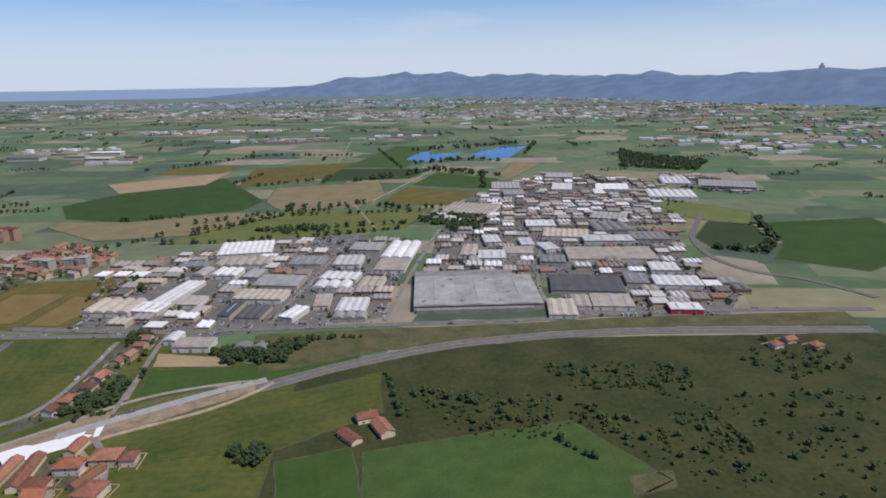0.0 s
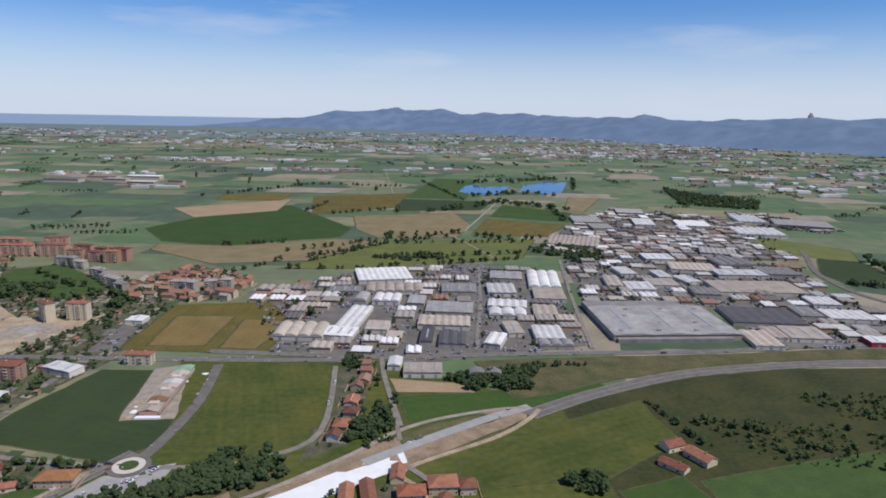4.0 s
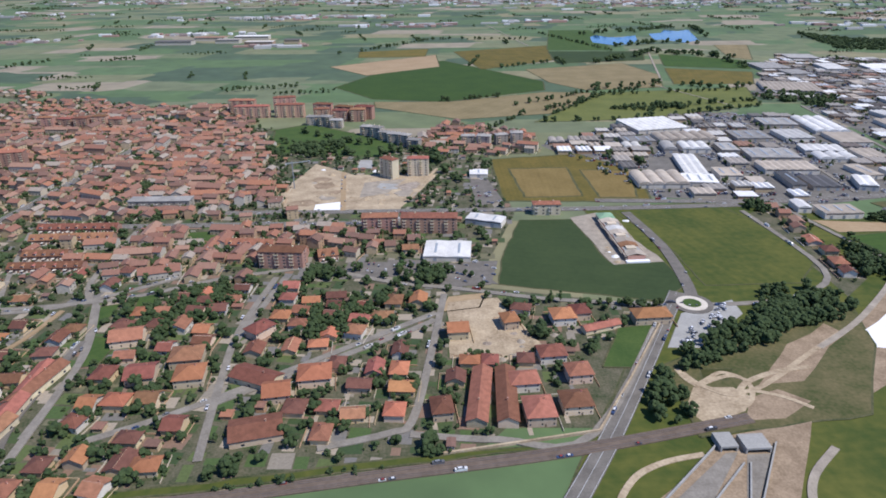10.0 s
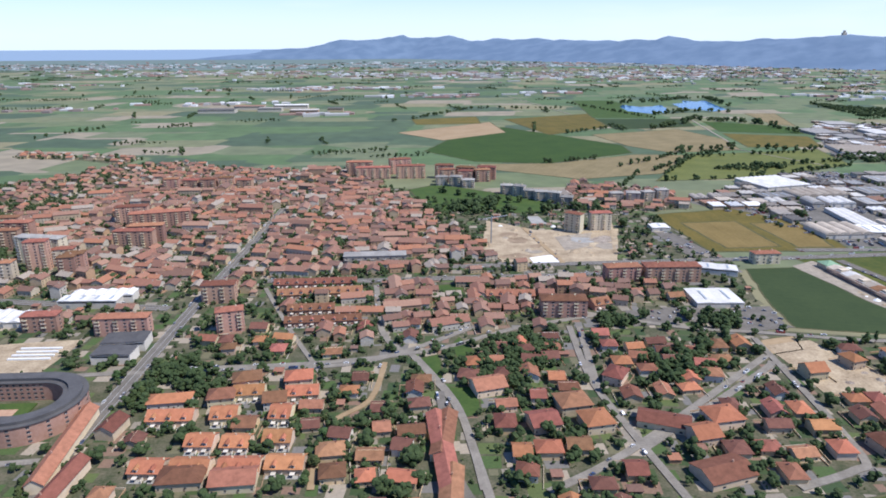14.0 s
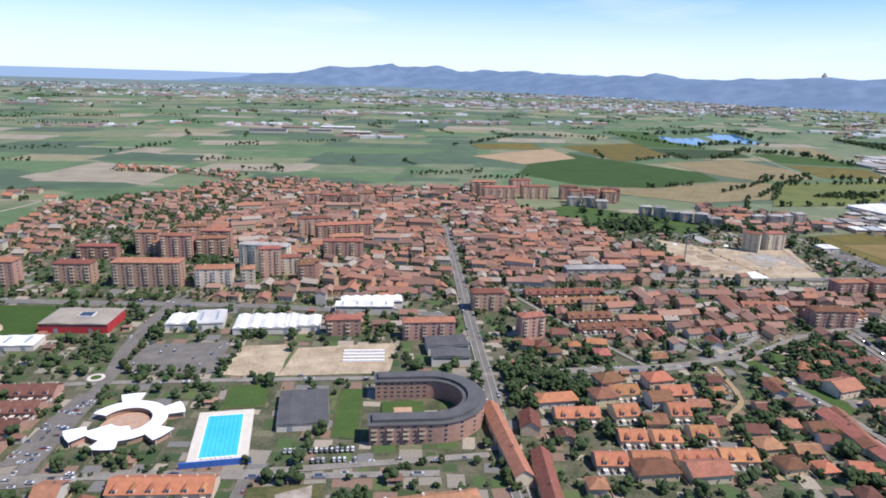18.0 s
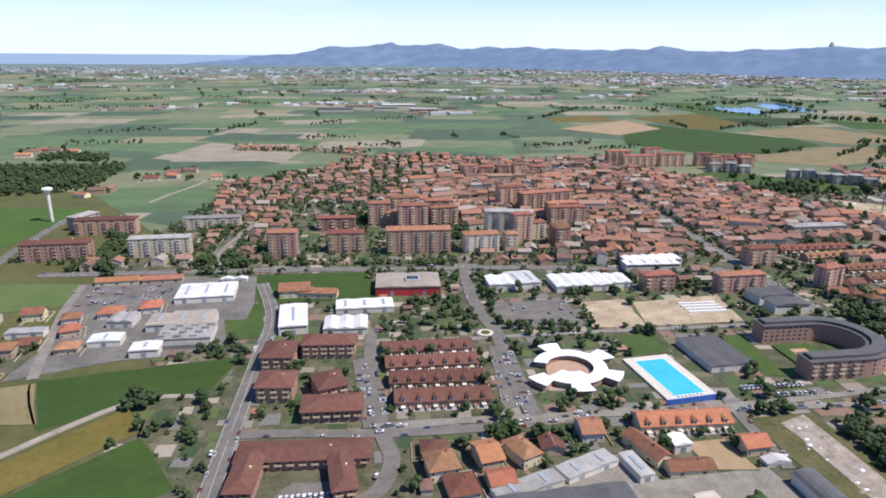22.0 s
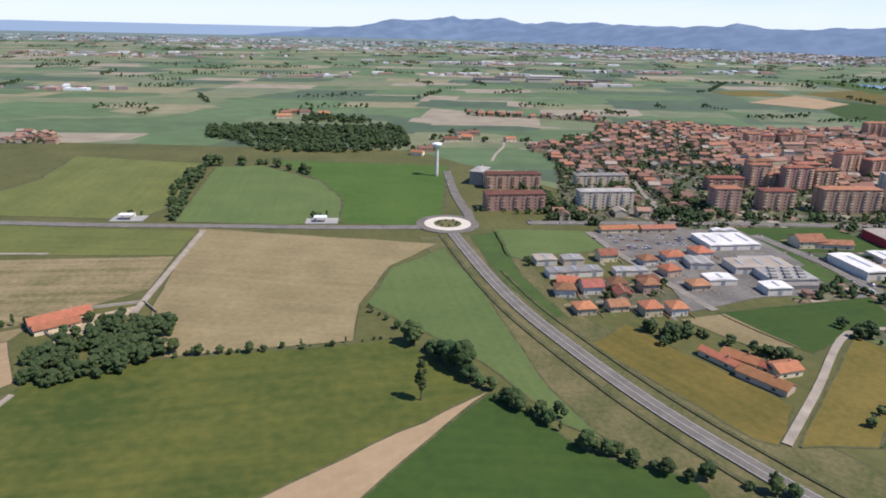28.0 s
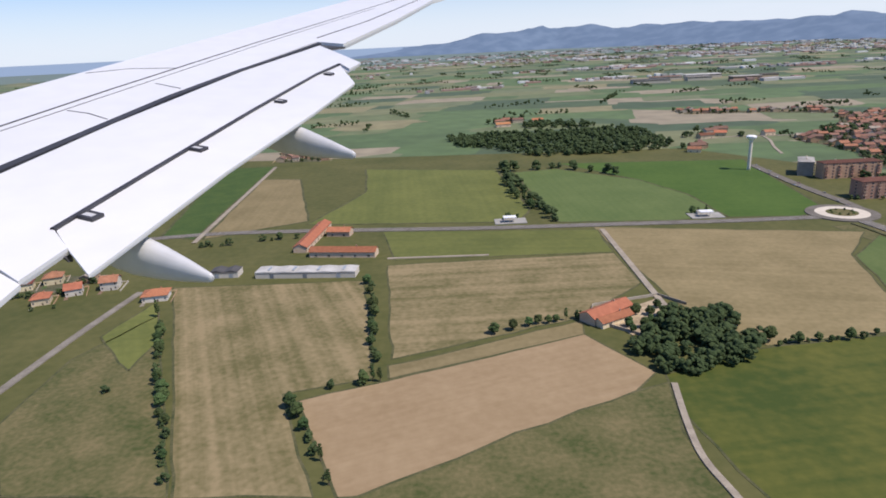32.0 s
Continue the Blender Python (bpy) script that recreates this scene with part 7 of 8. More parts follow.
# ---- far towns, sheds and trees over the plain ----
def far_country():
    s = Solid()
    towns = [(-150, 2300, 500, 160, 300), (500, 2100, 650, 260, 320), (1100, 1500, 400, 300, 180), (-600, 1700, 260, 60, 90), (-320, 1450, 160, 40, 40), (-900, 2500, 600, 200, 240), (200, 3200, 1400, 400, 620), (900, 2500, 600, 400, 320), (-750, 1330, 130, 26, 30), (-1000, 1250, 120, 30, 16), (650, 1250, 260, 160, 70), (-560, 1120, 60, 16, 12), (-30, 1500, 90, 20, 14), (-1500, 1900, 400, 120, 90), (-1350, 1000, 80, 24, 14), (-1700, 3200, 800, 500, 300)]
    for cx, cy, rx, ry, n in towns:
        for _ in range(n):
            x, y = rng.gauss(cx, rx * 0.5), rng.gauss(cy, ry * 0.5)
            w, d, h = rng.choice([rng.uniform(6, 14), rng.uniform(6, 14), rng.uniform(16, 40)]), rng.uniform(6, 14), rng.uniform(2.2, 4.6)
            a = rng.uniform(-0.2, 0.2)
            c, q = math.cos(a), math.sin(a)
            b = Solid()
            b.box(-w / 2, -d / 2, 0, w / 2, d / 2, h)
            s.add([(x + u * c - t * q, y + u * q + t * c, z) for u, t, z in b.v], b.f)
    ob = tagged(new("far_buildings", s.mesh("far_buildings", "far_roofs")), "far towns and sheds scattered over the plain", "buildings", kind="stuff")
    for _ in range(760):
        x, y = rng.uniform(-2400, 1900), rng.uniform(700, 3600)
        if any(inside(x, y, f[1]) for f in FIELDS):
            continue
        n = rng.randint(3, 14)
        a = rng.choice([0.15, 0.15 + 1.57]) + rng.uniform(-0.2, 0.2)
        for i in range(n):
            mass_tree(x + math.cos(a) * i * 6, y + math.sin(a) * i * 6, rng.uniform(0.8, 1.9), "far_trees", 4)
    # the large pale sheds beyond the town
    for x, y, w, d in ((-735, 1180, 60, 22), (-650, 1190, 40, 18), (-590, 1150, 46, 20), (-540, 1170, 26, 14), (-690, 1230, 52, 18), (-620, 1240, 60, 18)):
        stuff_house("industry", x, y, w, d, 6, -4, False)


far_country()
# plots: lawns, paved yards, beds and garden walls all over the town
plots, walls = Solid(), Solid()
tagged(new("field_margins", MARGINS.mesh("field_margins", "verge")), "rough grassy margins along the field edges", "grass", kind="stuff")
town = FIELDS[2][1]
x0, y0 = -880.0, 140.0
for i in range(100):
    for j in range(84):
        u, v = i * 6.2 + rng.uniform(-1, 1), j * 6.2 + rng.uniform(-1, 1)
        x, y = x0 + u * 0.9925 + v * 0.12, y0 - u * 0.12 + v * 0.9925 + 75
        if rng.random() < 0.22 or not inside(x, y, town):
            continue
        patch_into(plots, x, y, rng.uniform(2.5, 7), rng.uniform(2.5, 7), -7 + rng.choice([0, 0, 4, -5]), 0.052 + (i * 7 + j * 3) % 11 * 0.001)
for x, y, turn, w, d in PLOTS:
    c, n = math.cos(radians(turn)), math.sin(radians(turn))
    patch_into(walls, x + 0 * c + (d + 2.6) * -n, y + (d + 2.6) * c, w + 3, 0.14, turn, 0.0, rng.uniform(0.4, 0.75))
    patch_into(walls, x + (w / 2 + 1.5) * c - d / 2 * n, y + (w / 2 + 1.5) * n + d / 2 * c, 0.14, d + 5, turn, 0.0, rng.uniform(0.4, 0.75))
    patch_into(plots, x - 0.9 * w * 0.5 * c + 1.5 * n, y - 0.9 * w * 0.5 * n - 1.5 * c, 1.4, 3.4, turn, 0.068)
tagged(new("garden_plots", plots.mesh("garden_plots", "garden_patches")), "lawns, beds and paved yards of the town gardens", "ground", kind="stuff")
tagged(new("garden_walls", walls.mesh("garden_walls", "town_walls")), "low pale walls between the town gardens", "wall", kind="stuff")
# trees, bushes and sheds in the gardens of the whole town
for x, y in scatter(town, 10500):
    if near_road(x, y, 0.7) or not free(x, y, 0.0) or any(inside(x, y, f[1]) for f in FIELDS[4:]):
        continue
    q = rng.random()
    if q < 0.04 and free(x, y, 2.2) and not near_road(x, y, 2):
        stuff_house("oldtown", x, y, rng.uniform(2.2, 4), rng.uniform(2, 3), rng.uniform(1.4, 2.2), rng.choice([-6, 84]), False)
    elif q < 0.4:
        mass_tree(x, y, rng.uniform(0.15, 0.35), "bushes", 5)
    else:
        mass_tree(x, y, rng.choice([0.4, 0.6, 0.8, 1.15]) * rng.uniform(0.85, 1.2) if y < 330 else rng.uniform(0.5, 1.15), "town_trees", 8 if y < 330 else 5)
for poly in [z for z in WORKS]:
    for x, y in scatter(poly, 330):
        if not near_road(x, y, 0.5) and free(x, y, -1.0):
            mass_tree(x, y, rng.uniform(0.4, 1.0), "town_trees", 8)
for bag, label, names in (("oldtown", "dense old town houses with red tiled roofs", ("town_walls", "town_roofs", "window_glass", "skylight")), ("industry", "rows of low works halls with pale roofs", ("town_walls", "shed_roofs", "window_glass", "skylight"))):
    tagged(new({"oldtown": "town_houses", "industry": "far_halls"}[bag], STUFF[bag].mesh(bag, *names)), label, "buildings", kind="stuff")
for bag, s in MASS.items():
    me = s.mesh(bag, {"bushes": "leaves_bush"}.get(bag, "leaves_wood"))
    tagged(new(bag, me), {"woodland": "dense dark green woodland", "hedgerow": "hedgerows of bushes and small trees", "bushes": "scattered green bushes over scrubland", "garden_trees": "garden trees between the houses", "town_trees": "trees in town gardens and yards", "far_trees": "far lines of trees between fields"}[bag], "trees", kind="stuff")


# ---- parked cars ----
def car_mesh():
    s = Solid()
    s.box(-1.05, -0.42, 0.16, 1.05, 0.42, 0.45)
    body = s.mesh("body", "car_paint")
    s = Solid()
    v = [(-0.75, -0.4, 0.45), (0.55, -0.4, 0.45), (0.55, 0.4, 0.45), (-0.75, 0.4, 0.45), (-0.55, -0.33, 0.73), (0.2, -0.33, 0.73), (0.2, 0.33, 0.73), (-0.55, 0.33, 0.73)]
    s.add(v, [(0, 1, 5, 4), (1, 2, 6, 5), (2, 3, 7, 6), (3, 0, 4, 7)], 0).add(v[4:], [(0, 1, 2, 3)], 1)
    cabin = s.mesh("cabin", "window_glass", "car_paint")
    wheel = arc_solid(0, 0, 0.02, 0.17, 0, 360, -0.06, 0.06, 10).mesh("wheel", "tyre")
    return body, cabin, wheel


CAR = car_mesh()


def car(x, y, turn):
    t = thing("car", x, y, turn, "small car parked beside the street", "car", "parked cars")
    t.location.z = LEVEL[0] + 0.02
    part("body", CAR[0], t)
    part("cabin", CAR[1], t)
    for a in (-0.65, 0.65):
        for b in (-0.4, 0.4):
            w = part("wheel", CAR[2], t, at=(a, b, 0.17))
            w.rotation_euler = (radians(90), 0, 0)


for i in range(14):
    car(-654 + i * 1.5, 214.5 - i * 0.1, 86)
    if i % 4:
        car(-653.5 + i * 1.5, 209.3 - i * 0.1, 88)
side = [r for r in ROADS if 165 < r[1] < 330 and -840 < r[0] < -290 and math.hypot(r[2] - r[0], r[3] - r[1]) > 2]
cars = random.Random(5)
for _ in range(32):
    ax, ay, bx, by, half = cars.choice(side)
    q = cars.random()
    g = math.hypot(bx - ax, by - ay)
    off = cars.choice([-1, 1]) * (half + 0.2)
    x, y = ax + (bx - ax) * q - (by - ay) / g * off, ay + (by - ay) * q + (bx - ax) / g * off
    if free(x, y, -2):
        car(x, y, math.degrees(math.atan2(by - ay, bx - ax)))


for i in range(9):
    q = i / 8
    car(-793.5 + 10.8 * q, 187.7 + -0.6 * q, 84)
    if i % 3:
        car(-794.1 + 7.7 * q, 183.0 + -0.4 * q, 86)
yard_cars = random.Random(3)
for i in range(26):
    q = yard_cars.random()
    car(-262 + 28 * q + yard_cars.uniform(-1, 1), 212 + 22 * q + yard_cars.choice([0, 2.2, 4.4]) - 2 * (1 - q), yard_cars.choice([80, 84, 10]))


# the many further cars along the kerbs, on the lots and in the works yards
KERB = Solid()


def kerb_car(x, y, turn, long=2.0):
    c, n = math.cos(turn), math.sin(turn)
    q = Solid()
    h = 0.5 if long < 3 else 1.1
    q.box(-long / 2, -0.42, 0.12, long / 2, 0.42, h)
    v = [(-0.36 * long, -0.38, h), (0.27 * long, -0.38, h), (0.27 * long, 0.38, h), (-0.36 * long, 0.38, h), (-0.27 * long, -0.32, h + 0.26), (0.1 * long, -0.32, h + 0.26), (0.1 * long, 0.32, h + 0.26), (-0.27 * long, 0.32, h + 0.26)]
    place = lambda vs: [(x + a * c - b * n, y + a * n + b * c, z + 0.1) for a, b, z in vs]
    KERB.add(place(q.v), q.f, 0)
    KERB.add(place(v), [(0, 1, 5, 4), (1, 2, 6, 5), (2, 3, 7, 6), (3, 0, 4, 7)], 1)
    KERB.add(place(v[4:]), [(0, 1, 2, 3)], 0)


kerbs = [r for r in ROADS if -935 < r[0] < 200 and 150 < r[1] < 620 and not (r[0] < -860 and r[1] < 340) and 1.3 < r[4] < 4 and math.hypot(r[2] - r[0], r[3] - r[1]) > 2]
for ax, ay, bx, by, half in kerbs:
    g = math.hypot(bx - ax, by - ay)
    for k in range(int(g / 2.6)):
        if cars.random() < 0.22:
            q = (k + 0.5) * 2.6 / g
            off = cars.choice([-1, 1]) * (half - 0.45)
            kerb_car(ax + (bx - ax) * q - (by - ay) / g * off, ay + (by - ay) * q + (bx - ax) / g * off, math.atan2(by - ay, bx - ax) + cars.choice([0, math.pi]), cars.choice([1.9, 2.0, 2.1, 2.0, 3.4]))
for cover, pts in FIELDS:
    if cover == "asphalt" and area_of(pts) > 90:
        a, b = max(zip(pts, (*pts[1:], pts[0])), key=lambda q: math.dist(*q))
        way = math.atan2(b[1] - a[1], b[0] - a[0])
        c, n = math.cos(way), math.sin(way)
        mx, my = sum(p[0] for p in pts) / len(pts), sum(p[1] for p in pts) / len(pts)
        full = 0.05 if -720 < mx < -690 else 0.09 if -400 < mx < -310 else 0.22
        for i in range(-40, 41):
            for j in range(-12, 13):
                u, v = i * 1.15, j * 3.1 + (0.5 if j % 2 else -0.5)
                x, y = mx + u * c - v * n, my + u * n + v * c
                if cars.random() < full and inside(x, y, pts) and free(x, y, -0.8):
                    kerb_car(x, y, way + math.pi / 2 * cars.choice([1, -1]))
for poly in WORKS:
    for x, y in scatter(poly, 700):
        if free(x, y, -1.2) and not near_road(x, y, -0.5):
            for k in range(cars.choice([1, 2, 4, 6])):
                if free(x + k * 1.2, y, -1.2):
                    kerb_car(x + k * 1.2, y - 0.1 * k, 1.5, cars.choice([2.0, 2.0, 2.0, 3.6]))
island_material("car_colours", [(0.75, 0.75, 0.74), (0.55, 0.55, 0.55), (0.09, 0.09, 0.10), (0.28, 0.29, 0.31), (0.80, 0.80, 0.79), (0.30, 0.05, 0.04), (0.05, 0.09, 0.20), (0.16, 0.16, 0.17), (0.62, 0.61, 0.58)], 0.35)
tagged(new("parked_cars", KERB.mesh("parked_cars", "car_colours", "window_glass")), "small cars parked along kerbs and in yards", "cars", kind="stuff")


# ---- farm and roadside details ----
def railway_underpass():
    """Two road boxes under the line, with retaining walls along the cutting."""
    t = thing("railway_underpass", 0, 0, 0, "raw concrete railway underpass with two box openings and retaining walls", "underpass")
    for pts, h in (([(-271.1, 161.9), (-284.1, 150.6), (-299, 137.6)], 1.0), ([(-269.0, 152.6), (-286, 137)], 0.8), ([(-267.2, 152.6), (-276, 135)], 0.8), ([(-256.5, 159.7), (-273, 136)], 1.0)):
        v, f = ribbon(pts, 0, 0.22, h, 0)
        part("retaining_wall", mesh_of("retaining_wall", v, f, ["concrete"]), t)
    for x0, x1, y0 in ((-273.4, -268.4, 157.4), (-266.8, -259.6, 156.2)):
        s = Solid()
        # near-black end wall: the shade inside the opening, put in as colour
        s.box(x0, y0, 1.5, x1, y0 + 6, 2.1, 0).box(x0, y0, 0, x0 + 0.5, y0 + 6, 1.5, 0).box(x1 - 0.5, y0, 0, x1, y0 + 6, 1.5, 0).box(x0 + 0.5, y0 + 5, 0, x1 - 0.5, y0 + 6, 1.5, 1)
        part("box_opening", s.mesh("box_opening", "concrete", "tunnel_shade"), t)
    s = Solid()
    s.add([(-272, 157, 0.3), (-268.6, 157, 0.3), (-284, 139, 0.3), (-295, 139, 0.3)], [(0, 3, 2, 1)])
    s.add([(-266.5, 156, 0.3), (-259.8, 156, 0.3), (-272, 139, 0.3), (-275, 139, 0.3)], [(0, 3, 2, 1)])
    part("ramp", s.mesh("ramp", "street"), t)


# near black that paints the shade within the underpass boxes
material("tunnel_shade", (0.02, 0.02, 0.02), (0.04, 0.04, 0.04), 1)
railway_underpass()
t = thing("boundary_wall", 0, 0, 0, "long sandy boundary wall beside the road", "wall")
line = [(-260.0, 233.4), (-286.7, 192.9), (-303.7, 168.5), (-324.5, 165.5), (-349.0, 162.1)]
for a, b in zip(line, line[1:]):
    v, f = ribbon([a, b], 0, 0.3, 0.9, 0)
    part("wall_section", mesh_of("wall_section", v, f, ["sand"]), t)


def petrol_station(x, y):
    t = thing("petrol_station", x, y, -4, "roadside petrol station with a white flat canopy", "building")
    s = Solid()
    s.box(-7, -3, 0, 8, 6, 0.45)
    part("forecourt", s.mesh("forecourt", "concrete"), t)
    s = Solid()
    s.box(-3, -1.8, 2.6, 3, 1.8, 3.0)
    part("canopy", s.mesh("canopy", "membrane"), t)
    s = Solid()
    s.box(-0.12, -0.12, 0, 0.12, 0.12, 2.6)
    for a in (-2, 2):
        part("post", s.mesh("post", "wall_white"), t, at=(a, 0, 0))
    s = Solid()
    s.box(-2.5, 3, 0, 2.5, 5.5, 2.0)
    part("kiosk", s.mesh("kiosk", "wall_white"), t)
    TAKEN.append((x, y, 7))


petrol_station(-1005.5, 378.5)
petrol_station(-1095, 390)


def garden_wall(*pts):
    t = thing("garden_wall", 0, 0, 0, "dark boundary wall round the farmhouse", "wall")
    for a, b in zip(pts, pts[1:]):
        v, f = ribbon([a, b], 0, 0.12, 1.0, 0)
        part("wall_section", mesh_of("wall_section", v, f, ["wall_grey"]), t)


garden_wall((-1085, 285), (-1089, 274), (-1078, 262), (-1070, 258))
garden_wall((-1085, 285), (-1062, 290), (-1056, 281))
for x, y in ((-1079, 268), (-1075, 266), (-1072, 269), (-1070, 275), (-1074, 276), (-1066, 280), (-1079, 264), (-1068, 271)):
    tree(x, y, rng.uniform(0.5, 0.9))


def tower_crane(x, y, h):
    t = thing("tower_crane", x, y, 20, "tall slim tower crane on the building site", "crane")
    s = Solid()
    s.box(-0.25, -0.25, 0, 0.25, 0.25, h)
    part("mast", s.mesh("mast", "door_metal"), t)
    s = Solid()
    s.box(-4, -0.15, h - 1.2, 11, 0.15, h - 0.85)
    part("jib", s.mesh("jib", "door_metal"), t)
    s = Solid()
    s.box(-4, -0.5, h - 2.0, -3, 0.5, h - 1.25)
    part("counterweight", s.mesh("counterweight", "concrete"), t)


tower_crane(-424, 398, 17)


# spoil heaps and stacked boards on the building sites
def heap(x, y, r, h, cover):
    s = Solid()
    q = random.Random(int(x * 7 + y))
    ring = [(x + r * q.uniform(0.8, 1.2) * math.cos(radians(36 * i)), y + r * q.uniform(0.6, 1.0) * math.sin(radians(36 * i)), 0) for i in range(10)]
    top = [(x + (a - x) * 0.35, y + (b - y) * 0.35, h * q.uniform(0.8, 1.1)) for a, b, c in ring]
    s.add(ring + top + [(x, y, h * 1.1)], [(i, (i + 1) % 10, 10 + (i + 1) % 10, 10 + i) for i in range(10)] + [(10 + i, 10 + (i + 1) % 10, 20) for i in range(10)])
    tagged(new("spoil_heap", s.mesh("spoil_heap", cover)), "heap of pale excavated earth on a building site", "heap", "spoil heaps")


site = random.Random(9)
for _ in range(22):
    heap(site.uniform(-416, -366), site.uniform(362, 444), site.uniform(1.2, 3.2), site.uniform(0.5, 1.3), site.choice(["sand", "paint", "gravel", "sand"]))
for _ in range(14):
    heap(site.uniform(-335, -305), site.uniform(190, 225), site.uniform(1.2, 2.5), site.uniform(0.4, 1.0), site.choice(["sand", "rubble", "gravel"]))
for _ in range(16):
    heap(site.uniform(-266, -244), site.uniform(280, 330), site.uniform(1, 2.2), site.uniform(0.4, 1.0), site.choice(["sand", "paint", "gravel"]))
for _ in range(26):
    heap(site.uniform(-657, -649), site.uniform(158, 194), site.uniform(0.6, 1.5), site.uniform(0.2, 0.6), site.choice(["rubble", "rubble", "paint"]))


def stacked_boards(x, y, turn):
    t = thing("stacked_slabs", x, y, turn, "long white slabs laid out on the sand court", "slabs")
    s = Solid()
    s.box(-8, -0.45, 0, 8, 0.45, 0.6)
    for i in range(4):
        part("slab", s.mesh("slab", "paint"), t, at=(0, i * 3, 0.2))


stacked_boards(-628, 274, -5)


# ---- the far rim of the plain, flat, its haze painted on ----
def rim_material():
    m = bpy.data.materials.new("far_rim")
    m.use_nodes = True
    b = m.node_tree.nodes["Principled BSDF"]
    # blue base and emission stand in for the haze over the rim
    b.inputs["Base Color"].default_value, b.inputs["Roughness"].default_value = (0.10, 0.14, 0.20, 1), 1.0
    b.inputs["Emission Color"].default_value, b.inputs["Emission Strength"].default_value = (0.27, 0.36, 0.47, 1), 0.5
    MATS["far_rim"] = m


rim_material()
v, f = [], []
for i in range(61):
    x = -5600 + i * 120
    v += [(x, 4350, -1), (x, 4700, 55 + 3 * noise.noise(Vector((x * 0.004, 1, 0)))), (x, 4800, 50)]
for i in range(60):
    f += [(3 * i + j, 3 * i + 3 + j, 3 * i + 4 + j, 3 * i + 1 + j) for j in (0, 1)]
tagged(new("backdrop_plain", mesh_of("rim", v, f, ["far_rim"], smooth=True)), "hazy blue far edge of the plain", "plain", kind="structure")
# the last stretch of plain before the hills, haze painted into colour and emission
m = bpy.data.materials.new("far_haze")
m.use_nodes = True
b = m.node_tree.nodes["Principled BSDF"]
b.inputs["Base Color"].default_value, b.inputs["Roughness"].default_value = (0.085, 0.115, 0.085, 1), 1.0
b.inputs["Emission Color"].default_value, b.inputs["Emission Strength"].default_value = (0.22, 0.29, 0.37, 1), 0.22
MATS["far_haze"] = m
v, f = [], []
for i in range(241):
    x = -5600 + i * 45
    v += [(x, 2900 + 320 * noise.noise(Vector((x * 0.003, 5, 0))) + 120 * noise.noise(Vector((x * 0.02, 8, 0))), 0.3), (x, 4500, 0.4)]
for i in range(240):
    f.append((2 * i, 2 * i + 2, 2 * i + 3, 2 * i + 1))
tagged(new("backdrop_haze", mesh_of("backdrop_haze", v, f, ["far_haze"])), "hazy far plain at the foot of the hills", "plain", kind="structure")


# ---- the aircraft's wing, where the flight of the camera ends ----
material("wing_paint", (0.66, 0.66, 0.66), (0.72, 0.72, 0.72), 1.5, rough=0.35)
material("wing_grey", (0.46, 0.46, 0.46), (0.56, 0.56, 0.56), 0.8, rough=0.4)
material("wing_gap", (0.03, 0.03, 0.035), (0.05, 0.05, 0.055), 0.3, rough=0.6)
material("wing_mark", (0.02, 0.03, 0.10), (0.03, 0.04, 0.12), 0.5, rough=0.4)
# the wing's own axes: x out along the span, y forward, z up from the skin
wing = new("aircraft_wing")
tagged(wing, "white aircraft wing in flight with lowered flaps and grey fairings", "aircraft")
axes = Matrix(((0.2135, -0.9761, 0.0411, -1.815), (0.4258, 0.1308, 0.8953, 1.016), (-0.8793, -0.1737, 0.4435, -4.334), (0, 0, 0, 1)))
wing.matrix_basis = pose(*ROWS[-1][1:]) @ axes


def wing_panel(name, cover, thick, pts, lift=0.0, parent=None):
    """A flat skin with edges that roll under."""
    n = len(pts)
    mx, my = sum(p[0] for p in pts) / n, sum(p[1] for p in pts) / n
    rings = [(1.0, -0.006), (1.0, -thick * 0.5), (0.985, -thick)]
    v = [(x, y, lift) for x, y in pts]
    for k, z in rings:
        v += [(mx + (x - mx) * k, my + (y - my) * k, lift + z) for x, y in pts]
    f = [tuple(range(n))] + [(j * n + i, (j + 1) * n + i, (j + 1) * n + (i + 1) % n, j * n + (i + 1) % n) for j in range(3) for i in range(n)] + [tuple(range(4 * n - 1, 3 * n - 1, -1))]
    return part(name, mesh_of(name, v, f, [cover]), parent or wing)


def wing_line(half, *pts):
    """A dark panel joint let into the skin."""
    v, f = ribbon(pts, 0, half, 0.003, -0.02)
    part("panel_joint", mesh_of("panel_joint", v, f, ["wing_gap"]), wing)


wing_panel("main_panel", "wing_paint", 0.06, [(-1.6, 0.97), (6.4, 0.99), (9.1, 0.84), (11.1, 0.38), (10.4, -0.72), (9.45, -0.3), (7.1, -0.13), (4.5, -0.27), (2.47, -0.31), (2.47, -0.03), (1.0, 0.0), (-1.6, -0.06)])
wing_panel("front_flap", "wing_paint", 0.03, [(-1.66, -0.145), (-0.67, -0.077), (0.93, -0.045), (2.3, -0.13), (1.98, -0.45), (1.65, -0.767), (1.36, -0.77), (1.55, -0.617), (1.08, -0.6), (-0.08, -0.647), (-1.35, -0.727), (-1.955, -0.767), (-2.08, -0.932), (-2.33, -0.955), (-2.22, -0.70)], -0.004)
wing_panel("rear_flap", "wing_paint", 0.022, [(-1.96, -0.785), (-1.37, -0.745), (-0.116, -0.67), (1.02, -0.622), (1.48, -0.645), (0.89, -0.98), (0.02, -1.025), (-1.17, -1.053), (-2.222, -1.128), (-2.09, -0.947)], -0.01)
wing_panel("inner_flap", "wing_paint", 0.02, [(-2.24, -0.715), (-2.335, -0.965), (-2.43, -0.985), (-2.54, -1.005)], -0.012)
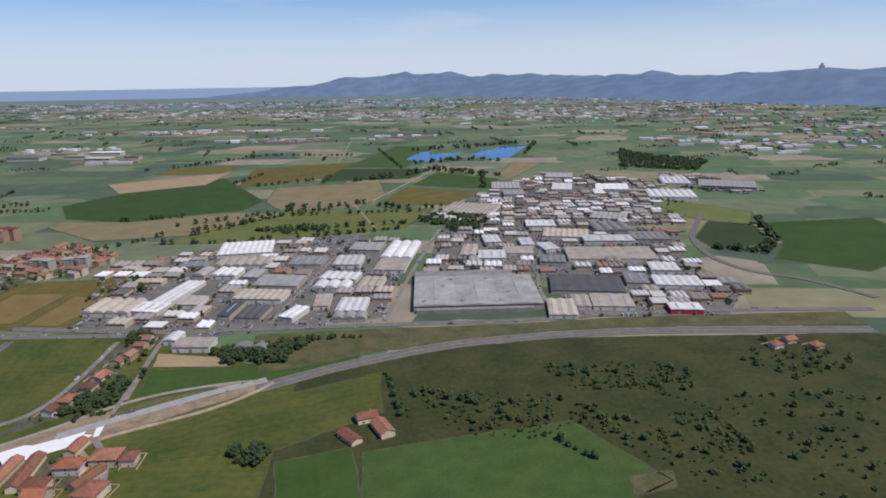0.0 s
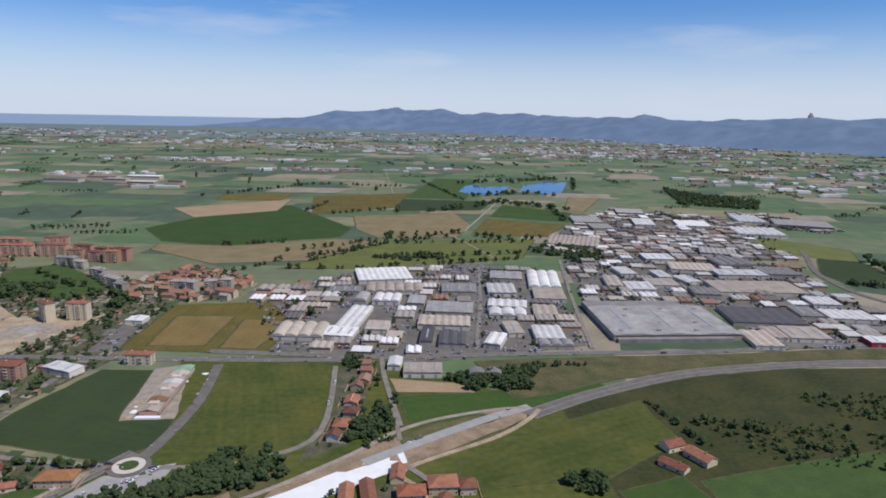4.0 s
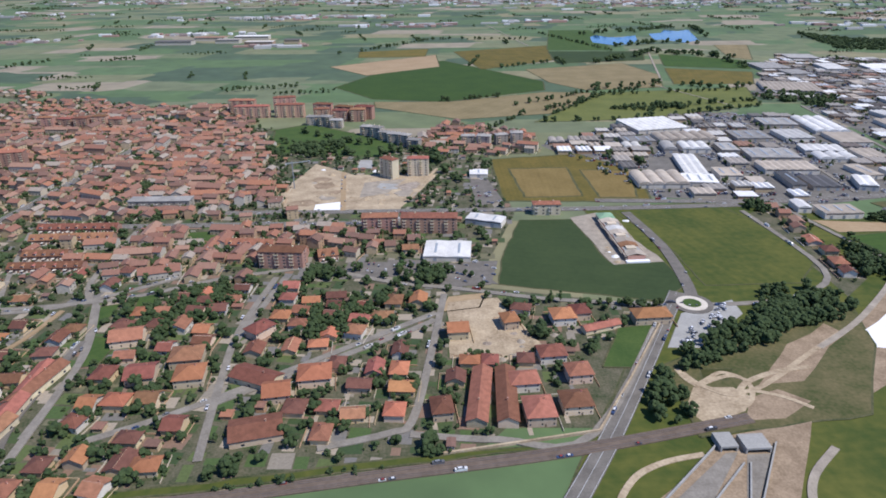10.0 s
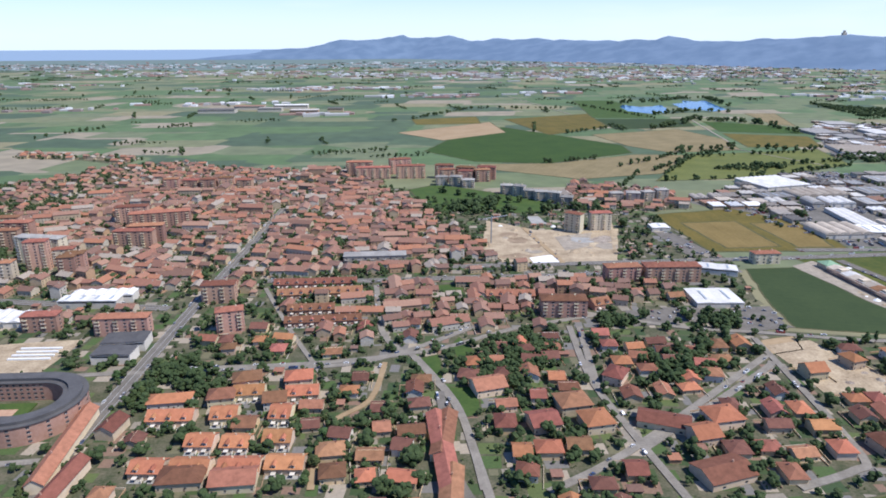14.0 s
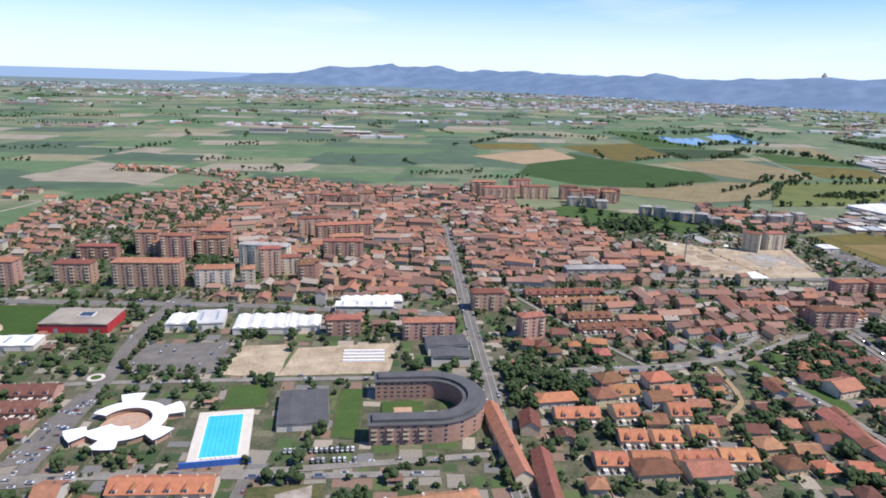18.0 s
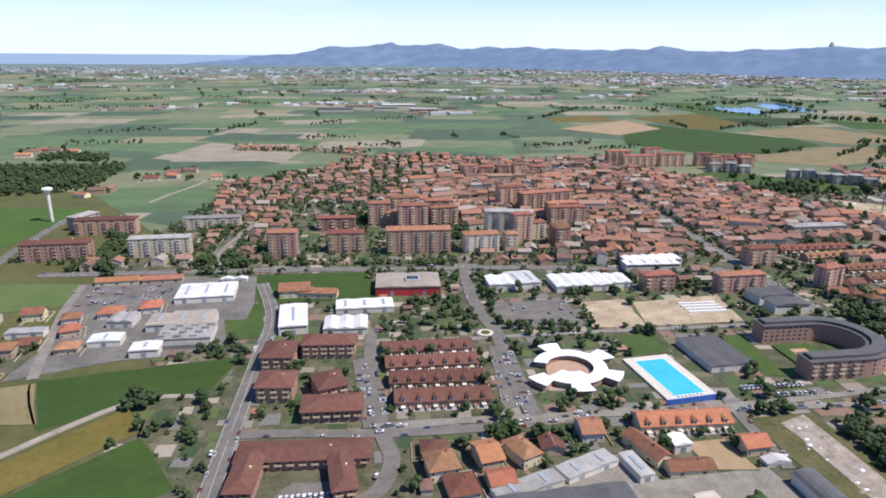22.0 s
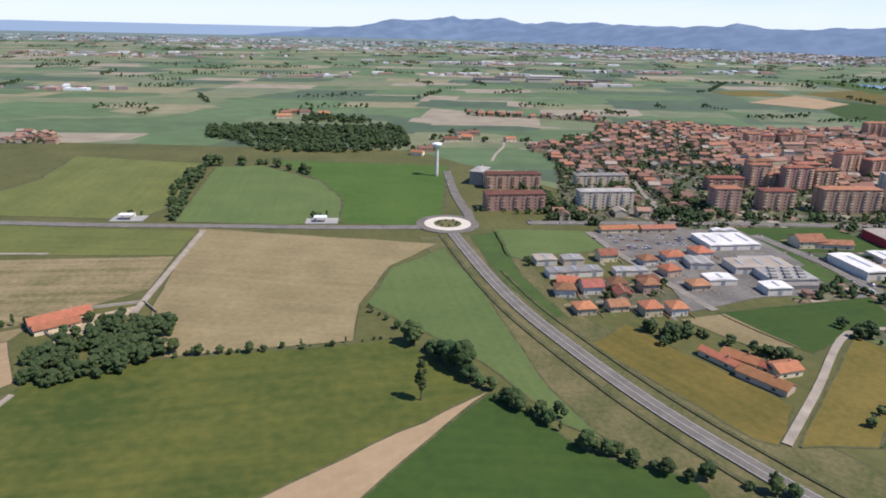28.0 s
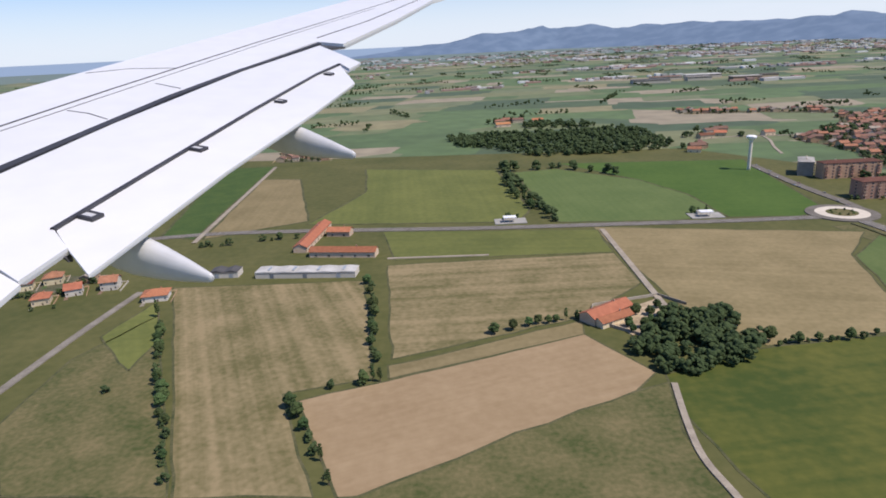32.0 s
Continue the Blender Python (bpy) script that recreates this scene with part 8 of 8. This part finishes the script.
# the dark slots that show between the wing and its flaps
wing_panel("slot", "wing_gap", 0.02, [(-1.7, 0.0), (2.44, 0.02), (2.5, -0.32), (2.28, -0.2), (0.9, -0.1), (-1.7, -0.18)], -0.03)
wing_panel("slot", "wing_gap", 0.02, [(-2.0, -0.74), (-0.1, -0.62), (1.1, -0.57), (1.55, -0.6), (1.48, -0.68), (-0.1, -0.70), (-1.96, -0.81), (-2.12, -0.96)], -0.03)
wing_line(0.024, (-1.7, -0.105), (-0.6, -0.045), (0.0, -0.012), (1.0, -0.022))
wing_line(0.018, (1.0, -0.022), (1.7, -0.06), (2.42, -0.08))
wing_line(0.009, (-1.97, -0.778), (-1.36, -0.737), (-0.1, -0.66), (1.05, -0.612), (1.5, -0.63))
wing_line(0.007, (-1.1, 0.42), (0.0, 0.45), (2.1, 0.458), (6.8, 0.395), (8.7, 0.30))
wing_line(0.008, (2.67, 0.05), (4.16, 0.0), (7.0, 0.08), (9.2, -0.02))
wing_line(0.003, (0.38, 0.93), (0.64, 0.75), (0.8, 0.46))
wing_line(0.003, (-0.54, 0.33), (-0.55, 0.18), (-0.62, -0.0))
wing_line(0.003, (0.28, 0.29), (0.21, 0.05))
wing_line(0.002, (-1.4, 0.35), (2.1, 0.38), (5.5, 0.33))
for x, y, k in ((-1.817, -0.80, 1.0), (-0.92, -0.735, 1.0), (0.148, -0.70, 0.9), (1.091, -0.672, 0.9)):
    s = Solid()
    a, b = 0.03 * k, 0.026 * k
    for x0, y0, x1, y1 in ((-a, -b * 2.0, -a * 0.55, b * 0.4), (a * 0.55, -b * 2.0, a, b * 0.4), (-a, -b * 2.5, a, -b * 1.9)):
        s.box(x0, y0, -0.03, x1, y1, 0.006, 0)
    s.box(-a * 0.55, -b * 1.9, -0.03, a * 0.55, b * 0.3, 0.003, 1)
    hook = part("flap_hook", s.mesh("flap_hook", "wing_gap", "wing_grey"), wing, at=(x, y, 0))
    hook.rotation_euler = (0, 0, radians(-8))


def fairing(base, tip, r0, r1):
    """A tapered flap track fairing under the trailing edge, blunt at its end."""
    a, b = Vector(base), Vector(tip)
    way = (b - a).normalized()
    side = way.cross(Vector((0, 0, 1))).normalized()
    up = side.cross(way)
    v, f = [], []
    rings = [(-1.2, 0.5), (-0.6, 0.95), (0.0, 1.0), (0.35, 0.8), (0.7, 0.5), (0.97, r1 / r0), (1.0, r1 / r0 * 0.6), (1.0, 0.02)]
    for t, g in rings:
        c = a + (b - a) * t
        for i in range(16):
            w = radians(i * 22.5)
            v.append(tuple(c + side * (r0 * g * 0.72 * math.cos(w)) + up * (r0 * g * (1.0 if math.sin(w) > 0 else 1.25) * math.sin(w))))
    for j in range(len(rings) - 1):
        f += [(j * 16 + i, j * 16 + (i + 1) % 16, (j + 1) * 16 + (i + 1) % 16, (j + 1) * 16 + i) for i in range(16)]
    part("flap_track_fairing", mesh_of("flap_track_fairing", v, f, ["wing_grey"], smooth=True), wing)


fairing((-1.824, -0.993, -0.13), (-1.936, -1.405, -0.13), 0.085, 0.018)
fairing((-0.178, -0.896, -0.13), (-0.393, -1.426, -0.13), 0.092, 0.022)
# the upturned tip
v = []
for x0, y0, z0, x1, y1, z1 in ((10.2, 0.32, 0.0, 10.39, -0.74, 0.0), (10.75, 0.1, 0.25, 10.8, -0.85, 0.25), (11.1, -0.3, 0.9, 11.2, -1.05, 0.9), (11.5, -0.95, 2.3, 11.64, -1.35, 2.3)):
    v += [(x0, y0, z0), (x1, y1, z1), (x1 + 0.05, y1, z1), (x0 + 0.1, y0, z0)]
f = [(4 * j + i, 4 * j + (i + 1) % 4, 4 * j + 4 + (i + 1) % 4, 4 * j + 4 + i) for j in range(3) for i in range(4)] + [(12, 13, 14, 15), (3, 2, 1, 0)]
winglet = part("winglet", mesh_of("winglet", v, f, ["wing_paint"]), wing)
for i in range(6):
    m = Solid()
    k = 0.3 + 0.1 * i
    m.box(-0.02, -0.16, -0.05, 0.0, 0.16, 0.05)
    part("marking", m.mesh("marking", "wing_mark"), winglet, at=(10.86 + 0.7 * k, -0.45 - 0.55 * k, 0.4 + 1.7 * k))
